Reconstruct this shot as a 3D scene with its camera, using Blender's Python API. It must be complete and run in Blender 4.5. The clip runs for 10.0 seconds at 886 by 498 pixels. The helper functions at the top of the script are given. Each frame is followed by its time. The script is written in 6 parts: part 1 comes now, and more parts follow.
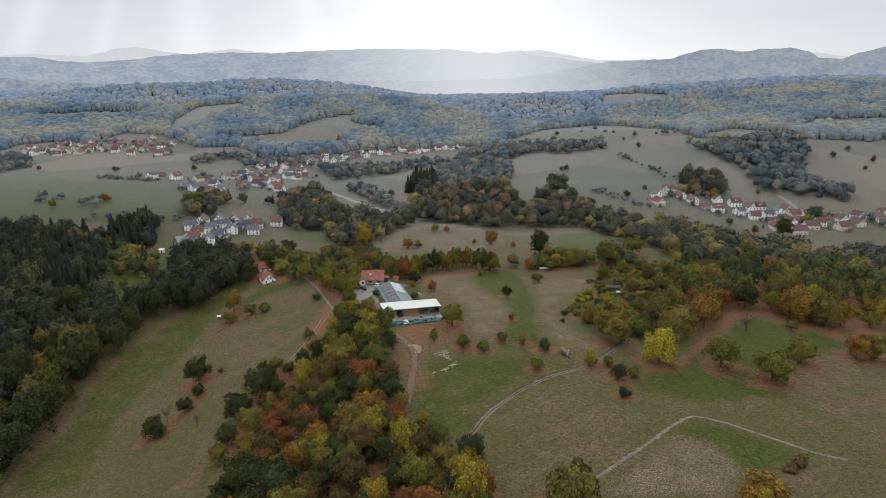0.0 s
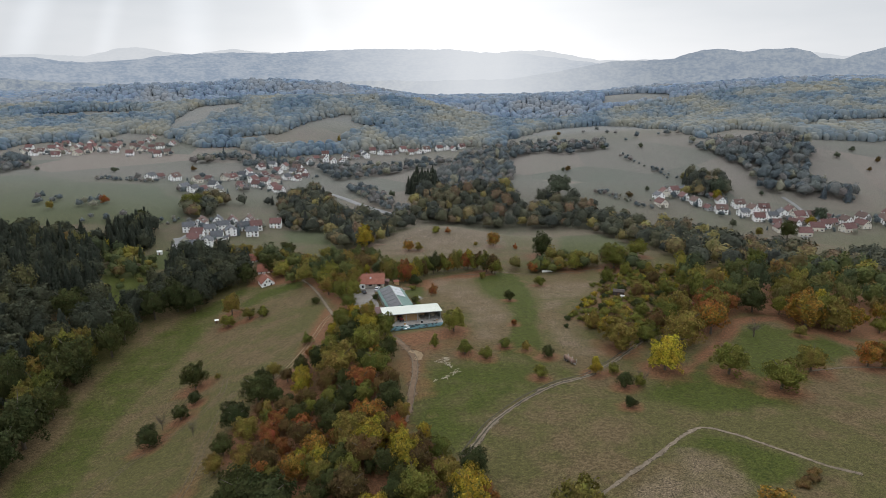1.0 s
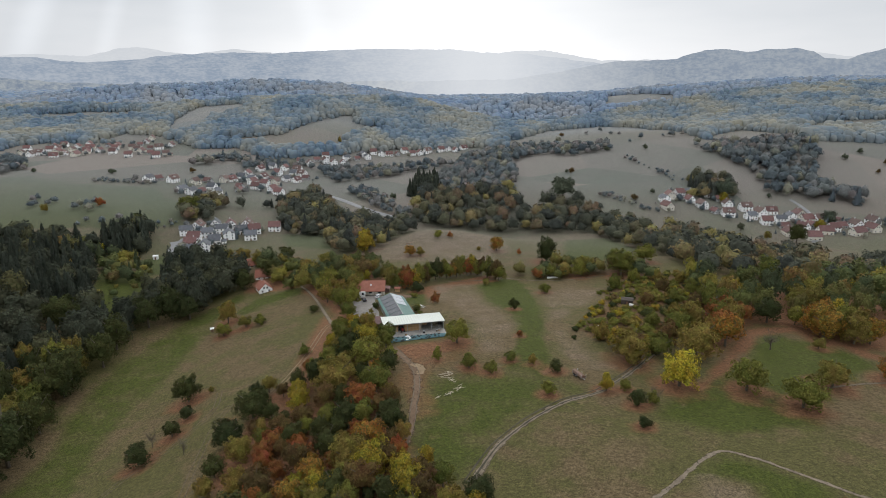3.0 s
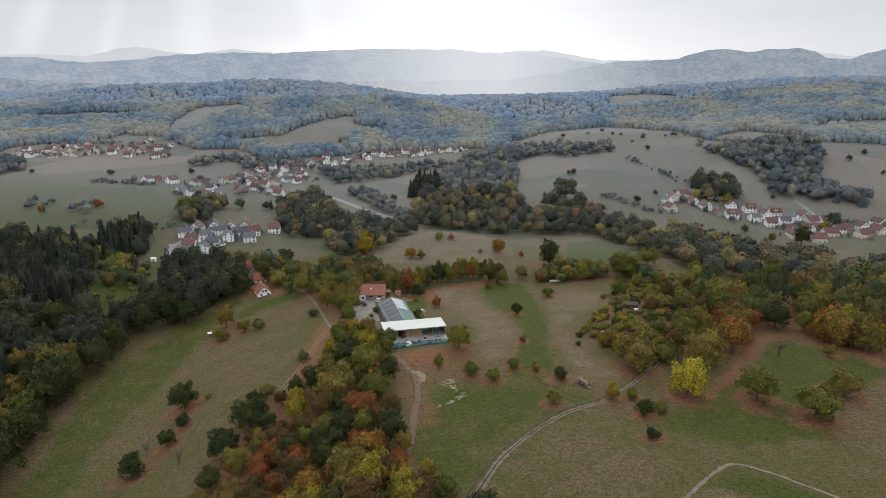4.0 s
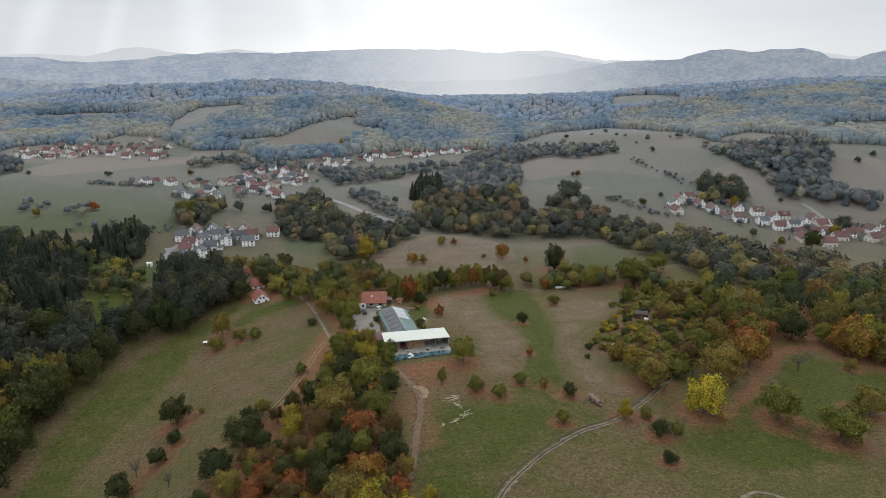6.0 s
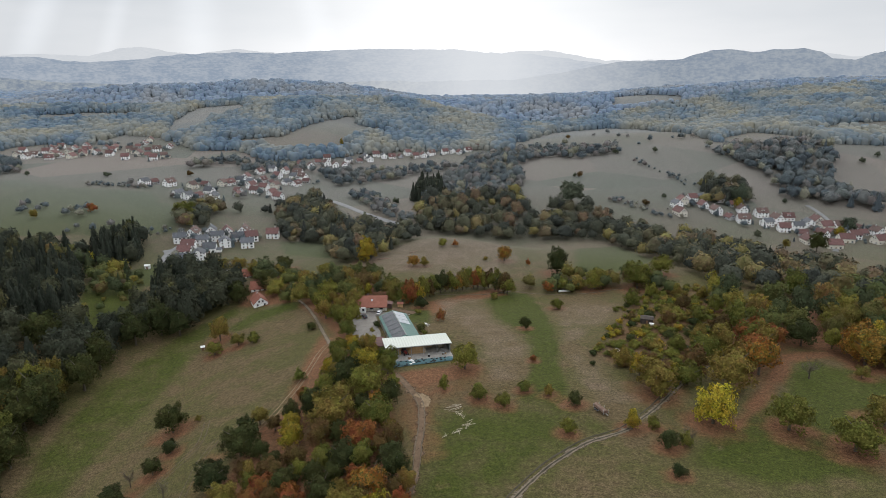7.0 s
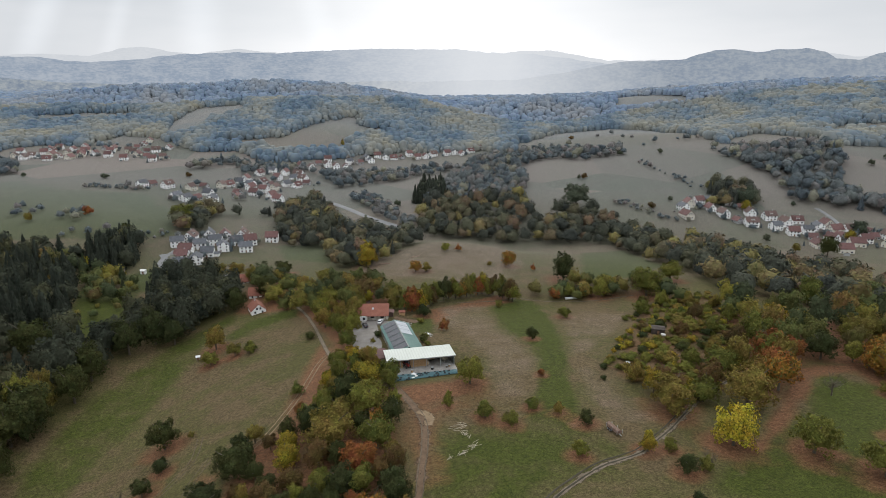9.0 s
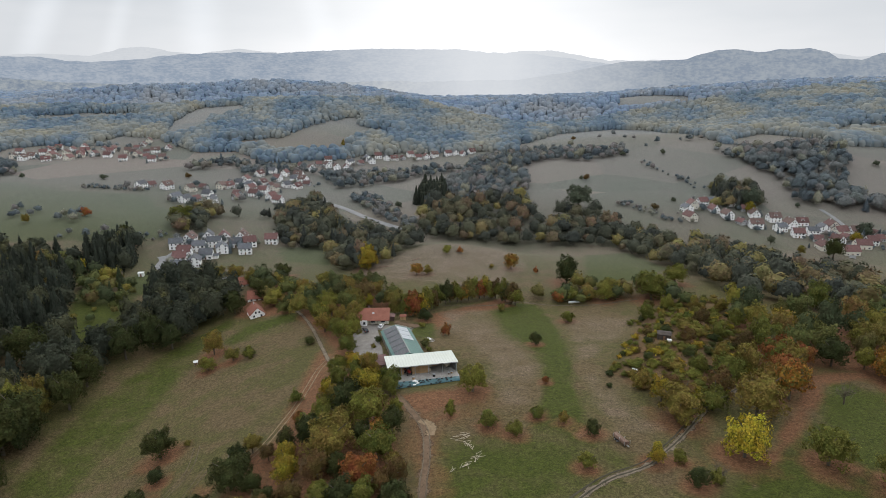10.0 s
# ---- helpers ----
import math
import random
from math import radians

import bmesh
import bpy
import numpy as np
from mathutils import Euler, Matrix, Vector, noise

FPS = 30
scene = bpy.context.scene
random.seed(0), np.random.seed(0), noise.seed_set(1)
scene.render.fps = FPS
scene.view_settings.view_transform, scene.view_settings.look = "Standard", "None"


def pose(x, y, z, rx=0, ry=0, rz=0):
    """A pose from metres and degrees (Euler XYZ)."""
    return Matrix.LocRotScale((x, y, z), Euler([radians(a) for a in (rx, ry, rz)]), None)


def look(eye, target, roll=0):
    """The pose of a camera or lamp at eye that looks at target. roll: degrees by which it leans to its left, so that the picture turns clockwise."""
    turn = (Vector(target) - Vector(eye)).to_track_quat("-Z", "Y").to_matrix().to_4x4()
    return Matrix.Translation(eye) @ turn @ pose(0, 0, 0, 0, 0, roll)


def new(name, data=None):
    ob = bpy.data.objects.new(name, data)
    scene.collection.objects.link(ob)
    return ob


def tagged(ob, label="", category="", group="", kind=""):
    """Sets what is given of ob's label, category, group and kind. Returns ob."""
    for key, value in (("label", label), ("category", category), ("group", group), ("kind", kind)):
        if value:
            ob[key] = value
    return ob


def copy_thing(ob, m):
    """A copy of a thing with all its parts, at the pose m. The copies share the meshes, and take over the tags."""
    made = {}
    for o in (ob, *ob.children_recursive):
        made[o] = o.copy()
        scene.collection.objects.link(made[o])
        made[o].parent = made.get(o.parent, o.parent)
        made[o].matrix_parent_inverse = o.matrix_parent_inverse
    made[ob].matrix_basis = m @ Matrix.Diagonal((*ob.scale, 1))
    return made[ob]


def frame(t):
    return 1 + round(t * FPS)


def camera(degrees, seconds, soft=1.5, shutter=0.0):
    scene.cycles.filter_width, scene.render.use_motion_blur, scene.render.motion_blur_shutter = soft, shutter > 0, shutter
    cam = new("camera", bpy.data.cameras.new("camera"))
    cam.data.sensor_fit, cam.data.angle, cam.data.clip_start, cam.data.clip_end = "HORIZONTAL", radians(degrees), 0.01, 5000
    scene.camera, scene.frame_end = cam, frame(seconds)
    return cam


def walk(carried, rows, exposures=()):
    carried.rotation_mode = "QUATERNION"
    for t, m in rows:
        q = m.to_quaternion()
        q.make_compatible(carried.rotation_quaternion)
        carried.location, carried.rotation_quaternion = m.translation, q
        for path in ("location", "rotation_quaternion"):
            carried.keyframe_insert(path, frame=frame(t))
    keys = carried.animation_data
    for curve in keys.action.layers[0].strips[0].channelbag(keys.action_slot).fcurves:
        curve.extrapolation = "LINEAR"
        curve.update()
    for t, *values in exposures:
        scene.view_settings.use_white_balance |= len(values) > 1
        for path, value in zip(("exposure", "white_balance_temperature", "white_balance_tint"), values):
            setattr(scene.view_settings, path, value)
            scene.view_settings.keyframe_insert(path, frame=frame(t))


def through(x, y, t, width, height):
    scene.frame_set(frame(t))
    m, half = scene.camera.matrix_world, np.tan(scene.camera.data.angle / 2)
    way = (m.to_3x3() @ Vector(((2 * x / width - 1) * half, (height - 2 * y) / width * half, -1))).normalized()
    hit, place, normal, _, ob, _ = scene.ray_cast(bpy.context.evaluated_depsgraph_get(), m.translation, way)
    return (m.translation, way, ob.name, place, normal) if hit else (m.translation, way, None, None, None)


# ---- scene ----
cam = camera(72.0, 10.0, soft=0.7)
ROWS = [
    (0.0, 0.0, 0.0, 105.0, 0.0, -16.518, 0.0),
    (0.5, -0.13, 2.53, 105.08, 0.033, -16.516, -0.005),
    (1.0, -0.27, 5.05, 105.15, 0.065, -16.514, -0.01),
    (1.5, -0.42, 7.57, 105.23, 0.098, -16.512, -0.015),
    (2.0, -0.57, 10.09, 105.31, 0.131, -16.511, -0.02),
    (2.5, -0.73, 12.6, 105.38, 0.165, -16.51, -0.025),
    (3.25, -0.99, 16.37, 105.49, 0.215, -16.509, -0.032),
    (4.0, -1.26, 20.13, 105.6, 0.265, -16.508, -0.04),
    (4.5, -1.45, 22.63, 105.67, 0.299, -16.507, -0.045),
    (5.0, -1.65, 25.13, 105.74, 0.333, -16.507, -0.05),
    (5.5, -1.86, 27.63, 105.81, 0.367, -16.507, -0.055),
    (6.25, -2.18, 31.38, 105.91, 0.419, -16.507, -0.062),
    (7.0, -2.52, 35.11, 106.01, 0.471, -16.508, -0.07),
    (7.5, -2.76, 37.6, 106.08, 0.506, -16.509, -0.075),
    (8.0, -3.01, 40.09, 106.14, 0.541, -16.51, -0.08),
    (8.5, -3.26, 42.57, 106.21, 0.576, -16.511, -0.085),
    (9.0, -3.52, 45.05, 106.27, 0.611, -16.512, -0.09),
    (9.5, -3.78, 47.53, 106.33, 0.647, -16.514, -0.095),
    (10.0, -4.06, 50.0, 106.39, 0.683, -16.515, -0.1),
]
walk(cam, [(t, pose(x, y, z, 90 + pitch, roll, yaw)) for t, x, y, z, yaw, pitch, roll in ROWS])

# ---- sky and sun ----
SUN_AZ, SUN_EL = 1.5, 16.0
CLOUD, ZENITH = 0.86, 2.38
world = bpy.data.worlds.new("overcast_sky")
scene.world = world
world.use_nodes = True
wn, wl = world.node_tree.nodes, world.node_tree.links
wn.clear()


def wnode(kind, **values):
    n = wn.new(kind)
    for k, v in values.items():
        n.inputs[k].default_value = v
    return n


w_out = wnode("ShaderNodeOutputWorld")
w_sky = wn.new("ShaderNodeTexSky")
w_sky.sky_type, w_sky.sun_disc = "NISHITA", False
w_sky.sun_elevation, w_sky.sun_rotation = radians(SUN_EL), radians(SUN_AZ)
w_bg = wnode("ShaderNodeBackground", Strength=0.05)
w_veil = wnode("ShaderNodeHueSaturation", Saturation=0.15, Value=0.2)
wl.new(w_sky.outputs[0], w_veil.inputs["Color"])
wl.new(w_veil.outputs[0], w_bg.inputs[0])
w_co = wn.new("ShaderNodeTexCoord")
w_map = wn.new("ShaderNodeMapping")
w_map.inputs["Scale"].default_value = (1.6, 1.6, 7.0)
wl.new(w_co.outputs["Generated"], w_map.inputs[0])
w_noise = wnode("ShaderNodeTexNoise", Scale=2.2, Detail=4.0, Roughness=0.5)
wl.new(w_map.outputs[0], w_noise.inputs["Vector"])
w_ramp = wn.new("ShaderNodeValToRGB")
w_ramp.color_ramp.elements[0].position, w_ramp.color_ramp.elements[0].color = 0.3, (0.64, 0.68, 0.73, 1)
w_ramp.color_ramp.elements[1].position, w_ramp.color_ramp.elements[1].color = 0.72, (0.75, 0.775, 0.815, 1)
wl.new(w_noise.outputs[0], w_ramp.inputs[0])


def wmath(op, a, b=0.0, c=0.0):
    n = wn.new("ShaderNodeMath")
    n.operation = op
    for sock, v in zip(n.inputs, (a, b, c)):
        if isinstance(v, (int, float)):
            sock.default_value = v
        else:
            wl.new(v, sock)
    return n.outputs[0]


def wrange(v, a, b, c, d):
    n = wn.new("ShaderNodeMapRange")
    n.interpolation_type = "SMOOTHSTEP"
    wl.new(v, n.inputs[0])
    for k, val in zip(range(1, 5), (a, b, c, d)):
        n.inputs[k].default_value = val
    return n.outputs[0]


# an overcast sky is brighter overhead than at its rim
w_sep = wn.new("ShaderNodeSeparateXYZ")
wl.new(w_co.outputs["Generated"], w_sep.inputs[0])
az = wmath("DIVIDE", w_sep.outputs[0], wmath("MAXIMUM", w_sep.outputs[1], 0.05))
el = w_sep.outputs[2]
rise = wrange(el, 0.11, 0.6, 1.0, ZENITH)
# the thin place in the cloud before the sun, and the shafts that slant down from it and from smaller gaps
ahead = wrange(w_sep.outputs[1], 0.3, 0.6, 0.0, 1.0)
glow = 0.0
for a0, e0, lean, half, top in ((0.03, 0.05, -0.75, 0.10, 0.22), (0.07, 0.03, -0.2, 0.06, 0.14), (-0.655, 0.03, 0.65, 0.04, 0.15), (-0.53, 0.03, 0.45, 0.025, 0.10), (-0.39, 0.03, 0.05, 0.05, 0.13), (-0.195, 0.03, -0.25, 0.035, 0.09)):
    mid = wmath("SUBTRACT", wmath("SUBTRACT", az, a0), wmath("MULTIPLY", wmath("SUBTRACT", el, e0), lean))
    across = wrange(wmath("ABSOLUTE", mid), 0.0, half, 1.0, 0.0)
    glow = wmath("ADD", glow, wmath("MULTIPLY", wmath("MULTIPLY", across, top), wrange(el, -0.03, 0.05, 0.25, 1.0)))
glow = wmath("MULTIPLY", glow, ahead)
w_cloud = wn.new("ShaderNodeBackground")
wl.new(w_ramp.outputs[0], w_cloud.inputs[0])
wl.new(wmath("MULTIPLY", wmath("ADD", rise, glow), CLOUD), w_cloud.inputs[1])
w_add = wn.new("ShaderNodeAddShader")
wl.new(w_bg.outputs[0], w_add.inputs[0])
wl.new(w_cloud.outputs[0], w_add.inputs[1])
wl.new(w_add.outputs[0], w_out.inputs[0])

sun = new("sun", bpy.data.lights.new("sun", "SUN"))
sun.data.energy, sun.data.angle, sun.data.color = 0.8, radians(14), (1.0, 0.95, 0.86)
sun.matrix_basis = look((0, 0, 500), (-500 * math.sin(radians(SUN_AZ)), -500 * math.cos(radians(SUN_AZ)), 500 - 500 * math.tan(radians(SUN_EL + 14))))

# ---- terrain ----
FAR_SWELL = [0.2, 0.1, 0.2, 7.2, -0.7, -3.0, -0.3, 1.3, 2.6, -0.2, 14.3, 0.3, -2.7, 0.2, 1.2, 0.8, 3.1, -3.4, 14.1, 22.1, 4.8, 3.7, 5.3, 31.6, 8.3, 28.3, 39.8, 9.2, 7.7, 9.2, 5.2, -16.7, -1.2, 19.7, 6.3, 0.5, -0.1, -0.9, -1.2, 6.4, 8.3, 1.8, -3.3, -6.0, -4.6, -5.2, -0.6, 0.9, -0.0]
MID_SWELL = [-7.1, -11.4, -11.3, 2.7, 1.0, 3.5, -3.1, 6.3, -8.9, -3.7, -35.6, -20.3, -4.4, -1.3, -24.7, 6.6, -3.9, -1.7, -23.1, 6.7, -18.6, -10.4, 10.4, -7.7, -1.0, 19.4, 5.3, -11.9, -12.5, 0.4]
NEAR_SWELL = [-2.4, -11.2, -2.0, 5.0, 1.7, 2.3, -3.0, 1.5, -10.6, 1.3, -0.5, -1.6, 0.7, -4.3, 9.8, -14.9, 2.9, 5.5, 0.1, 2.4, -3.2, 2.6, -6.5, 5.0, -6.7, -7.0, 5.0, -3.5, -7.0, -0.0, -0.2, 3.8, 1.5, 0.8, -2.7, 1.7, -2.6, -5.4, -2.0, -7.3, -2.6, -2.4]
HILLS = [
    (0, 452, 38, 20, 7), (45, 492, 25, 30, -6), (410, 735, 70, 60, 13), (-150, 925, 75, 60, 11),
    (-68, 895, 40, 30, -7), (-150, 1085, 130, 70, 10), (-500, 1400, 260, 150, 22), (575, 1110, 170, 120, 13),
    (800, 1500, 260, 180, 18), (385, 1030, 70, 60, -14), (-20, 1090, 80, 45, 16), (-360, 1230, 110, 60, 20),
    (-160, 1300, 120, 70, 16), (-650, 1180, 130, 70, 18), (240, 1230, 140, 60, 14), (820, 1150, 120, 90, 16),
    (430, 1300, 110, 80, 18), (-275, 478, 45, 30, 5), (660, 1040, 90, 80, 8),
    (-80, 1165, 75, 38, 13), (-80, 1080, 90, 30, -8), (-330, 1345, 100, 45, 9), (-330, 1170, 90, 26, -9), (150, 1250, 110, 40, 12),
    (140, 1150, 100, 30, -8), (-610, 1260, 140, 42, 14), (-600, 1170, 120, 30, -8), (-240, 1060, 70, 26, 9), (470, 1180, 90, 40, 12), (640, 1210, 80, 45, 12),
]


# levelled ground under the farm's buildings: centre, turn, half length, half width, level
PADS = [(-13.7, 247.8, 12.5, 13.0, 8.6, 0.75), (-22.5, 269.4, 107, 13.4, 5.9, -0.5), (-38.6, 307.0, 3, 8.0, 6.8, -4.3)]


def height(x, y):
    """The land's height: broad swells on three lattices, and single hills and hollows."""
    x, y = np.asarray(x, float), np.asarray(y, float)
    z = np.full(x.shape, -10.0)
    for x0, dx, nx, y0, dy, s, swell in ((-2400, 800, 7, -800, 800, 640, FAR_SWELL), (-500, 200, 6, 300, 200, 160, MID_SWELL), (-210, 70, 7, 110, 75, 58, NEAR_SWELL)):
        for k, a in enumerate(swell):
            z = z + a * np.exp(-((x - x0 - k % nx * dx) ** 2 + (y - y0 - k // nx * dy) ** 2) / (2 * s * s))
    for a, b, c, d, e in HILLS:
        z = z + e * np.exp(-((x - a) / c) ** 2 / 2 - ((y - b) / d) ** 2 / 2)
    for px, py, turn, hl, hw, level in PADS:
        c, s = math.cos(radians(turn)), math.sin(radians(turn))
        u, v = (x - px) * c + (y - py) * s, (y - py) * c - (x - px) * s
        w = np.clip(1.0 - np.hypot(np.maximum(np.abs(u) - hl, 0), np.maximum(np.abs(v) - hw, 0)) / 7.0, 0, 1)
        w = w * w * (3 - 2 * w)
        z = z * (1 - w) + level * w
    return z


def ground_z(x, y):
    return float(height(np.array([x]), np.array([y]))[0])


def inside(poly, x, y):
    """Which of the points lie in the polygon."""
    x, y = np.asarray(x, float), np.asarray(y, float)
    r = np.zeros(x.shape, bool)
    for (ax, ay), (bx, by) in zip(poly, poly[1:] + poly[:1]):
        if ay != by:
            r ^= ((ay > y) != (by > y)) & (x < (bx - ax) * (y - ay) / (by - ay) + ax)
    return r


def edge_distance(poly, x, y, closed=True):
    d = np.full(np.shape(x), 1e9)
    for (ax, ay), (bx, by) in zip(poly, poly[1:] + (poly[:1] if closed else [])):
        ll = (bx - ax) ** 2 + (by - ay) ** 2 + 1e-9
        u = np.clip(((x - ax) * (bx - ax) + (y - ay) * (by - ay)) / ll, 0, 1)
        d = np.minimum(d, np.hypot(x - ax - u * (bx - ax), y - ay - u * (by - ay)))
    return d


def soft_inside(poly, x, y, width):
    d = edge_distance(poly, x, y)
    return np.clip(0.5 + np.where(inside(poly, x, y), d, -d) / width, 0, 1)


DARK_TREES = [
    (-98.5, 221.2, 13.2, 11.8), (-92.6, 206.3, 5.7, 6.5), (-93.3, 195, 6.6, 7.5), (-97.8, 180.5, 8.5, 9.7),
    (30.8, 275.8, 6.8, 5.5), (62.9, 379.7, 18, 16.4), (-105.6, 400.8, 11.3, 12.8), (36.7, 201.5, 5.1, 5.8),
    (56.7, 176.6, 6, 6.8), (54.7, 163.5, 4.1, 4.6), (-15, 312.5, 7, 8), (279.7, 484.3, 18.1, 16),
    (-228.6, 454.7, 16.6, 11.6),
]
GREEN_TREES = [
    (3.7, 228.9, 11.2, 11), (98.4, 341.1, 17.8, 18.6), (77.1, 346.8, 12.8, 14.5), (93.4, 185.5, 12.7, 12.5),
    (104.8, 174.6, 11.8, 13.4), (7.5, 206.2, 6.3, 7.1), (14.6, 201.6, 5.1, 5.8), (51.2, 313.7, 6.6, 7.5),
    (-107.6, 285.3, 7.5, 8.5), (113.5, 259.8, 16.8, 15), (110.9, 585.8, 24.7, 28.1), (272.9, 606.2, 22.3, 21.2),
    (-210.3, 505, 18.2, 20.7),
]
OLIVE_TREES = [
    (-110.5, 300.2, 13.8, 10.8), (-3.7, 213.6, 6.1, 4.3), (122.4, 189, 10.2, 11.6), (22.2, 210.8, 4.5, 5.1),
    (29.7, 207.8, 4.2, 4.2), (31.5, 184.7, 5.1, 5.8), (-98.4, 290.6, 7, 7.9), (55.8, 187.1, 4.2, 4.8),
    (136.4, 220, 5.4, 5.6), (90.1, 236.6, 11, 12.5), (63.5, 208.5, 13.5, 15.3), (120.1, 368.9, 13.2, 15),
    (27.3, 108.7, 16.3, 13.3),
]
YELLOW_TREES = [
    (73.8, 189.3, 15.1, 13.5), (338.8, 541, 14.9, 16.9), (-232.8, 409.3, 8.8, 6.3), (-251.1, 403.7, 5.6, 6.4),
]
ORANGE_TREES = [
    (144.8, 193.9, 10.6, 10.9), (152.1, 194.9, 10.8, 11.2), (145.3, 231.7, 15.5, 15.5), (154.1, 227, 15.3, 12.3),
    (28.5, 234.9, 3.2, 3.3), (-23.5, 392.5, 8, 9.1), (-16.7, 392.9, 6.7, 7.6), (33.8, 407.2, 12.3, 10.2),
    (260.5, 492.6, 8.8, 7.4), (112.1, 247, 13.1, 14.9), (66.4, 106.2, 12.7, 13.6),
]
GOLD_TREES = [
    (49.9, 186.4, 7.3, 6.3), (-54.7, 407.7, 18.5, 15.9), (-60.5, 437, 13.5, 13),
    (6, 112.9, 14.9, 11.5), (-8.9, 133.5, 12.1, 10.4), (-18.2, 146.9, 12.6, 9.8), (-31.1, 140, 9.6, 9.5),
]
RIDGE_GREEN = [
    (-23.5, 193.6, 12.2, 12.2), (-28.6, 212.4, 14.0, 15.0), (-35.3, 175.5, 8.5, 8.0), (-1.3, 138.9, 8.0, 7.7),
    (-5.8, 121.5, 11.2, 11.2), (-33.3, 138.8, 7.7, 7.7),
    (-37.4, 181, 5.6, 5.4),
]
RIDGE_DARK = [
    (-16.4, 168.9, 10.8, 10.8), (-36.7, 222.6, 12.5, 13.0), (-13.5, 134.2, 8.9, 8.9), (-64.3, 192.4, 12.1, 13.1),
    (-67.6, 177.9, 10.5, 11.5), (-65.6, 160.9, 7.9, 7.9),
    (-40.3, 121.9, 15.5, 17.0),
    (-57, 188.7, 6.5, 6.5), (-49.8, 130.3, 13.4, 13.4), (-54.8, 128.7, 8.5, 8.5), (-30.5, 125, 8.2, 8.2), (-11.2, 123, 8, 8), (-34.1, 189.4, 7.5, 7.5),
    (-51.5, 180.5, 7, 6.8),
]
RIDGE_BROWN = [
    (-39.2, 188.9, 9.7, 9.7), (-22.2, 125.0, 10.8, 10.8), (-49.7, 174.0, 9.1, 9.1),
    (-47.4, 165.5, 6.2, 6.2), (-31.6, 179, 5.6, 5.6), (-60, 181, 5.5, 5.5), (-44.5, 179.5, 8, 8),
]
RIDGE_OLIVE = [
    (-37.3, 197.7, 14.5, 17.0), (-60.5, 167.2, 9.1, 9.1), (-64.9, 151.6, 6.8, 6.8), 
    (-54.4, 148.0, 9.5, 9.5),
    (-18.4, 186, 7, 6.7), (-29.5, 162.3, 6, 6),
]
RIDGE_RUST = [
    (-26.9, 182.1, 11.6, 11.6), (-41.0, 159.9, 8.7, 8.7), (-52.5, 163.9, 7.3, 7.3), (-45.3, 152.6, 6.5, 6.5),
    (-25.8, 167.3, 6.5, 6.5), (-50.9, 159.3, 6.6, 6.6), (-30.6, 152.9, 5.6, 5.6),
]
RIDGE_ORANGE = [
    (-35.4, 149.1, 8.9, 8.9), (-21.7, 161.0, 10.4, 10.4),
]
RIDGE_GOLD = [
    (-48.3, 190.7, 9.0, 9.0), (-11.2, 142.9, 9.4, 9.4), (-16.0, 117.8, 8.3, 8.3),
    (5.0, 123.0, 9.6, 9.6), (-38.3, 143.8, 6.8, 6.8),
    (-50.7, 200.2, 7.4, 7.4),
]
FARM_GOLD = [
    (-31.0, 231.8, 11.3, 11.3), (-39.5, 255.6, 8.4, 8.4), (-44.1, 335.6, 8.3, 6.4),
]
FARM_GREEN = [
    (-45.2, 273.8, 8.5, 8.5), (-52.9, 294.4, 10.5, 10.5), (-63.9, 332.0, 12.6, 12.6), (-20.4, 330.1, 10.8, 9.0),
]
FARM_OLIVE = [
    (-31.7, 332.6, 11.9, 11.9), (-77.8, 359.0, 9.2, 9.2), (-51.5, 333.6, 12.4, 11.2),
]
HAMLET_DARK = [
    (-105.8, 364.4, 14.5, 13.2), (-116.6, 346.4, 14.5, 13.2), (-129.2, 357.2, 12.1, 11.0), (-87.1, 341.6, 8.2, 7.4),
    (-91.5, 291.4, 4.7, 5.9), (-64.5, 291.5, 4.2, 5.3),
]
HAMLET_OLIVE = [
    (-145.9, 401.5, 11.1, 12.4), (-135.3, 402.8, 11.2, 12.4), (-121.3, 392.9, 10.9, 12.1), (-84.8, 366.4, 9.5, 10.6),
]
RIM_DARK = [
    (-156.2, 238.8, 23.0, 19.5), (-152.1, 258.7, 19.0, 15.5), (-154.7, 275.5, 19.0, 15.5), (-150.9, 299.9, 20.0, 17.0),
    (-143.5, 310.6, 20.0, 17.0), (-134.3, 310.5, 16.5, 14.0), (-157.1, 229.1, 21.0, 18.0), (-146.1, 188.6, 23.0, 19.5),
    (-143.7, 173.0, 20.0, 17.0), (-148.4, 208.4, 18.0, 15.0), (-154.2, 233.3, 17.0, 14.0),
    (-184.7, 285.8, 21.0, 18.0),
]
RIM_OLIVE = [
    (-165.8, 228.7, 16.7, 14.5), (-158.6, 209.7, 15.0, 13.1), (-224.4, 364.8, 12.2, 10.6), (-178.2, 248.7, 12.7, 11.1),
]
RIGHT_MIXED = {
    "dark": [(131.4, 247.3, 12.4, 12.4)], "olive": [(154.2, 265.0, 14.2, 14.2), (88.0, 212.0, 15.0, 16.7)], "orange": [(144.8, 237.7, 13.0, 13.0)],
    "green": [(154.7, 235.9, 14.5, 14.5), (170.1, 322.0, 16.2, 16.2)], "rust": [(120.6, 247.5, 10.2, 10.2), (107.6, 233.4, 12.5, 12.5)],
    "gold": [(133.5, 284.2, 11.7, 11.7), (142.9, 282.8, 9.2, 9.2), (198.1, 345.5, 8.1, 8.1), (210.5, 318.1, 9.2, 9.2)],
}
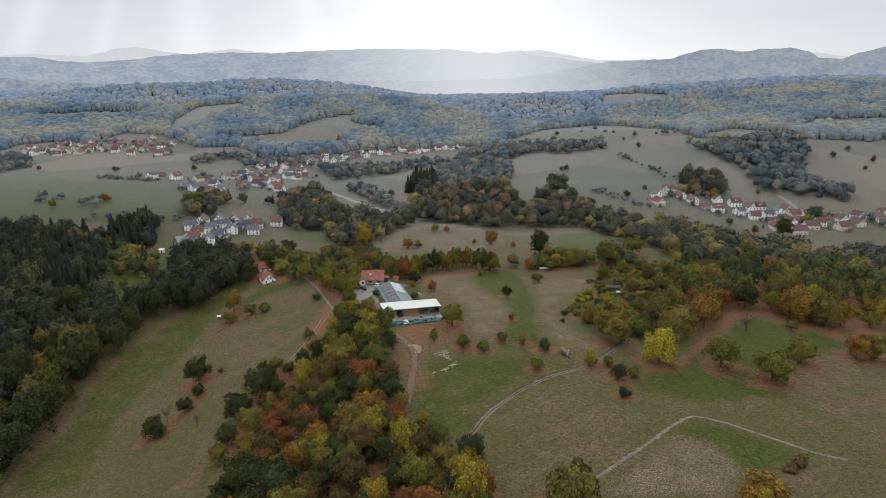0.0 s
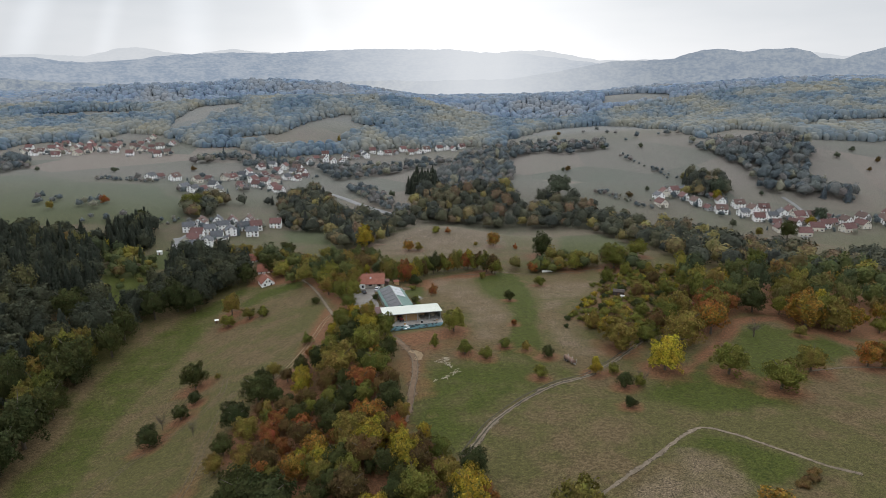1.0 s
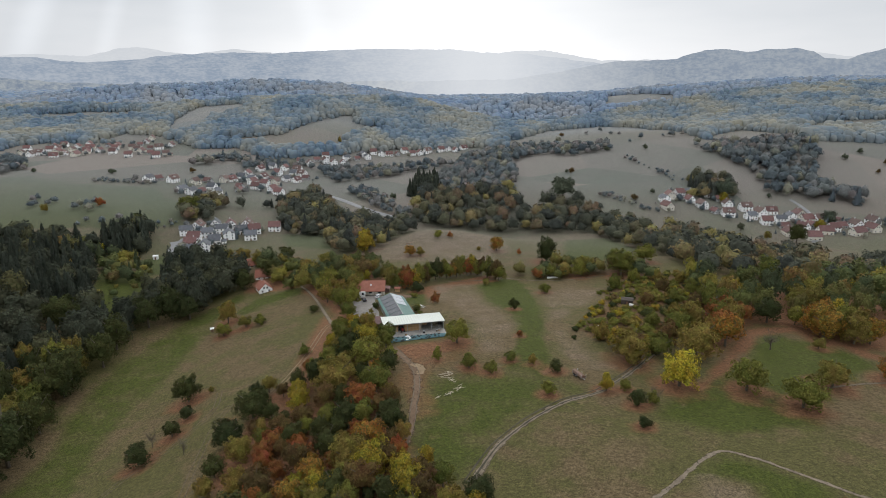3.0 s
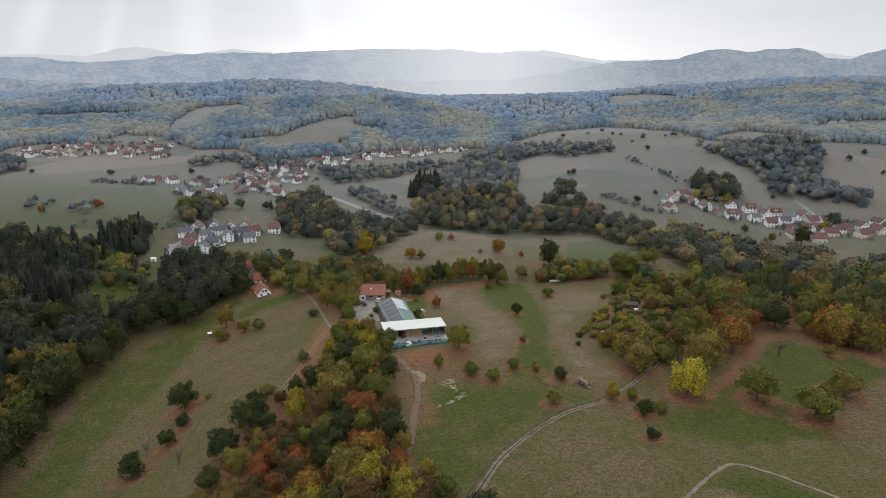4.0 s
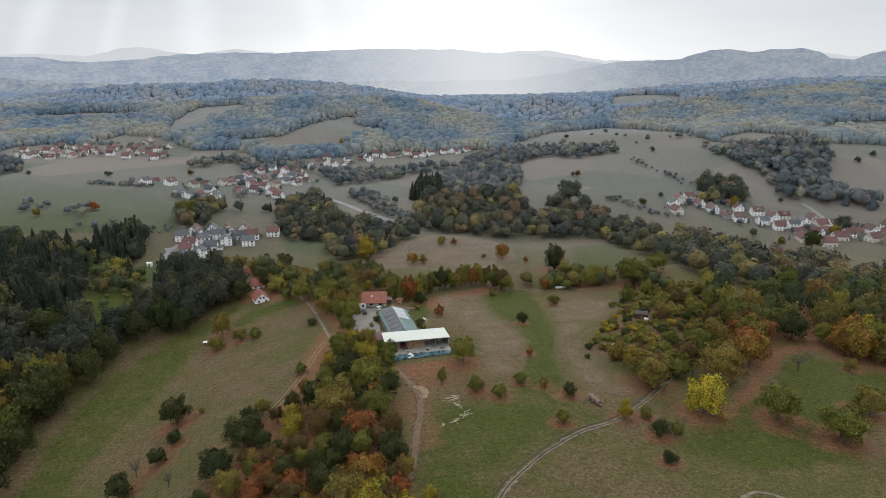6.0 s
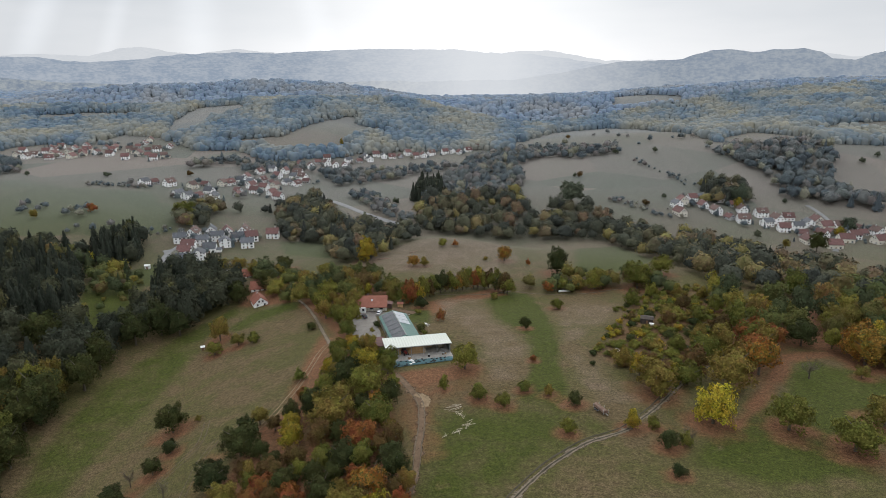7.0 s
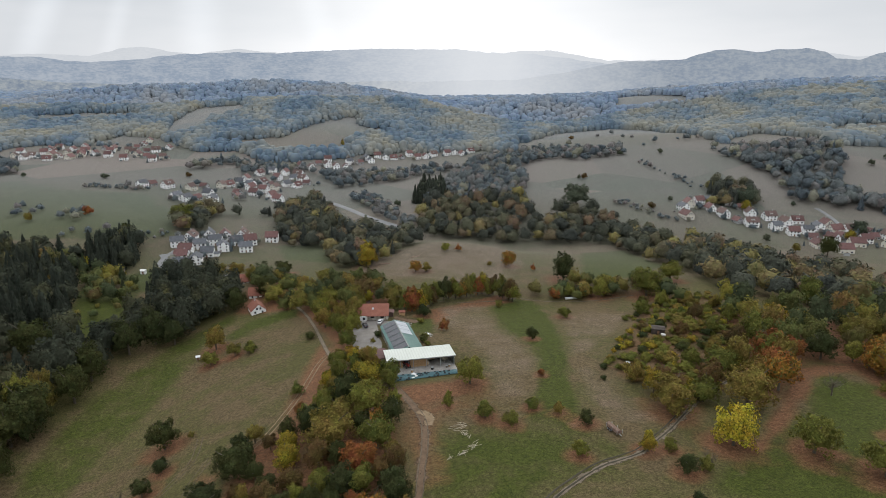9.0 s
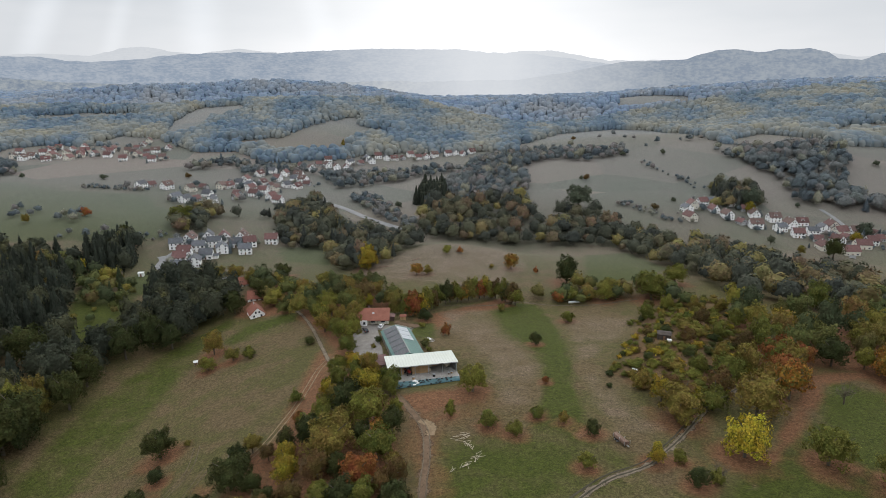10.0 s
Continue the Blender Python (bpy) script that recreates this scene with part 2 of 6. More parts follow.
FIELD_COPSES = [
    (198, 1069), (295, 854), (305, 850), (312, 858), (321, 854), (241, 918), (240, 978), (247, 896), (263, 848),
    (147, 884), (137, 894), (159, 886), (242, 825), (208, 820), (213, 950), (308, 773), (310, 760), (314, 783),
]
OAK_GROUP = [
    (97, 566), (104, 560), (113, 558), (121, 557), (128, 553), (136, 549), (90, 562), (98, 580), (106, 574), (122, 572),
]
FAR_YELLOW = [
    (267, 591, 13, 12), (323, 527, 10, 11), (-245, 390, 8, 7), (-237, 409, 6, 6),
]
CLEARING = [
    (-191, 270), (-198, 306), (-188, 313), (-178, 268),
]
FIELD_TREES = [
    (133, 683), (201, 781), (138, 681), (140, 797), (205, 612), (180, 589), (-52, 605), (-88, 773), (455, 655),
    (469, 710), (440, 690), (476, 675), (-439, 660), (-355, 659), (-283, 692), (250, 517), (320, 610), (176, 955),
    (247, 776),
]
BUSHES = [
    (-91.1, 225.4, 2.6, 3), (-90.9, 290.4, 6.4, 7.2), (-5.4, 288.5, 6.7, 5.7), (21.5, 333.1, 4.6, 5.2),
    (44.3, 361.2, 5.6, 6.4), (47.7, 398.5, 4.9, 3.9), (21.9, 406, 3.8, 3.9), (-5.8, 433, 6.6, 7.5),
    (2.5, 433, 5.1, 5.8), (67.9, 346.3, 9.1, 10.3), (59.9, 348.6, 9.1, 10.3), (52.5, 344.5, 7.8, 8.8),
    (-150.4, 889.6, 11.4, 7.5), (61.5, 177.6, 5, 4.6), (-278.6, 496.3, 8.5, 9.6), (-308.9, 473.2, 8.2, 7.4),
    (-57.1, 236.6, 5.9, 6.4), (-52.5, 222.6, 4.5, 5.1),
]
BARE_TREES = [
    (-98, 190.5, 7.3, 4.8), (117.9, 218.5, 8.3, 8.3), (-82.5, 179.5, 6.9, 4.5), (62.6, 178.2, 6.2, 5),
]
RIDGE_WOOD = [
    (-44, 256), (-31, 250), (-20, 214), (-18, 194), (-12, 160), (2, 137), (11, 128), (12, 113), (12, 100), (-53, 111),
    (-55, 130), (-51, 152), (-51, 170), (-46, 187), (-45, 208), (-44, 235),
]
RIDGE_HEAD = [
    (-48, 258), (-30, 254), (-15, 214), (-46, 206),
]
RIDGE_FRINGE = [
    (-66, 210), (-54, 208), (-47, 220), (-43, 186), (-51, 170), (-51, 152), (-57, 146), (-67, 155), (-70, 172),
    (-67, 185),
]
LEFT_FOREST = [
    (-129, 126), (-142, 163), (-145, 194), (-155, 228), (-154, 250), (-150, 269), (-146, 290), (-131, 320), (-120, 344),
    (-120, 367), (-143, 384), (-169, 382), (-174, 367), (-159, 314), (-167, 294), (-189, 314), (-231, 395),
    (-269, 408), (-326, 401), (-133, 128),
]
RIGHT_WOOD = [
    (119, 269), (114, 292), (126, 317), (132, 302), (153, 304), (174, 297), (192, 298), (224, 289), (172, 217),
    (157, 220), (146, 237), (133, 245), (127, 247), (117, 236), (101, 216), (89, 211), (96, 237),
]
RIGHT_SCRUB = [
    (49, 239), (68, 279), (92, 329), (113, 336), (131, 332), (113, 269), (93, 230), (72, 212), (62, 224),
]
HEDGE_ROW = [
    (-29.7, 322.7), (-21.3, 319.3), (-15.2, 329.8), (-9.6, 339.2), (-3.7, 344.4), (2.4, 347.4), (8.2, 351.4),
    (14.5, 354.3), (20.4, 353.9), (25.2, 348.4), (29.8, 342.8),
]
FARM_TREES = [
    (-79, 328), (-81, 374), (-52, 373), (-32, 351), (-30, 325), (-47, 337), (-46, 309), (-41, 267), (-49, 268),
    (-62, 300),
]
LANE_TREES = [
    (-115, 339), (-123, 377), (-120, 395), (-97, 395), (-81, 371), (-81, 337), (-94, 335),
]
HILL_WOOD = [
    (-23, 499), (-31, 607), (-9, 681), (11, 771), (37, 868), (118, 849), (110, 789), (81, 772), (71, 625), (71, 576),
    (51, 508),
]
VALLEY_WOOD = [
    (51, 508), (65, 540), (97, 549), (127, 544), (172, 504), (191, 490), (214, 458), (254, 425), (244, 388),
    (296, 388), (245, 318), (192, 318), (136, 335), (139, 393), (118, 482),
]
ROAD_WOOD = [
    (-129, 474), (-153, 572), (-137, 609), (-93, 532), (-51, 509), (-31, 508), (-23, 449), (-35, 437), (-55, 397),
    (-78, 405), (-92, 469),
]
ROADSIDE = [
    (-105, 648), (-84, 667), (-31, 535), (-34, 524), (-67, 570),
]
FIR_CLUMP = [
    (238, 603), (258, 599), (284, 605), (298, 650), (260, 662),
]
SLOPE_WOOD = [
    (327, 664), (323, 623), (393, 580), (408, 601), (389, 643), (429, 731), (416, 762), (311, 753), (327, 682),
]
FIELD_HEDGE = [
    (88, 820), (153, 766), (205, 779), (211, 816), (95, 892),
]
FIR_STAND = [
    (-232, 407), (-244, 436), (-226, 461), (-208, 424), (-212, 403),
]
LEFT_BAND = [
    (-305, 404), (-320, 426), (-285, 435), (-246, 432), (-230, 408), (-229, 395), (-269, 408),
]
VILLAGE_WOOD = [
    (-232, 542), (-210, 559), (-189, 492), (-207, 484),
]
DELL_WOOD = [
    (-179, 371), (-184, 419), (-153, 401), (-127, 378), (-142, 381), (-168, 379),
]
VILLAGE_FRONT = [
    (-205, 545), (-159, 552), (-137, 609), (-145, 661), (-96, 548), (-106, 493), (-132, 487), (-150, 555), (-200, 529),
]
VILLAGE_BACK = [
    (-306, 726), (-260, 770), (-234, 731), (-172, 772), (-160, 766), (-178, 787), (-258, 787), (-283, 796),
]
STREET_TREES = [
    (-160, 766), (-106, 791), (-48, 805), (5, 819), (12, 783), (-46, 769), (-96, 715), (-120, 695),
]
LEFT_CORNER = [
    (-493, 626), (-460, 646), (-465, 691), (-525, 772), (-556, 765), (-583, 745),
]
ORCHARD_A = [
    (-331, 485), (-302, 488), (-324, 527), (-352, 524),
]
ORCHARD_B = [
    (-278, 437), (-244, 463), (-250, 471), (-275, 456),
]
ORCHARD_C = [
    (-291, 469), (-269, 486), (-285, 514), (-295, 493),
]
HEDGE_A = [
    (-347, 603), (-286, 607), (-290, 618), (-354, 618),
]
HEDGE_B = [
    (-225, 458), (-198, 473), (-203, 481), (-227, 472),
]
DELL_TREES = [
    (-269, 408), (-244, 427), (-183, 380), (-181, 344), (-206, 360), (-228, 395),
]
DELL_SHRUBS = [
    (-216, 371), (-181, 371), (-162, 317), (-170, 299), (-189, 319),
]
SLOPE_TREES = [
    (211, 364), (271, 354), (229, 296), (192, 298), (174, 297),
]
KNOLL_TREES = [
    (40, 350), (72, 339), (83, 347), (104, 339), (111, 320), (114, 360), (78, 370), (52, 365),
]
GARDEN_TREES = [
    (174, 496), (212, 452), (222, 419), (243, 406), (242, 459), (228, 489), (181, 518),
]
RIGHT_SPINNEY = [
    (307, 746), (331, 676), (344, 678), (350, 736), (326, 778),
]
FIELD_LINE = [
    (140, 605), (154, 593), (191, 551), (195, 562), (157, 605),
]
FIELD_LINE_B = [
    (209, 740), (240, 647), (244, 655), (216, 751),
]
FIELD_LINE_C = [
    (231, 677), (258, 640), (262, 648), (236, 689),
]
CREST_WOOD = [
    (-37, 611), (-32, 692), (-9, 689), (-5, 616),
]
FAR_FIELDS = [
    [(-690, 1060), (-610, 1072), (-530, 1085), (-533, 1113), (-627, 1109), (-702, 1091)],
    [(-418, 930), (-450, 1045), (-440, 1123), (-371, 1129), (-335, 1085), (-340, 1043), (-380, 1030), (-385, 960)],
    [(-330, 880), (-288, 868), (-222, 850), (-197, 862), (-135, 880), (-150, 905), (-127, 950), (-84, 984), (-144, 996), (-152, 1034), (-201, 987), (-238, 912)],
    [(-323, 807), (-326, 839), (-275, 842), (-260, 795), (-313, 780)],
    [(92, 945), (172, 1039), (267, 1063), (325, 1030), (333, 850), (333, 797), (315, 769), (203, 812), (91, 852)],
    [(432, 748), (554, 765), (443, 601), (393, 640), (409, 690)],
    [(321, 1291), (397, 1241), (423, 1185), (413, 1154), (300, 1180)],
    [(80, 1584), (317, 1632), (267, 1369), (84, 1403)],
    [(339, 794), (344, 823), (412, 886), (435, 850), (462, 819), (427, 765)],
    [(485, 862), (610, 854), (658, 900), (547, 915)],
    [(-502, 980), (-417, 930), (-403, 900), (-523, 930)],
]
FAR_AREA = [
    (-633, 803), (-602, 832), (-611, 894), (-584, 916), (-450, 918), (-407, 917), (-335, 838), (-272, 834),
    (-232, 799), (-182, 825), (-144, 844), (-70, 910), (39, 916), (95, 892), (165, 830), (215, 819), (296, 815),
    (323, 788), (379, 803), (444, 760), (549, 763), (593, 745), (1500, 2050), (-1450, 2050),
]
RIDGE_FAR = [
    (-46.4, 135), (-38, 171), (-34.7, 180), (-32.6, 189), (-29.3, 178), (-27.2, 222), (-25.6, 244), (-23.5, 211),
    (-21.4, 194), (-19.6, 221), (-18.2, 237), (-16.4, 216), (-11.2, 187), (0.8, 189), (5.8, 224), (8.8, 231),
    (11.3, 195), (13.7, 159), (24.5, 167), (30.1, 205), (31.9, 183), (35.8, 179), (47.1, 162),
]
RIDGE_LONG = [
    (-46.4, 127), (-38, 152), (-34.7, 163), (-32.6, 164), (-31.2, 144), (-29.3, 136), (-27.3, 146), (-25.3, 159),
    (-23.1, 179), (-18.7, 198), (-15, 193), (-11.2, 212), (-6.7, 223), (0.3, 224), (3.8, 203), (7.3, 192), (10.8, 164),
    (13.8, 132), (20.3, 115), (34.9, 108), (47.2, 103),
]
RIDGE_RIGHT = [
    (-46.7, 59), (-14.3, 40), (5.9, 61), (9.9, 89), (12.6, 114), (14.7, 133), (17, 136), (19.8, 142), (20.8, 160),
    (21.9, 173), (23.4, 178), (24.9, 165), (26.3, 174), (28.5, 177), (29.7, 166), (30.5, 142), (32, 138), (33, 157),
    (34.6, 177), (38.9, 178), (47, 153),
]
RIDGE_LOW = [
    (-46.6, 75), (-35, 73), (-31.4, 57), (-27.6, 49), (-21.7, 44), (-17.1, 53), (-11.3, 49), (-4.3, 57), (-1.2, 39),
    (3.4, 25), (9, 35), (12.9, 63), (15.7, 68), (18.5, 81), (22.1, 86), (25.5, 91), (29.5, 111), (31.7, 122),
    (34.8, 133), (47.1, 137),
]
FRINGE_SOIL = [
    (-81, 205), (-69, 198), (-66, 161), (-65, 135), (-76, 139), (-75, 162),
]
FARM_GROUND = [
    (-21, 226), (4, 241), (22, 258), (25, 213), (16, 203), (-5, 196), (-8, 164), (-12, 164), (-17, 198),
]
MEADOW_RIM = [
    (-129, 126), (-142, 163), (-145, 194), (-155, 228), (-154, 250), (-150, 269), (-146, 290), (-131, 320), (-120, 344),
]
GREEN_A = [
    (-132, 158), (-139, 169), (-137, 195), (-148, 230), (-145, 268), (-138, 304), (-118, 340), (-111, 331),
    (-118, 308), (-118, 268), (-122, 219), (-111, 155),
]
GREEN_B = [
    (17.4, 327.8), (28, 347.7), (41.6, 343.1), (44.3, 309.6), (42.7, 275), (40.2, 249.4), (37.5, 225.2),
    (36, 203.1), (18.3, 203.5), (24.9, 220.5), (29.9, 249), (28.9, 272.9), (20.8, 295),
]
GREEN_C = [
    (106, 210), (123, 235), (140, 227), (150, 207), (121, 186), (104, 164), (77, 159), (59, 169), (75, 185),
]
GREEN_D = [
    (-6.3, 202.5), (10.8, 200.5), (33.7, 203.4), (39.9, 194.3), (43.2, 186.4), (35.3, 180.4), (27.9, 174.8),
    (21.6, 168.7), (14.7, 159.9), (8.3, 148.5), (5, 141), (-4, 146), (-10.5, 150.8), (-11.3, 170.9),
    (-8.4, 185.3),
]
GREEN_E = [
    (72, 376), (91, 462), (125, 473), (135, 416), (101, 376),
]
GREEN_F = [
    (-111, 316), (-102, 329), (-84, 338), (-77, 327), (-95, 318), (-105, 306),
]
GREEN_G = [
    (-129, 474), (-87, 495), (-79, 424), (-117, 443),
]
GREEN_H = [
    (-28, 298), (-8, 326), (-7, 305), (-12, 277), (-24, 285),
]
GREEN_I = [
    (-207, 399), (-195, 417), (-155, 405), (-169, 382), (-187, 373),
]
GREEN_K = [
    (-479, 607), (-428, 634), (-345, 590), (-281, 596), (-253, 555), (-232, 542), (-205, 474), (-251, 450),
    (-345, 427),
]
GREEN_L = [
    (-325, 802), (-278, 841), (-268, 819), (-264, 794), (-316, 779),
]
GREEN_J = [
    (60, 141), (69, 148), (83, 141), (88, 133), (79, 122), (71, 125), (71, 137),
]
DIRT_A = [
    (-21, 223), (-12, 224), (-3, 216), (-5, 196), (-3, 174), (-12, 172), (-17, 198),
]
DIRT_B = [
    (-49, 271), (-59, 285), (-60, 265), (-59, 238), (-58, 216), (-65, 207), (-57, 192), (-46, 200), (-43, 229),
]
DIRT_C = [
    (-24, 230), (1, 232), (4, 220), (-12, 217), (-21, 221),
]
STUBBLE = [
    (37, 115), (38, 119), (48, 129), (62, 141), (70, 136), (71, 125), (65, 114),
]
LITTER_A = [
    (-14, 323), (26, 357), (29, 341), (5, 328), (-10, 296),
]
LITTER_B = [
    (96, 210), (119, 239), (145, 245), (156, 218), (167, 211), (164, 206), (150, 212), (141, 237), (122, 233),
    (97, 203), (78, 183), (75, 185),
]
DRY_A = [
    (47.2, 315.3), (65, 321.7), (83.2, 314.5), (66.8, 282.7), (48.8, 256.3), (47.5, 239.4), (54.7, 217.8),
    (60.6, 202.3), (49.7, 198.7), (43.5, 202.6), (40.6, 220.1), (42.8, 249), (45.5, 279.7),
]
DRY_B = [
    (-8, 335.9), (14.7, 333.2), (19.2, 291.1), (27.4, 266.9), (28.6, 249.1), (23.5, 220.7), (11.8, 216.3),
    (9, 236), (11.2, 249.6), (0.7, 283.9), (-7.3, 301.1),
]
DRY_C = [
    (-62, 412), (-32, 445), (37, 507), (46, 411), (24, 368), (-23, 378), (-55, 388),
]
DRY_D = [
    (-95, 707), (-39, 773), (11, 771), (-37, 611), (-53, 597),
]
DRY_E = [
    (86, 763), (152, 762), (99, 600), (76, 591),
]
FARM_TRACK = [
    (4.5, 140), (8.6, 148.4), (12.1, 155.3), (16.2, 161), (22.4, 168.6), (28.7, 174.7), (35.3, 180.2),
    (41.7, 183.5), (47.4, 186.6), (53.7, 192.8), (59.6, 198.9), (66.3, 207), (75.1, 217.7), (88.9, 229.4),
    (101.8, 236.5),
]
FIELD_PATH = [
    (33.5, 119.7), (40.2, 125.6), (51.5, 135.3), (62.5, 145.6), (70, 150.7), (75.9, 148), (82.4, 142.2), (89.3, 135.7),
    (92.9, 132), (99.3, 128.8),
]
LANE = [
    (-97.8, 359), (-85.4, 343.3), (-76.2, 328.7), (-66.5, 307.7), (-56.3, 280.5), (-47.1, 256.1),
]
DIRT_TRACK = [
    (-66, 203), (-61, 212), (-58, 224), (-56, 236), (-55, 249), (-54, 262), (-51, 272),
]
MEADOW_RUT = [
    (-105.2, 150.9), (-102.8, 162.2), (-99.1, 173.2), (-95.1, 181.1), (-89.7, 187.3), (-84.2, 202.9), (-84, 211.5),
    (-86.9, 222.9),
]
MEADOW_RUT_B = [
    (-71.7, 138.2), (-71.6, 148.6), (-74.3, 164.6), (-76.5, 179.3), (-78.3, 195.4), (-77.2, 207.9),
]
WOOD_EDGE_PATH = [
    (-7.9, 338.2), (5.3, 339.1), (22.1, 343.4), (32.6, 347.8), (40.8, 344.9), (50.4, 341.6), (71.6, 339.4),
    (92.4, 343.6),
]
MAIN_ROAD = [
    (-145.4, 656.9), (-127.1, 631.5), (-105.2, 606.5), (-77.6, 569.4), (-53.7, 544.2), (-33.9, 524.1),
]
VILLAGE_ROAD = [
    (-192.8, 423.1), (-183.4, 418), (-169.3, 412.6), (-150.9, 405.3), (-136.1, 408.4),
]
VILLAGE_STREET = [
    (-191.7, 461.5), (-194.7, 436.1), (-192.8, 423.1),
]
SLOPE_ROAD = [
    (338.5, 604.7), (340.2, 589.2), (338.7, 570.6), (332.8, 549.6), (319.4, 523.8), (294.6, 485),
]
RIGHT_PATH = [
    (155.2, 193.6), (141, 192.7), (129.7, 190.5), (120.3, 187.7),
]
FARM_WAY = [
    (-21, 229), (-17, 221), (-14, 214), (-11, 206), (-10, 193), (-10.4, 182), (-10.6, 170), (-12, 160),
]
SCRUB_TREES = [
    (62.5, 220.8), (66.3, 210.9), (73.3, 217.7), (83.3, 226.7), (95.7, 245.7), (82.8, 243.4), (104, 276.6),
    (117.7, 291.4), (99.7, 322.7), (110.5, 317.6), (121.3, 315), (90.8, 273.4), (59.1, 230.4), (107.2, 260.2),
    (104.6, 294.8), (67.8, 228.1), (96, 236.6), (76, 214.6), (85.3, 309.5), (94.4, 252.7),
]
BRUSH_AT = [
    (81.8, 124.1), (84, 125.7), (86.6, 127.9), (88.8, 129.3), (82.6, 123.7), (85.8, 125.8),
]
HAMLET = [
    (-179, 422), (-172, 431), (-170, 446), (-185, 447), (-191, 470), (-180, 459), (-173, 470), (-164, 459),
    (-159, 473), (-159, 487), (-150, 476), (-137, 487), (-182, 482), (-196, 459), (-148, 460), (-183, 435),
    (-170, 482),
]
MID_VILLAGE = [
    (-301, 626), (-296, 636), (-278, 630), (-250, 584), (-239, 579), (-255, 628), (-249, 646), (-234, 589),
    (-218, 585), (-232, 612), (-235, 655), (-231, 665), (-225, 685), (-225, 702), (-211, 631), (-206, 698),
    (-195, 688), (-195, 633), (-192, 654), (-197, 725), (-196, 754), (-180, 733), (-170, 731), (-162, 715),
    (-168, 694), (-180, 696), (-185, 671), (-176, 626), (-166, 612), (-222, 741), (-212, 758), (-206, 658),
    (-180, 752), (-212, 676), (-205, 612),
]
FAR_LEFT_VILLAGE = [
    (-561, 822), (-540, 809), (-575, 856), (-539, 826), (-544, 856), (-545, 875), (-508, 805), (-507, 827),
    (-546, 894), (-513, 856), (-518, 878), (-484, 813), (-480, 832), (-497, 872), (-466, 839), (-480, 888),
    (-513, 898), (-440, 823), (-462, 878), (-403, 790), (-430, 855), (-430, 880), (-429, 896), (-401, 821),
    (-401, 846), (-364, 782), (-387, 842), (-357, 795), (-378, 860), (-431, 918), (-403, 918), (-455, 858),
    (-415, 838), (-560, 892), (-525, 842), (-490, 850), (-384, 810),
]
STREET_VILLAGE = [
    (-173, 790), (-169, 813), (-157, 809), (-145, 804), (-134, 809), (-132, 828), (-119, 832), (-113, 851),
    (-101, 870), (-106, 842), (-90, 868), (-80, 875), (-69, 887), (-60, 902), (-48, 888), (-37, 892), (-26, 900),
    (-7, 903), (3, 906), (14, 898), (26, 910), (37, 923), (-188, 798), (-160, 829),
]
RIGHT_VILLAGE = [
    (209, 589), (219, 602), (230, 608), (240, 611), (235, 593), (259, 611), (266, 600), (241, 578), (205, 569),
    (248, 565), (257, 558), (267, 583), (281, 576), (275, 552), (289, 563), (302, 570), (298, 545), (312, 554),
    (294, 530), (324, 562), (323, 548), (309, 528), (320, 535), (335, 547), (349, 545), (345, 532), (332, 522),
    (320, 514), (356, 530), (364, 520), (376, 538), (287, 509), (300, 497), (283, 539), (391, 531), (402, 543),
    (389, 519), (345, 510),
]
FAR_SPECKS = [
    (-1383, 2202), (-1357, 2218), (-1294, 2255), (-1269, 2269), (-1241, 2285), (-1187, 2313), (-553, 2540),
    (-483, 2555), (-466, 2558), (-439, 2563), (-365, 2574), (-345, 2577), (496, 2552), (562, 2539), (668, 2513),
    (932, 2427), (956, 2418), (1172, 2321), (1198, 2308),
]
TANK_AT = [
    (-20.6, 218.4),
]
LOGS_AT = [
    (43.5, 196.7),
]
LOGS_YAW = -66
POLES_AT = [
    (0.1, 201.3), (1.6, 196.7), (3.2, 190.8), (0.6, 187.2), (-2.9, 185.9),
]
HUTS_AT = [
    (-116.1, 292.9), (83.9, 280.5), (-196.2, 407.7), (-210, 404.6),
]
BARRELS_AT = [
    (61.1, 243.9), (84.3, 275.2),
]
LANE_HOUSES = [
    (-104, 341.6), (-110.7, 365.8), (-127.4, 392.8),
]

# ---- materials ----


def material(name, rough=0.8, metal=0.0, colour=(0.5, 0.5, 0.5)):
    m = bpy.data.materials.new(name)
    m.use_nodes = True
    b = m.node_tree.nodes["Principled BSDF"]
    b.inputs["Roughness"].default_value, b.inputs["Metallic"].default_value = rough, metal
    b.inputs["Base Color"].default_value = (*colour, 1)
    b.inputs["Specular IOR Level"].default_value = 0.25
    return m


def node(m, kind, **values):
    n = m.node_tree.nodes.new(kind)
    for k, v in values.items():
        n.inputs[k].default_value = v
    return n


def link(m, a, b):
    m.node_tree.links.new(a, b)


def ramp(m, fac, stops):
    r = node(m, "ShaderNodeValToRGB")
    e = r.color_ramp.elements
    while len(e) < len(stops):
        e.new(0.5)
    for el, (p, c) in zip(e, stops):
        el.position, el.color = p, (*c, 1)
    link(m, fac, r.inputs[0])
    return r.outputs[0]


def noise_fac(m, scale, detail=3.0, rough=0.55, coords="Object"):
    co = node(m, "ShaderNodeTexCoord") if coords == "Object" else node(m, "ShaderNodeNewGeometry")
    n = node(m, "ShaderNodeTexNoise", Scale=scale, Detail=detail, Roughness=rough)
    link(m, co.outputs["Object" if coords == "Object" else "Position"], n.inputs["Vector"])
    return n.outputs[0]


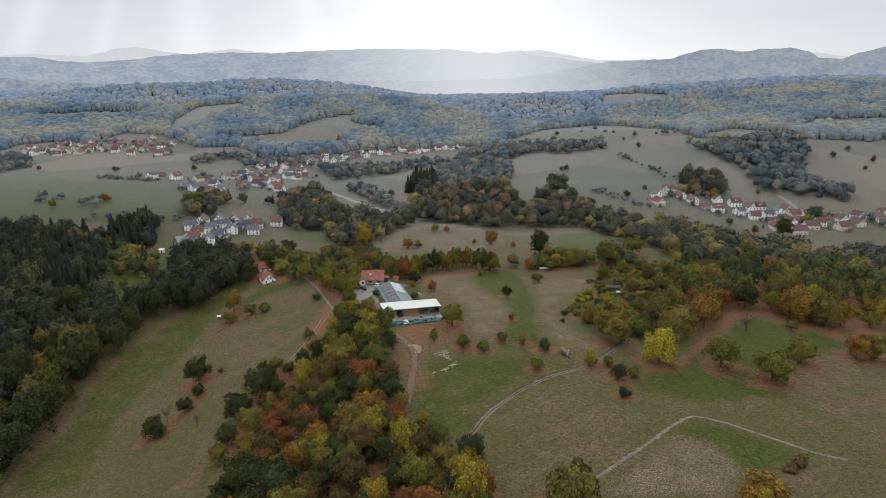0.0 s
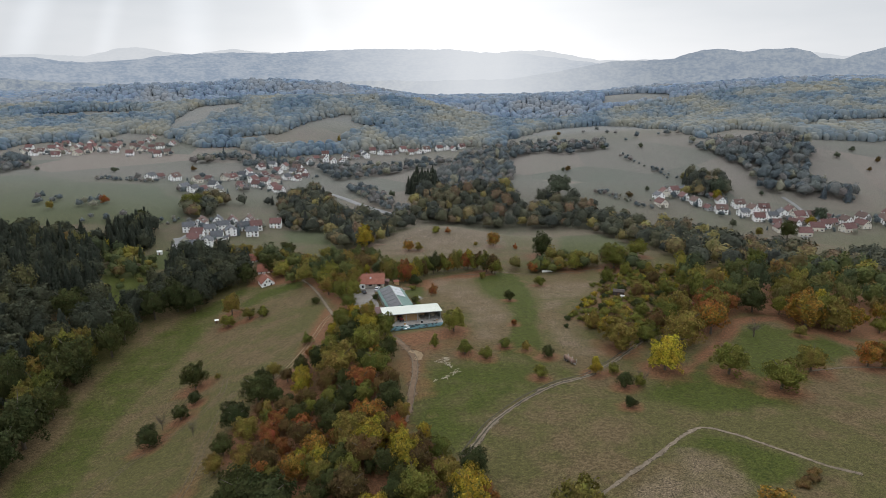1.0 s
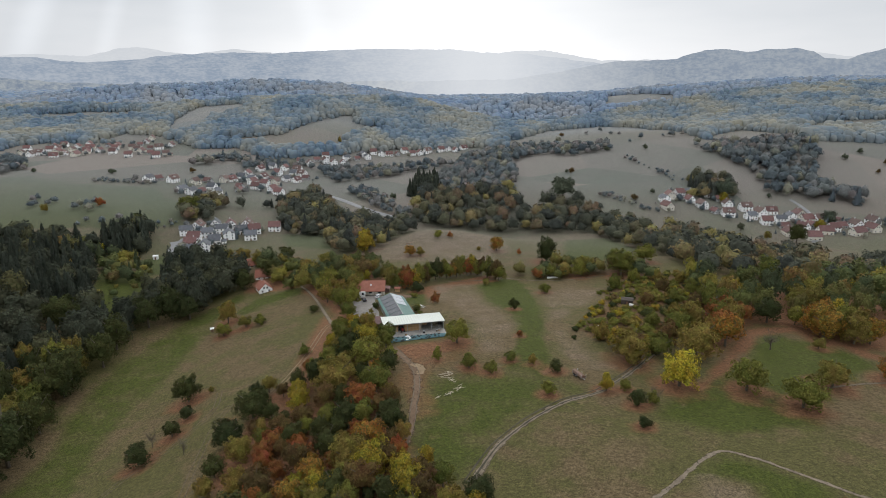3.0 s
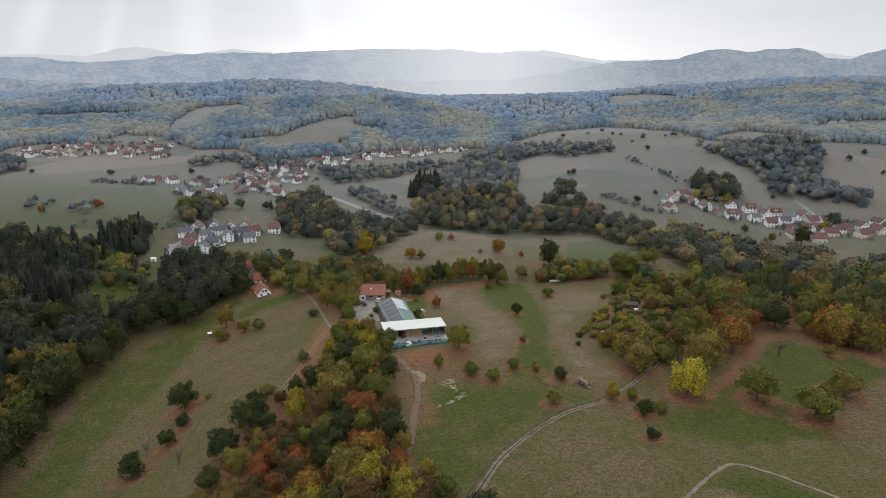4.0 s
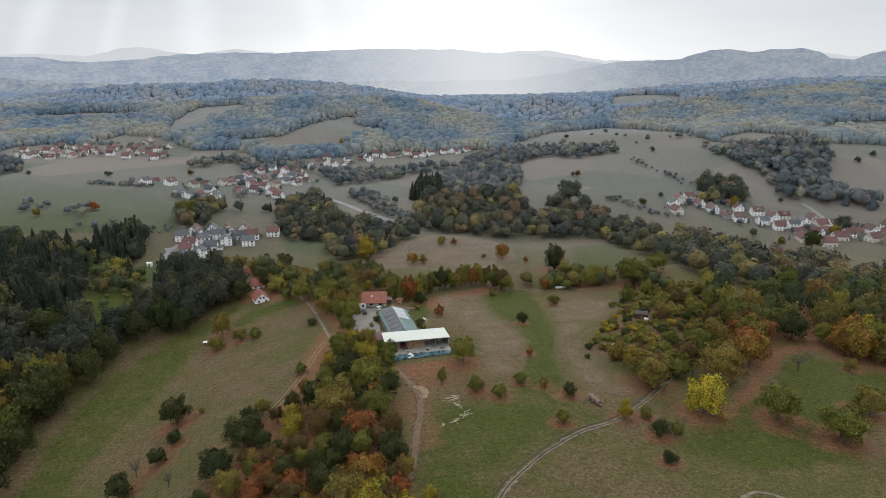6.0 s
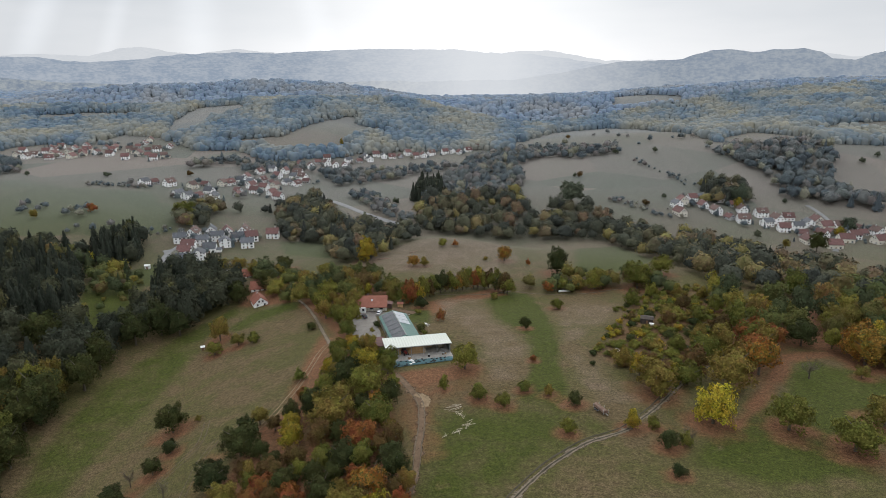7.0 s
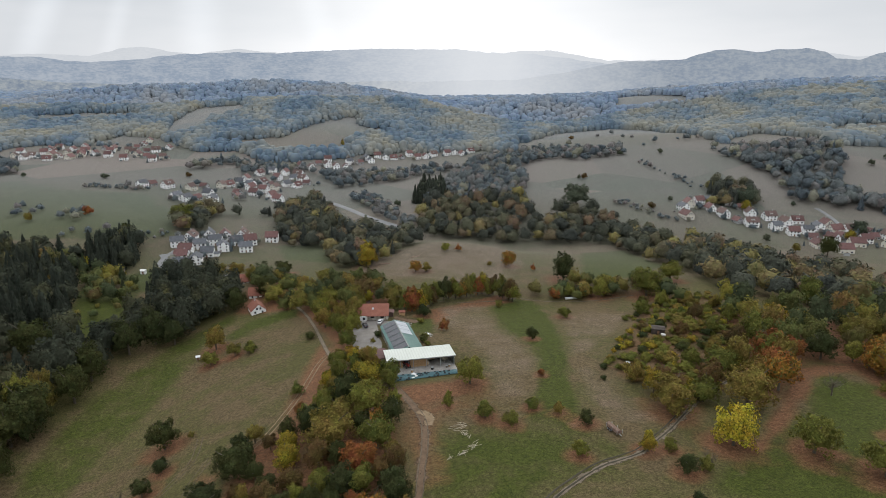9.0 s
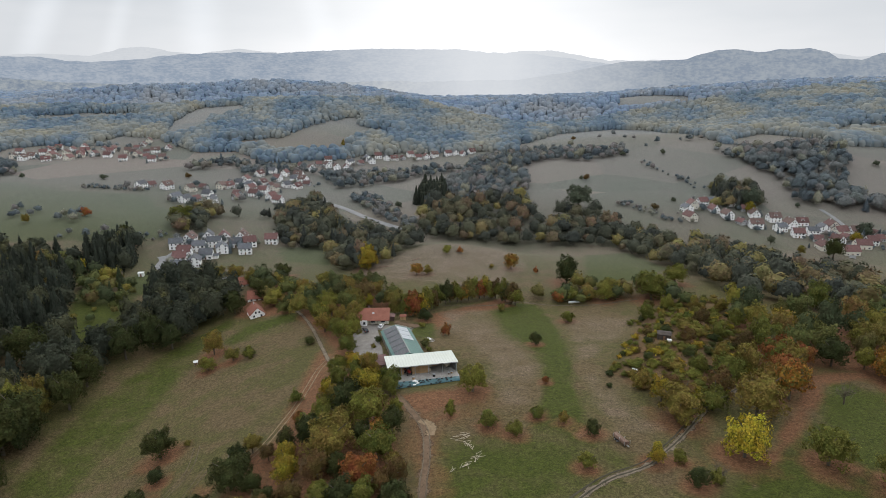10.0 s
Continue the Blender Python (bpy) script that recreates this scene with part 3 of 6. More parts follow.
def mix(m, fac, a, b, blend="MIX"):
    n = node(m, "ShaderNodeMix")
    n.data_type, n.blend_type = "RGBA", blend
    for sock, v in ((n.inputs[0], fac), (n.inputs[6], a), (n.inputs[7], b)):
        if isinstance(v, (int, float)):
            sock.default_value = v
        elif isinstance(v, tuple):
            sock.default_value = (*v, 1)
        else:
            link(m, v, sock)
    return n.outputs[2]


def maths(m, op, a, b=None):
    n = node(m, "ShaderNodeMath")
    n.operation = op
    for sock, v in zip(n.inputs, (a, b)):
        if isinstance(v, (int, float)):
            sock.default_value = v
        elif v is not None:
            link(m, v, sock)
    return n.outputs[0]


def remap(m, v, a, b, c, d):
    n = node(m, "ShaderNodeMapRange")
    link(m, v, n.inputs[0])
    for k, val in zip(range(1, 5), (a, b, c, d)):
        n.inputs[k].default_value = val
    return n.outputs[0]


def base(m, out):
    link(m, out, m.node_tree.nodes["Principled BSDF"].inputs["Base Color"])


def bump(m, fac, strength=0.4, distance=0.1):
    b = node(m, "ShaderNodeBump", Strength=strength, Distance=distance)
    link(m, fac, b.inputs["Height"])
    link(m, b.outputs[0], m.node_tree.nodes["Principled BSDF"].inputs["Normal"])


def mottled(name, a, b, scale=0.6, rough=0.85, metal=0.0, fine=6.0, relief=0.3):
    """Two tones over a broad and a fine noise."""
    m = material(name, rough, metal)
    c = ramp(m, noise_fac(m, scale), [(0.32, a), (0.68, b)])
    f = noise_fac(m, fine, 4.0)
    base(m, mix(m, 1.0, c, ramp(m, f, [(0.3, (0.75, 0.75, 0.75)), (0.7, (1.15, 1.15, 1.15))]), "MULTIPLY"))
    bump(m, f, relief)
    return m


def leafy(name, stops, tones=False, through=0.12, fresh=None, spread=0.4, stands=0.0, grain=0.0):
    """Leaves: one tone a tree, each leaf clump a little lighter or darker, and some light through them."""
    m = material(name, 0.9)
    m.node_tree.nodes["Principled BSDF"].inputs["Specular IOR Level"].default_value = 0.08
    geo = node(m, "ShaderNodeNewGeometry")
    if tones:
        at = node(m, "ShaderNodeAttribute")
        at.attribute_name = "tone"
        pick = at.outputs["Fac"]
        if stands:
            st = node(m, "ShaderNodeTexNoise", Scale=stands, Detail=3.0)
            link(m, geo.outputs["Position"], st.inputs["Vector"])
            pick = maths(m, "ADD", maths(m, "MULTIPLY", pick, 0.24), remap(m, st.outputs[0], 0.34, 0.66, 0.0, 0.76))
    else:
        pick = node(m, "ShaderNodeObjectInfo").outputs["Random"]
    c = ramp(m, pick, stops)
    isl = geo.outputs["Random Per Island"]
    if fresh:
        c = mix(m, maths(m, "GREATER_THAN", maths(m, "FRACT", maths(m, "MULTIPLY", isl, 7.3)), 0.68), c, fresh)
    hsv = node(m, "ShaderNodeHueSaturation")
    link(m, c, hsv.inputs["Color"])
    link(m, remap(m, isl, 0, 1, 1 - spread, 1 + spread), hsv.inputs["Value"])
    n = node(m, "ShaderNodeTexNoise", Scale=0.35, Detail=2.0)
    link(m, geo.outputs["Position"], n.inputs["Vector"])
    link(m, remap(m, n.outputs[0], 0.3, 0.7, 0.475, 0.525), hsv.inputs["Hue"])
    leaf = hsv.outputs[0]
    if grain:
        g = node(m, "ShaderNodeTexNoise", Scale=grain, Detail=3.0, Roughness=0.7)
        link(m, geo.outputs["Position"], g.inputs["Vector"])
        leaf = mix(m, 1.0, leaf, ramp(m, g.outputs[0], [(0.36, (0.80, 0.80, 0.82)), (0.64, (1.18, 1.18, 1.16))]), "MULTIPLY")
        bump(m, g.outputs[0], 0.7, 0.9)
    base(m, leaf)
    if through:
        t = node(m, "ShaderNodeBsdfTranslucent")
        link(m, hsv.outputs[0], t.inputs[0])
        ms = node(m, "ShaderNodeMixShader", Fac=through)
        out = m.node_tree.nodes["Material Output"]
        link(m, m.node_tree.nodes["Principled BSDF"].outputs[0], ms.inputs[1])
        link(m, t.outputs[0], ms.inputs[2])
        link(m, ms.outputs[0], out.inputs[0])
    return m


LEAVES = {
    "dark": leafy("leaves_dark", [(0.0, (0.036, 0.044, 0.017)), (1.0, (0.058, 0.062, 0.020))]),
    "green": leafy("leaves_green", [(0.0, (0.086, 0.095, 0.023)), (1.0, (0.150, 0.142, 0.030))]),
    "olive": leafy("leaves_olive", [(0.0, (0.124, 0.110, 0.028)), (1.0, (0.182, 0.132, 0.034))]),
    "yellow": leafy("leaves_yellow", [(0.0, (0.40, 0.33, 0.036)), (1.0, (0.46, 0.35, 0.036))], fresh=(0.16, 0.15, 0.024), spread=0.36),
    "gold": leafy("leaves_yellow_green", [(0.0, (0.205, 0.170, 0.022)), (1.0, (0.310, 0.212, 0.028))], fresh=(0.116, 0.106, 0.022)),
    "orange": leafy("leaves_orange", [(0.0, (0.235, 0.142, 0.028)), (1.0, (0.27, 0.120, 0.028))], fresh=(0.10, 0.09, 0.025)),
    "rust": leafy("leaves_rust", [(0.0, (0.150, 0.074, 0.028)), (1.0, (0.225, 0.084, 0.028))]),
    "brown": leafy("leaves_brown", [(0.0, (0.076, 0.054, 0.022)), (1.0, (0.128, 0.080, 0.030))]),
    # green dulled by painted haze, for trees standing far off
    "hill": leafy("leaves_hazed_green", [(0.0, (0.070, 0.086, 0.058)), (1.0, (0.118, 0.122, 0.078))], spread=0.25),
    "fir": leafy("needles", [(0.0, (0.018, 0.029, 0.022)), (1.0, (0.030, 0.041, 0.027))], through=0.1),
}
# mid-distance haze painted into the leaf colours, fainter for the valley woods
HAZED_MIX = [(0.0, (0.091, 0.111, 0.124)), (0.22, (0.117, 0.140, 0.148)), (0.45, (0.147, 0.163, 0.162)), (0.65, (0.176, 0.178, 0.171)), (0.8, (0.209, 0.184, 0.174)), (0.93, (0.236, 0.234, 0.171)), (1.0, (0.101, 0.124, 0.138))]
HAZED_WOODLAND = leafy("hazed_woodland_leaves", HAZED_MIX, tones=True, through=0.1, spread=0.22, grain=1.2)
VALLEY = leafy("hazed_valley_leaves", [(0.0, (0.052, 0.058, 0.051)), (0.3, (0.073, 0.078, 0.058)), (0.55, (0.103, 0.103, 0.065)), (0.72, (0.135, 0.116, 0.070)), (0.84, (0.157, 0.110, 0.072)), (0.94, (0.222, 0.193, 0.072)), (1.0, (0.062, 0.069, 0.053))], tones=True, through=0.1, spread=0.26, grain=0.9)
NEAR_WOODLAND = leafy("wood_leaves", [(0.0, (0.058, 0.070, 0.036)), (0.3, (0.086, 0.100, 0.042)), (0.55, (0.108, 0.116, 0.036)), (0.7, (0.136, 0.112, 0.042)), (0.84, (0.205, 0.182, 0.038)), (0.93, (0.155, 0.096, 0.040)), (1.0, (0.080, 0.088, 0.036))], tones=True, through=0.2, spread=0.32)
FOREST = leafy("forest_leaves", [(0.0, (0.034, 0.040, 0.030)), (0.4, (0.048, 0.054, 0.037)), (0.75, (0.062, 0.066, 0.042)), (0.92, (0.085, 0.082, 0.040)), (1.0, (0.130, 0.118, 0.038))], tones=True, through=0.15, spread=0.3)
# aerial haze painted into the leaf colours: paler and bluer with distance
HAZED_FAR_WOODS = leafy("far_woodland", [(0.0, (0.078, 0.118, 0.163)), (0.3, (0.117, 0.153, 0.182)), (0.62, (0.171, 0.184, 0.176)), (0.9, (0.206, 0.202, 0.168)), (1.0, (0.221, 0.210, 0.161))], tones=True, through=0.0, spread=0.12, stands=0.015)
HAZED_DISTANT_WOODS = leafy("hazed_distant_woodland", [(0.0, (0.137, 0.190, 0.269)), (0.4, (0.163, 0.208, 0.267)), (0.7, (0.190, 0.217, 0.248)), (1.0, (0.215, 0.222, 0.229))], tones=True, through=0.0, spread=0.10, stands=0.012)
BARK = mottled("bark", (0.07, 0.055, 0.04), (0.14, 0.12, 0.095), 1.5)


def ground_material():
    m = material("meadow", 0.95)
    m.node_tree.nodes["Principled BSDF"].inputs["Specular IOR Level"].default_value = 0.13
    at = node(m, "ShaderNodeAttribute")
    at.attribute_name = "cover"
    sep = node(m, "ShaderNodeSeparateColor")
    link(m, at.outputs["Color"], sep.inputs[0])
    broad, mid, fine = noise_fac(m, 0.02, 4.0, 0.6), noise_fac(m, 0.11, 6.0, 0.62), noise_fac(m, 2.6, 4.0, 0.8)
    tuft = noise_fac(m, 0.9, 7.0, 0.72)
    dry = ramp(m, tuft, [(0.34, (0.060, 0.042, 0.020)), (0.5, (0.096, 0.069, 0.036)), (0.66, (0.146, 0.106, 0.060))])
    lush = ramp(m, tuft, [(0.34, (0.024, 0.034, 0.005)), (0.66, (0.060, 0.072, 0.011))])
    olive = ramp(m, tuft, [(0.34, (0.048, 0.046, 0.016)), (0.66, (0.094, 0.083, 0.030))])
    tired = mix(m, remap(m, maths(m, "ADD", broad, maths(m, "MULTIPLY", maths(m, "SUBTRACT", mid, 0.5), 0.8)), 0.38, 0.58, 0.1, 1.0), dry, olive)
    c = mix(m, remap(m, maths(m, "ADD", sep.outputs[0], maths(m, "MULTIPLY", maths(m, "SUBTRACT", mid, 0.5), 1.3)), 0.2, 0.9, 0, 0.88), tired, lush)
    earth = ramp(m, tuft, [(0.34, (0.090, 0.041, 0.020)), (0.66, (0.190, 0.094, 0.051))])
    c = mix(m, remap(m, maths(m, "ADD", sep.outputs[1], maths(m, "MULTIPLY", maths(m, "SUBTRACT", mid, 0.5), 1.3)), 0.3, 0.8, 0, 0.92), c, earth)
    straw = ramp(m, maths(m, "ADD", maths(m, "MULTIPLY", tuft, 0.4), maths(m, "MULTIPLY", fine, 0.6)), [(0.42, (0.080, 0.059, 0.038)), (0.58, (0.178, 0.132, 0.090))])
    c = mix(m, remap(m, maths(m, "ADD", sep.outputs[2], maths(m, "MULTIPLY", maths(m, "SUBTRACT", mid, 0.5), 2.0)), 0.3, 0.9, 0, 0.85), c, straw)
    parcel = node(m, "ShaderNodeTexVoronoi", Scale=0.0075)
    link(m, node(m, "ShaderNodeTexCoord").outputs["Object"], parcel.inputs["Vector"])
    tone = node(m, "ShaderNodeSeparateColor")
    link(m, parcel.outputs["Color"], tone.inputs[0])
    # distance haze painted into the far ground as pale blue-grey
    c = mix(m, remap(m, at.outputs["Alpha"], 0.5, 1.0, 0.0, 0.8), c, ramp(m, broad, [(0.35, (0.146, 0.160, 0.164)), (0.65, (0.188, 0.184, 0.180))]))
    # middle distance: field parcel tones, greyed by painted haze
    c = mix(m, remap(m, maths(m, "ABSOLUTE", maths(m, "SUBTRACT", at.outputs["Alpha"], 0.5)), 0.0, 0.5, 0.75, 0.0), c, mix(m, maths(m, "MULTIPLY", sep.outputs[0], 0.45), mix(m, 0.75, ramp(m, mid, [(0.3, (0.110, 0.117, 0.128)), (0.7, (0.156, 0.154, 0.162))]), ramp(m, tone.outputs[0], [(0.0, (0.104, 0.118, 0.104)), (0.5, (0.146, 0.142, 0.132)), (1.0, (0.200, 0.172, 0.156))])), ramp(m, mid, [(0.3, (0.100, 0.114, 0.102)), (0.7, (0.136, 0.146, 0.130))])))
    base(m, mix(m, 1.0, c, ramp(m, fine, [(0.37, (0.52, 0.52, 0.52)), (0.63, (1.44, 1.44, 1.44))]), "MULTIPLY"))
    bump(m, fine, 0.7, 0.3)
    return m


MEADOW = ground_material()
DIRT = mottled("dirt_track", (0.082, 0.062, 0.040), (0.140, 0.108, 0.072), 0.5, fine=3.0)
RUT = mottled("wheel_rut", (0.030, 0.027, 0.016), (0.060, 0.050, 0.031), 0.5, fine=3.0)
PALE_DIRT = mottled("pale_dirt", (0.110, 0.086, 0.058), (0.185, 0.148, 0.104), 0.5, fine=2.5)
REDDIRT = mottled("red_dirt", (0.100, 0.062, 0.036), (0.165, 0.108, 0.066), 0.4, fine=3.0)
SAND = mottled("trodden_sand", (0.15, 0.104, 0.06), (0.25, 0.178, 0.105), 0.5, fine=2.5)
for soil in (DIRT, PALE_DIRT, REDDIRT, SAND):
    # grass grows in from the edges
    rim_at = node(soil, "ShaderNodeAttribute")
    rim_at.attribute_name = "rim"
    bare = maths(soil, "SUBTRACT", noise_fac(soil, 0.9, 5.0, 0.75), maths(soil, "MULTIPLY", rim_at.outputs["Fac"], 0.42))
    link(soil, remap(soil, bare, 0.22, 0.40, 0.0, 0.9), soil.node_tree.nodes["Principled BSDF"].inputs["Alpha"])
GRAVEL = mottled("gravel", (0.165, 0.150, 0.131), (0.225, 0.206, 0.188), 0.3, fine=4.0)
ASPHALT = mottled("asphalt", (0.16, 0.16, 0.16), (0.21, 0.21, 0.208), 0.2, fine=3.0)
RENDER_WHITE = mottled("white_render", (0.82, 0.815, 0.80), (0.90, 0.895, 0.88), 0.4, fine=2.0, relief=0.05)
RENDER_CREAM = mottled("cream_render", (0.60, 0.56, 0.48), (0.70, 0.66, 0.57), 0.4, fine=2.0, relief=0.05)
RENDER_GREY = mottled("grey_render", (0.35, 0.35, 0.35), (0.45, 0.45, 0.45), 0.4, fine=2.0, relief=0.05)


def tiled(name, a, b):
    m = material(name, 0.75)
    c = ramp(m, noise_fac(m, 0.5, 4.0), [(0.3, a), (0.7, b)])
    co = node(m, "ShaderNodeTexCoord")
    w = node(m, "ShaderNodeTexWave", Scale=3.0, Distortion=0.3)
    w.bands_direction = "Z"
    link(m, co.outputs["Object"], w.inputs["Vector"])
    info = node(m, "ShaderNodeObjectInfo")
    hsv = node(m, "ShaderNodeHueSaturation")
    link(m, remap(m, info.outputs["Random"], 0, 1, 0.75, 1.2), hsv.inputs["Value"])
    link(m, c, hsv.inputs["Color"])
    base(m, mix(m, 0.6, hsv.outputs[0], ramp(m, w.outputs[0], [(0.2, (0.7, 0.7, 0.7)), (0.8, (1.1, 1.1, 1.1))]), "MULTIPLY"))
    bump(m, w.outputs[0], 0.5, 0.05)
    return m


TILE_RED = tiled("red_tiles", (0.110, 0.056, 0.052), (0.155, 0.082, 0.074))
TILE_BROWN = tiled("brown_tiles", (0.090, 0.058, 0.050), (0.135, 0.088, 0.076))
TILE_GREY = tiled("grey_tiles", (0.075, 0.08, 0.09), (0.12, 0.125, 0.135))
GLASS = material("window_glass", 0.08, 0.0, (0.03, 0.035, 0.04))
FRAME = material("window_frame", 0.5, 0.0, (0.7, 0.7, 0.68))
DOOR = mottled("door_wood", (0.14, 0.08, 0.05), (0.2, 0.12, 0.07), 1.0)

# ---- ground ----


def lines(*spans):
    return np.unique(np.concatenate([np.arange(a, b, s) for a, b, s in spans]))


def mesh_object(name, verts, faces, mat, parent=None, smooth=False):
    me = bpy.data.meshes.new(name)
    me.from_pydata([tuple(v) for v in verts], [], [tuple(f) for f in faces])
    me.materials.append(mat)
    if smooth:
        me.shade_smooth()
    ob = new(name, me)
    ob.parent = parent
    return ob


def build_ground():
    xs = lines((-4900, -1000, 195), (-1000, -300, 25), (-300, 300, 3), (300, 1000, 25), (1000, 4901, 195))
    ys = lines((-1500, 60, 60), (60, 480, 3), (480, 1000, 10), (1000, 2400, 30), (2400, 4801, 120))
    gx, gy = np.meshgrid(xs, ys)
    x, y = gx.ravel(), gy.ravel()
    z = height(x, y)
    nx, ny = len(xs), len(ys)
    k = (np.arange(ny - 1)[:, None] * nx + np.arange(nx - 1)).ravel()
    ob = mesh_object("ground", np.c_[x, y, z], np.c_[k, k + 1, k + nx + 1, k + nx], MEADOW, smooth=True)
    green = np.max([soft_inside(p, x, y, 6) for p in (GREEN_C, GREEN_E, GREEN_F, GREEN_G, GREEN_H, GREEN_I, GREEN_J, GREEN_K, GREEN_L, DELL_SHRUBS)], axis=0)
    green = np.maximum(green, 0.85 * soft_inside(GREEN_D, x, y, 16))
    green = np.maximum(green, 0.8 * soft_inside(GREEN_A, x, y, 7))
    earth = np.max([soft_inside(p, x, y, 6) for p in (DIRT_C, LITTER_A, LITTER_B)], axis=0)
    earth = np.maximum(earth, 0.8 * soft_inside(DIRT_B, x, y, 8))
    earth = np.maximum(earth, 0.62 * soft_inside(DIRT_A, x, y, 9))
    earth = np.maximum(earth, 0.4 * soft_inside(FARM_GROUND, x, y, 30))
    for p in (RIDGE_WOOD, RIGHT_WOOD, FARM_TREES, LANE_TREES, RIDGE_FRINGE):
        earth = np.maximum(earth, 0.9 * soft_inside(p, x, y, 8))
    earth = np.maximum(earth, 0.55 * soft_inside(RIGHT_SCRUB, x, y, 10))
    for tx, ty, h, w in DARK_TREES + GREEN_TREES + OLIVE_TREES + YELLOW_TREES + GOLD_TREES + ORANGE_TREES:
        if ty < 480:
            earth = np.maximum(earth, np.clip(1.25 - np.hypot(x - tx, y - ty) / (0.75 * w + 1.5), 0, 0.85))
    for p in (DRY_A, DRY_B, DRY_C):
        earth = np.maximum(earth, 0.3 * soft_inside(p, x, y, 8))
    earth = np.maximum(earth, 0.5 * soft_inside(FRINGE_SOIL, x, y, 10))
    straw = 0.8 * soft_inside(STUBBLE, x, y, 6)
    for p in (DRY_A, DRY_B, DRY_C):
        straw = np.maximum(straw, 0.7 * soft_inside(p, x, y, 8))
    for p in (DRY_A, DRY_B, DRY_C, DRY_D, DRY_E):
        green = green - 0.45 * soft_inside(p, x, y, 14)
    green = np.maximum(green, soft_inside(GREEN_B, x, y, 3))
    # weight of the painted haze, growing with distance up the valley
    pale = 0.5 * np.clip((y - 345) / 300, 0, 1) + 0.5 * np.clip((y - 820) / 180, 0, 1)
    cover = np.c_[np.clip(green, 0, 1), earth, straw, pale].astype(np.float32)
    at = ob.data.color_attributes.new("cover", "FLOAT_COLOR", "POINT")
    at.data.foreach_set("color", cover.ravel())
    tagged(ob, "rolling autumn pasture with dry and green patches", "ground", kind="structure")


build_ground()


def smooth_line(pts, step=2.0):
    """A rounded line through the points, resampled."""
    p = np.array([pts[0]] + list(pts) + [pts[-1]], float)
    out = []
    for i in range(1, len(p) - 2):
        n = max(2, int(np.hypot(*(p[i + 1] - p[i])) / step))
        for u in np.arange(n) / n:
            a, b, c, d = p[i - 1:i + 3]
            out.append(0.5 * (2 * b + (c - a) * u + (2 * a - 5 * b + 4 * c - d) * u * u + (3 * b - a - 3 * c + d) * u ** 3))
    out.append(p[-2])
    return np.array(out)


def ribbon(name, pts, width, mat, label, lift=0.07, offset=0.0, ragged=0.15, step=2.0, category="path"):
    """A strip of ground cover that follows the land, with uneven edges."""
    rng = np.random.default_rng(len(name) + int(width * 10))
    c = smooth_line(pts, step)
    t = np.gradient(c, axis=0)
    t /= np.linalg.norm(t, axis=1)[:, None] + 1e-9
    nrm = np.c_[t[:, 1], -t[:, 0]]
    c = c + nrm * offset
    half = width / 2 * (1 + ragged * rng.normal(size=(len(c), 2)).clip(-1.5, 1.5))
    rows = [c - nrm * half[:, :1], c - nrm * width * 0.2, c + nrm * width * 0.2, c + nrm * half[:, 1:]]
    v = []
    for i, r in enumerate(rows):
        v.append(np.c_[r, height(r[:, 0], r[:, 1]) + (lift if i in (1, 2) else lift * 0.6)])
    n = len(c)
    verts = np.concatenate(v)
    faces = [(a * n + i, (a + 1) * n + i, (a + 1) * n + i + 1, a * n + i + 1) for a in range(3) for i in range(n - 1)]
    ob = mesh_object(name, verts, faces, mat, smooth=True)
    rim = np.concatenate([np.full(n, r, np.float32) for r in (1, 0, 0, 1)])
    ob.data.attributes.new("rim", "FLOAT", "POINT").data.foreach_set("value", rim)
    return tagged(ob, label, category, kind="structure")


ribbon("track", FARM_TRACK, 2.5, PALE_DIRT, "pale worn verge of the pasture track", 0.05, 0.9, 0.5)
for off in (-0.85, 0.85):
    ribbon("track", FARM_TRACK, 0.5, RUT, "dark wheel rut across the pasture", 0.11, off, 0.25)
ribbon("path", FIELD_PATH, 1.7, PALE_DIRT, "worn pale field path along the stubble", ragged=0.45)
ribbon("lane", LANE, 2.3, PALE_DIRT, "narrow gravel lane between the meadows", 0.1, ragged=0.1)
for off in (-0.9, 0.9):
    ribbon("track", DIRT_TRACK, 0.8, SAND, "rutted dirt track beside the wood", offset=off)
    ribbon("track", MEADOW_RUT, 0.45, DIRT, "faint wheel rut through the meadow", offset=off, ragged=0.4)
    ribbon("track", MEADOW_RUT_B, 0.4, DIRT, "faint wheel rut through the meadow", offset=off, ragged=0.4)
ribbon("path", WOOD_EDGE_PATH, 2.0, DIRT, "pale track along the edge of the trees", 0.1)
ribbon("road", MAIN_ROAD, 6.5, ASPHALT, "grey asphalt country road", 0.5, ragged=0.02, step=5, category="road")
ribbon("road", VILLAGE_ROAD, 4.5, ASPHALT, "grey asphalt village road", 0.2, ragged=0.02, category="road")
ribbon("road", VILLAGE_STREET, 5.0, ASPHALT, "grey asphalt village street", 0.25, ragged=0.02, category="road")
ribbon("road", [(-196, 444), (-188, 434), (-178, 428)], 13.0, ASPHALT, "grey paved yard in the hamlet", 0.22, ragged=0.04, category="yard")
ribbon("road", SLOPE_ROAD, 4.0, ASPHALT, "pale lane climbing from the village", 0.5, ragged=0.02, step=5, category="road")
ribbon("path", RIGHT_PATH, 1.6, DIRT, "faint pale path over the meadow")
ribbon("track", FARM_WAY, 3.6, REDDIRT, "worn bare earth way below the farm", 0.06, ragged=0.6)
for off in (-0.9, 0.9):
    ribbon("track", FARM_WAY, 0.5, DIRT, "worn wheel rut below the farm", 0.12, off, 0.5)
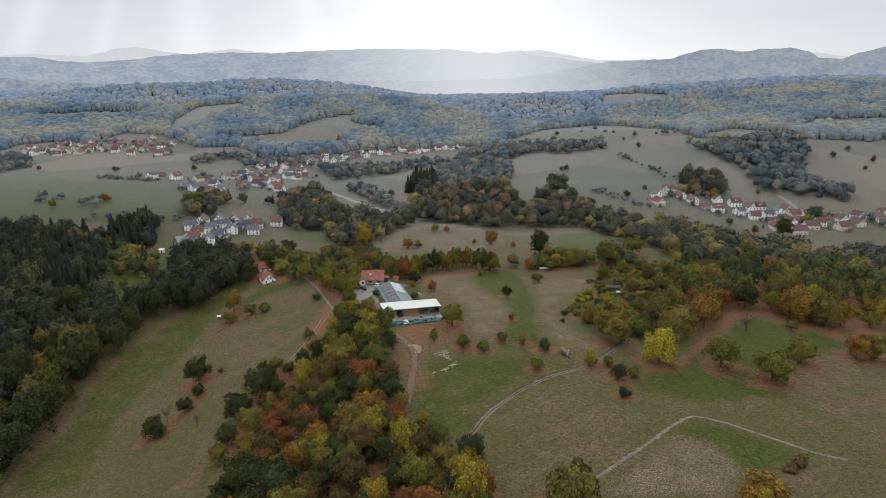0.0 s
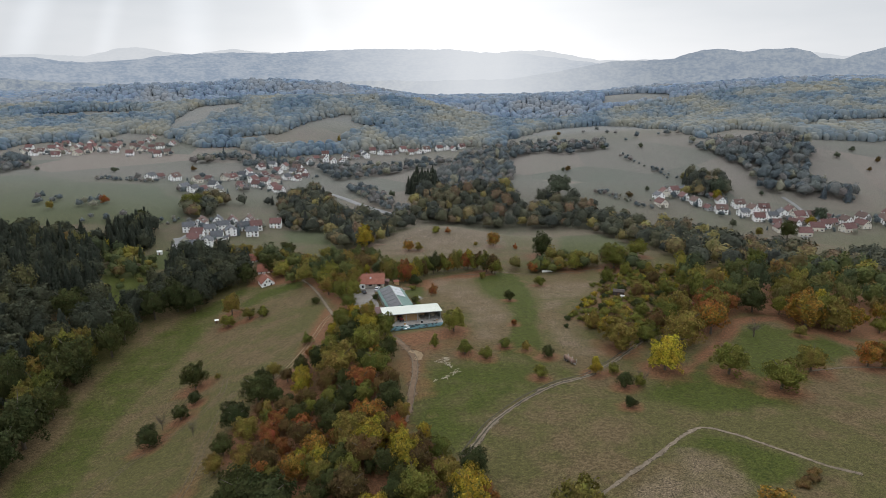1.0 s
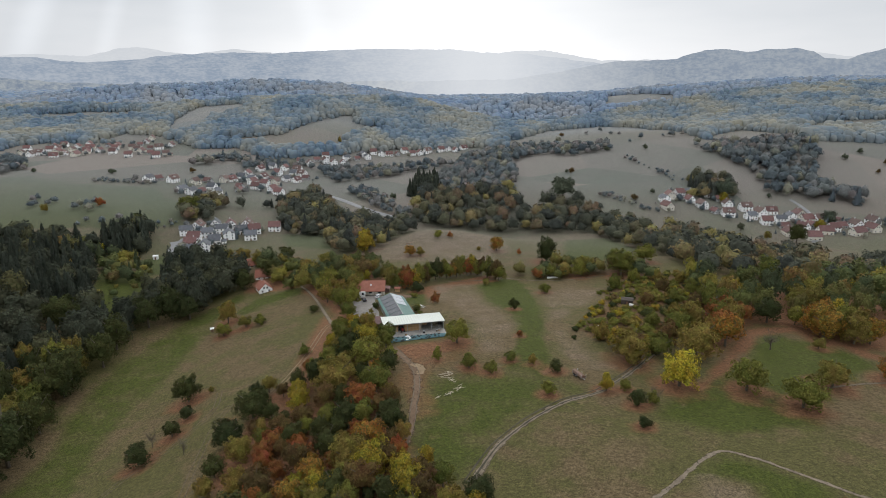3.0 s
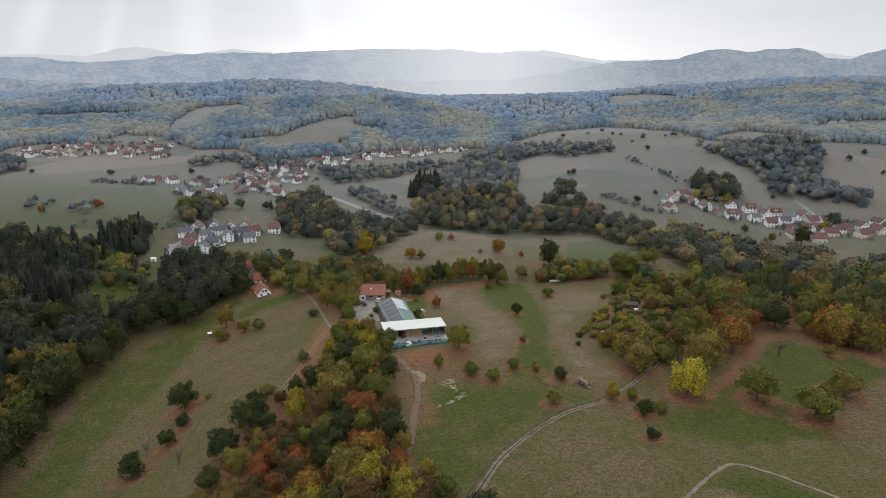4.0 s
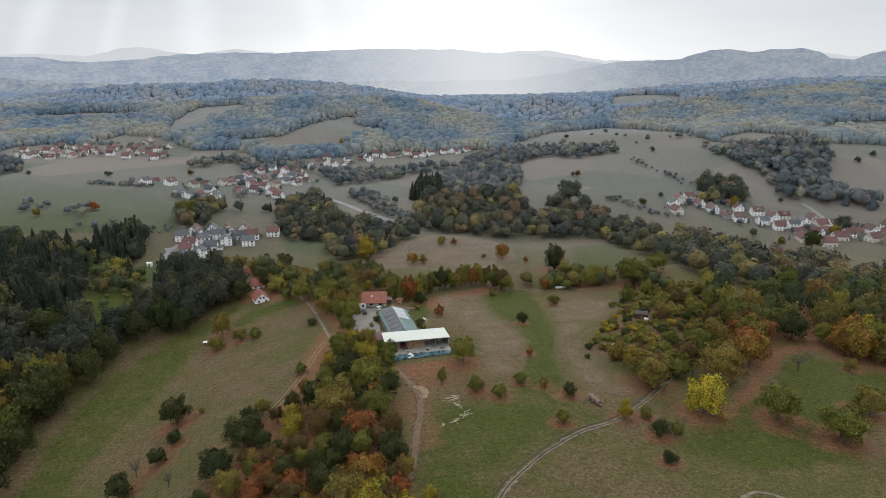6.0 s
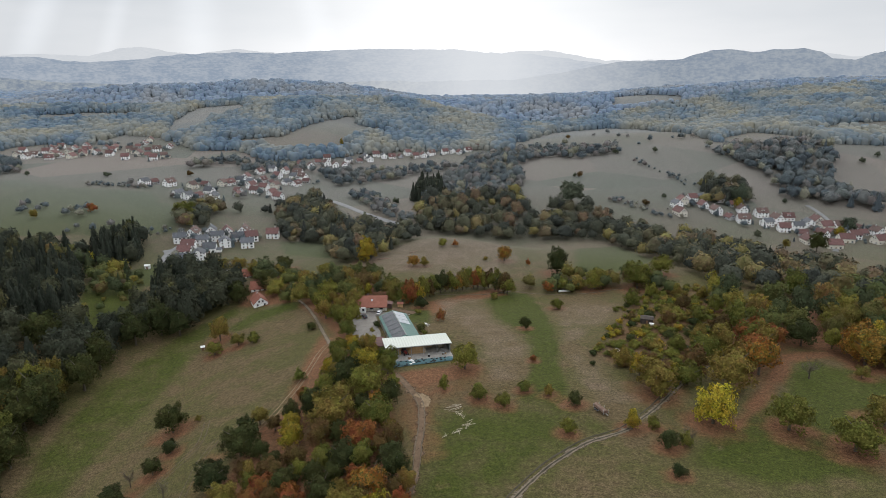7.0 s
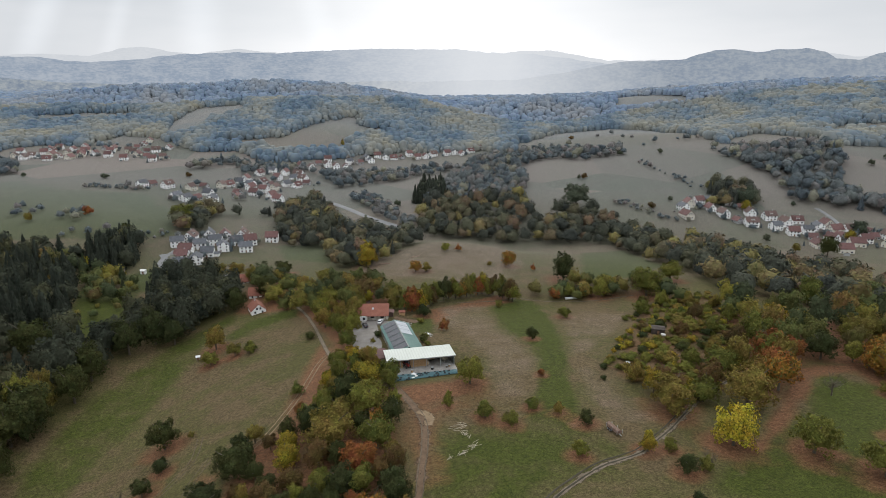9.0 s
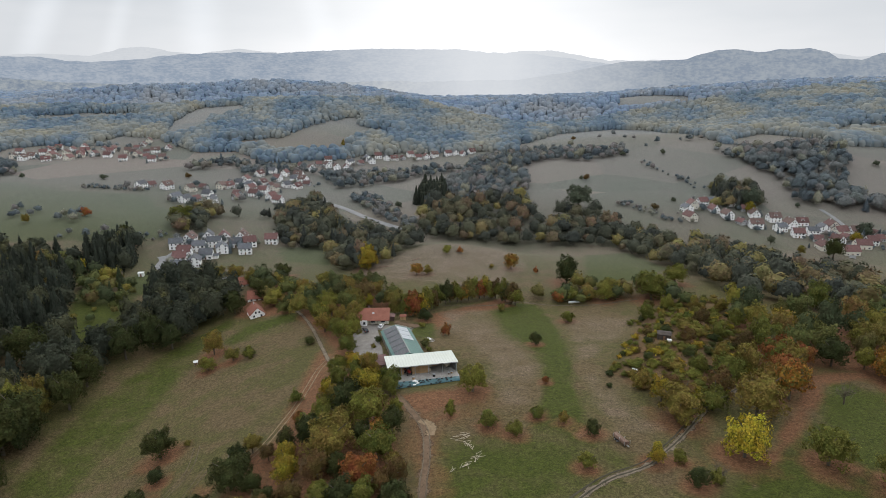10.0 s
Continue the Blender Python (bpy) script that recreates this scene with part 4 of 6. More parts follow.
ribbon("bare_patch", [(-13, 212), (-9.5, 209), (-9, 203)], 4.2, SAND, "pale trodden patch beside the farm way", 0.1, ragged=0.5)

# ---- trees ----


def ico(cuts):
    bm = bmesh.new()
    bmesh.ops.create_icosphere(bm, subdivisions=cuts, radius=1.0)
    v = np.array([tuple(a.co) for a in bm.verts])
    f = np.array([[q.index for q in a.verts] for a in bm.faces])
    bm.free()
    return v, f


BALL_V, BALL_F = ico(2)


def leaves_at(rng, pos, nrm, size, loose=0.55):
    """Leaf clumps: little triangles at pos, facing about along nrm."""
    n = len(pos)
    nrm = nrm + rng.normal(size=(n, 3)) * loose
    nrm /= np.linalg.norm(nrm, axis=1)[:, None]
    a = np.cross(nrm, rng.normal(size=(n, 3)))
    a /= np.linalg.norm(a, axis=1)[:, None]
    b = np.cross(nrm, a)
    s = size * rng.uniform(0.6, 1.35, (n, 1))
    v = np.stack([pos - a * s - b * s * 0.5, pos + a * s - b * s * 0.5, pos + b * s * 1.1], 1).reshape(-1, 3)
    return v, np.arange(3 * n).reshape(-1, 3)


def crown_arrays(rng, lumps, leaves, size, coarse=False):
    """A crown 1 wide and 1 high from z=0: a dense mass of leaf clumps swelling in lumps, with hollows between them."""
    way = rng.normal(size=(lumps, 3)) * np.array([1, 1, 0.8]) + np.array([0, 0, 0.25])
    way /= np.linalg.norm(way, axis=1)[:, None]
    tall, wide = rng.uniform(0.5, 1.0, lumps), rng.uniform(0.22, 0.42, lumps)

    def reach(d):
        ang = np.arccos(np.clip(d @ way.T, -1, 1))
        return (0.58 if coarse else 0.5) + (0.42 if coarse else 0.5) * np.max(tall * np.exp(-(ang / wide) ** 2), axis=1)

    def shape(d, r):
        low = np.clip(-d[:, 2], 0, 1)
        return np.c_[d[:, :2] * (0.5 * r * (1 + 0.4 * low))[:, None], 0.45 + d[:, 2] * (0.55 - 0.15 * low) * r]

    cv, cf = BALL_V, BALL_F
    core = shape(cv, reach(cv) * (0.83 if coarse else 0.78))
    if not leaves:
        return core, cf.tolist()
    d = rng.normal(size=(leaves * 2, 3)) + np.array([0, 0, 0.25])
    d /= np.linalg.norm(d, axis=1)[:, None]
    r = reach(d)
    keep = np.argsort(-(r + rng.uniform(0, 0.35, len(r))))[:leaves]
    d, r = d[keep], r[keep]
    v, f = leaves_at(rng, shape(d, r * (rng.uniform(0.87, 1.05, leaves) if coarse else rng.uniform(0.84, 1.07, leaves))), d, size, 0.3 if coarse else 0.42)
    return np.concatenate([core, v]), cf.tolist() + (f + len(core)).tolist()


def dome_arrays(rng, n, rings):
    """One crown of a closed canopy, 1 wide and 1 high: an uneven dome whose skirt reaches the ground."""
    a = np.arange(n) * 2 * math.pi / n
    rows = [np.array([[0, 0, 1.0]])]
    for rho, z in rings:
        r = rho * rng.uniform(0.8, 1.2, n)
        rows.append(np.c_[r * np.cos(a + rho), r * np.sin(a + rho), z * rng.uniform(0.9, 1.08, n)])
    f = [[0, 1 + i, 1 + (i + 1) % n] for i in range(n)]
    for k in range(1, 1 + n * (len(rings) - 1), n):
        f += [[k + i, k + n + i, k + n + (i + 1) % n, k + (i + 1) % n] for i in range(n)]
    return np.concatenate(rows), f


def fir_arrays(rng, leaves, size):
    """A conifer's crown: a ragged cone of drooping branch tips round a dark core."""
    vs, fs = [], []
    n = 7
    for i, h in enumerate(np.linspace(0.05, 0.9, 6)):
        r = 0.40 * (1 - h) ** 0.85 + 0.03
        a = np.arange(n) * 2 * math.pi / n + i
        vs.append(np.c_[r * np.cos(a), r * np.sin(a), np.full(n, h)] * rng.uniform(0.85, 1.1, (n, 1)))
    vs.append(np.array([[0, 0, 0.98]]))
    for i in range(5):
        fs += [[i * n + j, i * n + (j + 1) % n, (i + 1) * n + (j + 1) % n, (i + 1) * n + j] for j in range(n)]
    fs += [[5 * n + j, 5 * n + (j + 1) % n, 6 * n] for j in range(n)]
    k = 6 * n + 1
    h = 1 - np.sqrt(rng.uniform(0, 1, leaves))
    a = rng.uniform(0, 2 * math.pi, leaves)
    r = (0.5 * (1 - h) ** 0.85 + 0.01) * rng.uniform(0.75, 1.1, leaves) * (1 + 0.14 * np.sin(5 * a + 30 * h))
    pos = np.c_[r * np.cos(a), r * np.sin(a), h * 0.98 + 0.02]
    v, f = leaves_at(rng, pos, np.c_[np.cos(a), np.sin(a), np.full(leaves, 0.9)], size)
    vs.append(v)
    fs.extend((f + k).tolist())
    return np.concatenate(vs), fs


def stick(p, q, r0, r1, sides=5):
    p, q = np.array(p, float), np.array(q, float)
    d = (q - p) / np.linalg.norm(q - p)
    a = np.cross(d, (0.3, 0.9, 0.2))
    a /= np.linalg.norm(a)
    b = np.cross(d, a)
    an = np.arange(sides) * 2 * math.pi / sides
    ring = np.cos(an)[:, None] * a + np.sin(an)[:, None] * b
    v = np.concatenate([p + ring * r0, q + ring * r1])
    f = [[i, (i + 1) % sides, sides + (i + 1) % sides, sides + i] for i in range(sides)]
    return v, f + [list(range(sides, 2 * sides))]


def joined(pieces):
    vs, fs, k = [], [], 0
    for v, f in pieces:
        vs.append(v)
        fs += [[i + k for i in a] for a in f]
        k += len(v)
    return np.concatenate(vs), fs


def trunk_arrays(rng, limbs, twigs=0):
    """A tapered trunk with limbs, in a tree 1 wide and 1 high."""
    out = [stick((0, 0, -0.04), (0.01, 0.0, 0.3), 0.035, 0.026, 7), stick((0.01, 0, 0.3), (0.0, 0.02, 0.72), 0.026, 0.008)]
    for i in range(limbs):
        a, h = i * 2.4 + rng.uniform(-0.4, 0.4), rng.uniform(0.22, 0.5)
        tip = np.array((0.34 * math.cos(a), 0.34 * math.sin(a), h + rng.uniform(0.15, 0.4)))
        out.append(stick((0, 0, h), tip, 0.016, 0.005, 4))
        for j in range(twigs):
            s = tip * rng.uniform(0.5, 1.0) + np.array((0, 0, h)) * 0.2
            out.append(stick(s, s + rng.normal(size=3) * 0.12 + np.array((0, 0, 0.1)), 0.006, 0.002, 3))
    return joined(out)


def plain_mesh(name, arrays, mat):
    me = bpy.data.meshes.new(name)
    me.from_pydata([tuple(v) for v in arrays[0]], [], [tuple(f) for f in arrays[1]])
    me.materials.append(mat)
    return me


RNG = np.random.default_rng(7)
CROWNS = [plain_mesh("crown", crown_arrays(RNG, 26, 1600, 0.029), LEAVES["green"]) for _ in range(6)]
FULL_CROWNS = [plain_mesh("crown", crown_arrays(RNG, 34, 2700, 0.022), LEAVES["green"]) for _ in range(5)]
THIN_CROWNS = [plain_mesh("crown", crown_arrays(RNG, 16, 540, 0.042), LEAVES["green"]) for _ in range(3)]
FIRS = [plain_mesh("crown", fir_arrays(RNG, 1500, 0.036), LEAVES["fir"]) for _ in range(3)]
TRUNKS = [plain_mesh("trunk", trunk_arrays(RNG, 5), BARK) for _ in range(3)]
BARE = [plain_mesh("crown", trunk_arrays(RNG, 12, 7), BARK) for _ in range(2)]
LOOKS = {"dark": "dark green", "green": "green", "olive": "olive-brown autumn", "yellow": "bright yellow", "gold": "yellow-green autumn", "orange": "orange autumn", "rust": "rust-red autumn", "brown": "brown autumn", "fir": "dark green", "hill": "haze-dulled green"}


def part_of(parent, name, me, mat=None):
    ob = new(name, me)
    ob.parent = parent
    if mat:
        ob.material_slots[0].link = "OBJECT"
        ob.material_slots[0].material = mat
    return ob


def tree(x, y, h, w, look_of, rng, where="in the pasture", group="", full=False, clear=0.06):
    root = new("conifer" if look_of == "fir" else "tree")
    root.empty_display_size = 0.5
    z = ground_z(x, y)
    root.matrix_basis = Matrix.LocRotScale((x, y, z - 0.1), Euler((0, 0, rng.uniform(0, 6.28))), (w, w * rng.uniform(0.9, 1.1), h))
    if look_of == "bare":
        part_of(root, "crown", BARE[rng.integers(len(BARE))])
        return tagged(root, "bare leafless tree " + where, "tree", group)
    part_of(root, "trunk", TRUNKS[rng.integers(len(TRUNKS))])
    if look_of == "fir":
        c = part_of(root, "crown", FIRS[rng.integers(len(FIRS))])
        c.location, c.scale = (0, 0, 0.05), (1, 1, 0.95)
        return tagged(root, "tall dark green conifer " + where, "tree", group)
    pool = FULL_CROWNS if full else CROWNS
    c = part_of(root, "crown", pool[rng.integers(len(pool))], LEAVES[look_of])
    c.location, c.scale = (0, 0, clear - 0.05), (1, 1, 1.03 - clear)
    return tagged(root, "%s broadleaf tree %s" % (LOOKS[look_of], where), "tree", group)


def bush(x, y, h, w, look_of, rng, where="in the pasture", group=""):
    root = new("bush")
    root.matrix_basis = Matrix.LocRotScale((x, y, ground_z(x, y) - 0.1 * h), Euler((0, 0, rng.uniform(0, 6.28))), (w, w, h * 1.1))
    part_of(root, "foliage", THIN_CROWNS[rng.integers(len(THIN_CROWNS))], LEAVES[look_of])
    return tagged(root, "%s bush %s" % (LOOKS[look_of], where), "bush", group)


for rows, kinds in ((DARK_TREES, ("dark",)), (GREEN_TREES, ("green",)), (OLIVE_TREES, ("olive", "green")), (YELLOW_TREES, ("yellow",)), (GOLD_TREES, ("gold",)), (ORANGE_TREES, ("orange", "olive", "orange", "olive", "rust")), (BARE_TREES, ("bare",))):
    for i, (x, y, h, w) in enumerate(rows):
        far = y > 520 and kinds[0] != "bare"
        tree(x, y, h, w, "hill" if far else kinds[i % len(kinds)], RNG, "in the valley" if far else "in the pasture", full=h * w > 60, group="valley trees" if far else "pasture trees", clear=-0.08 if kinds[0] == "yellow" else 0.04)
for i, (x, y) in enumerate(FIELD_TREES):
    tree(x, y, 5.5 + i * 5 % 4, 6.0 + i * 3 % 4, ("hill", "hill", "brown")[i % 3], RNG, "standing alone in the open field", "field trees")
for i, (x, y, h, w) in enumerate(BUSHES):
    bush(x, y, h, w, ("olive", "green", "rust")[i % 3], RNG, group="pasture bushes")


def scatter(poly, spacing, rng, keep_off=()):
    """Uneven places at least about a spacing apart, inside the polygon."""
    p = np.array(poly, float)
    lo, hi = p.min(0), p.max(0)
    s = spacing * 0.87
    gx, gy = np.meshgrid(np.arange(lo[0], hi[0], spacing), np.arange(lo[1], hi[1], s))
    gx = gx + (np.arange(gy.shape[0])[:, None] % 2) * spacing / 2
    q = np.c_[gx.ravel(), gy.ravel()] + rng.uniform(-0.33, 0.33, (gx.size, 2)) * spacing
    ok = inside(poly, q[:, 0], q[:, 1])
    for other in keep_off:
        ok &= ~inside(other, q[:, 0], q[:, 1])
    return q[ok]


def wood(poly, spacing, size, mix_of, rng, where, group, full=False, keep_off=(), beyond=9999):
    """A stand of single trees. size: height and its spread; mix_of: looks, the commoner ones named more often."""
    places = clear_of(scatter(poly, spacing, rng, keep_off))
    if (places[:, 1] > beyond).any():
        woodland("wood", places[places[:, 1] > beyond], size, NEAR_WOODLAND, rng, "mixed green and autumn-coloured wood", 20, 1000, 0.031, spread=0.8)
    for x, y in places[places[:, 1] <= beyond]:
        k = mix_of[rng.integers(len(mix_of))]
        h = max(3.0, rng.normal(*size))
        w = h * rng.uniform(0.33, 0.42) if k == "fir" else h * rng.uniform(0.72, 0.98)
        if k == "fir":
            h *= 1.2
        tree(x, y, h, w, k, rng, where, group, full, 0.1)


def woodland(name, places, sizes, mat, rng, label, blobs=16, leaves=240, size=0.046, fir=0.0, spread=1.0, rings=()):
    protos = [dome_arrays(rng, blobs, rings) if rings else crown_arrays(rng, blobs, leaves, size, leaves < 400) for _ in range(8)]
    cones = [fir_arrays(rng, leaves + 20, size * 1.3) for _ in range(3)]
    vs, tri, tone, k = [], [], [], 0
    z = height(places[:, 0], places[:, 1])
    for (x, y), g in zip(places, z):
        cone = rng.uniform() < fir
        v, f = cones[rng.integers(3)] if cone else protos[rng.integers(8)]
        h = max(3.0, rng.normal(*sizes))
        w = h * (rng.uniform(0.35, 0.5) if cone else rng.uniform(0.9, 1.25) * spread * (0.8 if h > 17 else 1.0))
        a = rng.uniform(0, 6.28)
        c, s = math.cos(a), math.sin(a)
        vs.append(np.c_[(v[:, 0] * c - v[:, 1] * s) * w + x, (v[:, 0] * s + v[:, 1] * c) * w + y, v[:, 2] * h + g])
        tri += [[i + k for i in q] for q in f]
        tone.append(np.full(len(v), 0.12 * rng.uniform() if cone else rng.uniform(), np.float32))
        k += len(v)
    ob = mesh_object(name, np.concatenate(vs), tri, mat, smooth=True)
    ob.data.attributes.new("tone", "FLOAT", "POINT").data.foreach_set("value", np.concatenate(tone))
    return tagged(ob, label, "woodland", kind="stuff")


NAMED = []


def named_trees(look_of, rows, where, group):
    """Trees that stand out of a wood, placed one by one."""
    for x, y, h, w in rows:
        tree(x, y, h, w, look_of, RNG, where, group, True, 0.06)
        NAMED.append((x, y, w))


def clear_of(places, room=0.42):
    """The places that no named tree's crown covers."""
    for x, y, w in NAMED:
        places = places[np.hypot(places[:, 0] - x, places[:, 1] - y) > room * w + 1.5]
    return places


for kind, rows in (("green", RIDGE_GREEN), ("dark", RIDGE_DARK), ("brown", RIDGE_BROWN), ("olive", RIDGE_OLIVE), ("rust", RIDGE_RUST), ("orange", RIDGE_ORANGE), ("gold", RIDGE_GOLD)):
    named_trees(kind, rows, "in the autumn wood below the farm", "ridge wood")
for kind, rows in (("gold", FARM_GOLD), ("green", FARM_GREEN), ("olive", FARM_OLIVE)):
    named_trees(kind, rows, "beside the farm", "farm trees")
for kind, rows in (("dark", HAMLET_DARK), ("olive", HAMLET_OLIVE)):
    named_trees(kind, rows, "beside the lane houses", "lane trees")
for kind, rows in (("dark", RIM_DARK), ("olive", RIM_OLIVE)):
    named_trees(kind, rows, "at the rim of the dark forest", "forest rim")
for kind, rows in RIGHT_MIXED.items():
    named_trees(kind, rows, "in the wood beside the pasture", "right wood")
AUTUMN = ["gold", "orange", "rust", "rust", "rust", "rust", "brown", "brown", "brown", "brown", "olive", "olive", "green", "green", "dark", "dark", "dark", "dark", "dark", "dark"]
wood(RIDGE_WOOD, 5.6, (8.8, 2.0), AUTUMN, RNG, "in the autumn wood below the farm", "ridge wood", True, keep_off=(RIDGE_HEAD,))
wood(RIDGE_HEAD, 6.5, (8.8, 1.5), ["olive", "green", "gold", "green", "olive"], RNG, "in the wood beside the shed", "ridge wood", True)
wood(RIDGE_FRINGE, 7.5, (7.0, 1.5), ["dark", "dark", "olive", "dark", "brown", "green"], RNG, "at the edge of the ridge wood", "ridge wood")
forest_places = clear_of(scatter(LEFT_FOREST, 8.8, RNG, (CLEARING,)))
rim = (edge_distance(MEADOW_RIM, forest_places[:, 0], forest_places[:, 1], closed=False) < 20) & (forest_places[:, 1] < 260)
for x, y in forest_places[rim]:
    k = ["dark", "dark", "dark", "dark", "dark", "dark", "green", "olive"][RNG.integers(8)]
    h = RNG.normal(16, 2.0)
    tree(x, y, h, h * RNG.uniform(0.66, 0.85), k, RNG, "at the rim of the dark forest", "forest rim", True, clear=0.0)
firs = (forest_places[:, 0] < -165) & (forest_places[:, 1] > 295)
woodland("forest", forest_places[~rim & ~firs], (17, 2.4), FOREST, RNG, "dark mixed forest of broadleaf trees", 22, 900, 0.032, fir=0.08, spread=0.9)
fir_places = scatter(LEFT_FOREST, 6.3, RNG, (CLEARING,))
fir_places = clear_of(fir_places[(fir_places[:, 0] < -165) & (fir_places[:, 1] > 295)])
woodland("forest", fir_places, (14.5, 2.6), FOREST, RNG, "dark stand of firs on the slope", 22, 420, 0.04, fir=0.72, spread=0.8)
wood(RIGHT_WOOD, 10.5, (12.5, 2.6), ["green", "green", "green", "green", "olive", "olive", "gold", "gold", "gold", "green", "brown", "orange"], RNG, "in the wood beside the pasture", "right wood", beyond=252)
wood(FARM_TREES, 9.0, (11.5, 1.8), ["green", "green", "olive", "green", "gold", "olive", "brown"], RNG, "beside the farm", "farm trees", beyond=325)
lane_spots = scatter(LANE_TREES, 8.0, RNG)
for hx, hy in LANE_HOUSES:
    lane_spots = lane_spots[~((np.abs(lane_spots[:, 0] - hx) < 9) & (lane_spots[:, 1] - hy > -20) & (lane_spots[:, 1] - hy < 8))]
woodland("lane_trees", lane_spots, (9, 1.8), NEAR_WOODLAND, RNG, "mixed autumn trees crowding along the lane", 20, 900, 0.032)
scrub = scatter(RIGHT_SCRUB, 4.3, RNG)
for x, y in scrub + RNG.normal(size=scrub.shape) * 2.2:
    if min(math.hypot(x - hx, y + 4 - hy) for hx, hy in HUTS_AT) < 6:
        continue
    up = min(1.0, float(edge_distance(RIGHT_SCRUB, x, y)) / 22)
    h = 1.6 + (1.2 + 2.8 * up) * RNG.uniform() ** 1.3
    bush(x, y, h, h * RNG.uniform(1.3, 2.0), ["green", "green", "olive", "dark", "olive", "green", "brown", "green", "gold"][RNG.integers(9)], RNG, "in the overgrown scrub", "scrub")
for x, y in SCRUB_TREES:
    h = RNG.uniform(7, 10)
    tree(x, y, h, h * RNG.uniform(0.9, 1.1), ["green", "olive", "gold", "green", "brown"][RNG.integers(5)], RNG, "rising from the scrub", "scrub trees", clear=0.02)
for x, y in BRUSH_AT:
    bush(x, y, RNG.uniform(1.2, 1.8), RNG.uniform(3.0, 4.2), "brown", RNG, "in the brush heap beside the field path", "brush heap")
row = [HEDGE_ROW[0]] + [q for a, c in zip(HEDGE_ROW, HEDGE_ROW[1:]) for q in (((a[0] + c[0]) / 2 + 0.6, (a[1] + c[1]) / 2 - 1.0), c)]
for i, (x, y) in enumerate(row):
    tree(x, y, 10.5 + (i * 7 % 5) * 1.0, 9.5, ("olive", "green", "rust", "gold", "green", "brown", "green", "dark", "brown", "green", "orange")[i % 11], RNG, "in the row behind the pasture", "tree row", clear=0.05)

for x, y, h, w in FAR_YELLOW:
    tree(x, y, h, w, "gold", RNG, "turning yellow beside the village", "valley trees")

# ---- far woods, joined ----


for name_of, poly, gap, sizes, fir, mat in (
    ("woodland", VALLEY_WOOD, 10.6, (13.0, 3.2), 0.05, VALLEY), ("woodland", ROAD_WOOD, 10.0, (13.0, 3.0), 0.12, VALLEY), ("woodland", ROADSIDE, 8, (8, 2), 0.0, HAZED_WOODLAND),
    ("woodland", FIR_CLUMP, 7.5, (13, 2), 0.3, VALLEY), ("woodland", SLOPE_WOOD, 10.5, (12.5, 2.8), 0.05, HAZED_WOODLAND), ("woodland", FIELD_HEDGE, 10, (9, 2), 0.0, HAZED_WOODLAND), ("woodland", FIR_STAND, 4.6, (15, 2), 0.9, FOREST),
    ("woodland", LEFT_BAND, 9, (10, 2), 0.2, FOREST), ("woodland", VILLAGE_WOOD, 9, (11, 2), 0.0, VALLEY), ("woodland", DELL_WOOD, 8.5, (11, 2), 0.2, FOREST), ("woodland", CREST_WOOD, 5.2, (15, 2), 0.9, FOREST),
    ("woodland", VILLAGE_FRONT, 9, (11, 2), 0.1, VALLEY), ("woodland", VILLAGE_BACK, 11, (10, 2), 0.1, HAZED_WOODLAND), ("woodland", STREET_TREES, 11, (10, 2), 0.0, HAZED_WOODLAND), ("woodland", LEFT_CORNER, 11, (10, 2), 0.1, HAZED_WOODLAND),
    ("orchard", ORCHARD_A, 13, (6, 1), 0.0, HAZED_WOODLAND), ("orchard", ORCHARD_B, 11, (6, 1.5), 0.0, HAZED_WOODLAND), ("orchard", ORCHARD_C, 13, (6, 1), 0.0, HAZED_WOODLAND), ("hedge", HEDGE_A, 5, (3.5, 0.8), 0.0, HAZED_WOODLAND),
    ("hedge", HEDGE_B, 7, (3.5, 1), 0.0, HAZED_WOODLAND), ("woodland", DELL_TREES, 8, (9, 2), 0.1, NEAR_WOODLAND), ("woodland", DELL_SHRUBS, 13, (4.0, 1.2), 0.0, NEAR_WOODLAND), ("woodland", SLOPE_TREES, 10.5, (13, 2.5), 0.0, NEAR_WOODLAND), ("woodland", KNOLL_TREES, 8, (8.5, 1.8), 0.0, NEAR_WOODLAND),
    ("woodland", GARDEN_TREES, 9, (10, 2), 0.2, VALLEY), ("woodland", RIGHT_SPINNEY, 10, (11, 2), 0.0, HAZED_WOODLAND), ("hedge", FIELD_LINE, 6, (4, 1), 0.0, HAZED_WOODLAND), ("hedge", FIELD_LINE_B, 8, (4, 1.2), 0.0, HAZED_WOODLAND), ("hedge", FIELD_LINE_C, 9, (4, 1.2), 0.0, HAZED_WOODLAND)):
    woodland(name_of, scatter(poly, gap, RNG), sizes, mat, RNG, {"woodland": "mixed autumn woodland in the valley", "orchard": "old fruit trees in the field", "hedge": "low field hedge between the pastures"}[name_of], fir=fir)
for places, n in ((HAMLET, 2), (MID_VILLAGE, 2), (FAR_LEFT_VILLAGE, 2), (STREET_VILLAGE, 1), (RIGHT_VILLAGE, 2)):
    spots = np.array([p for p in places for _ in range(n)], float)
    turn = RNG.uniform(0, 6.28, len(spots))
    spots += np.c_[np.cos(turn), np.sin(turn)] * RNG.uniform(9, 14, (len(spots), 1))
    woodland("garden_trees", spots, (5.5, 1.6), HAZED_WOODLAND, RNG, "garden trees and shrubs between the houses", fir=0.15)
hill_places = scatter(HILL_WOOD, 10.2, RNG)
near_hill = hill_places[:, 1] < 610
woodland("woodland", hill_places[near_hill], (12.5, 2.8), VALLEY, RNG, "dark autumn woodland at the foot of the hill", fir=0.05)
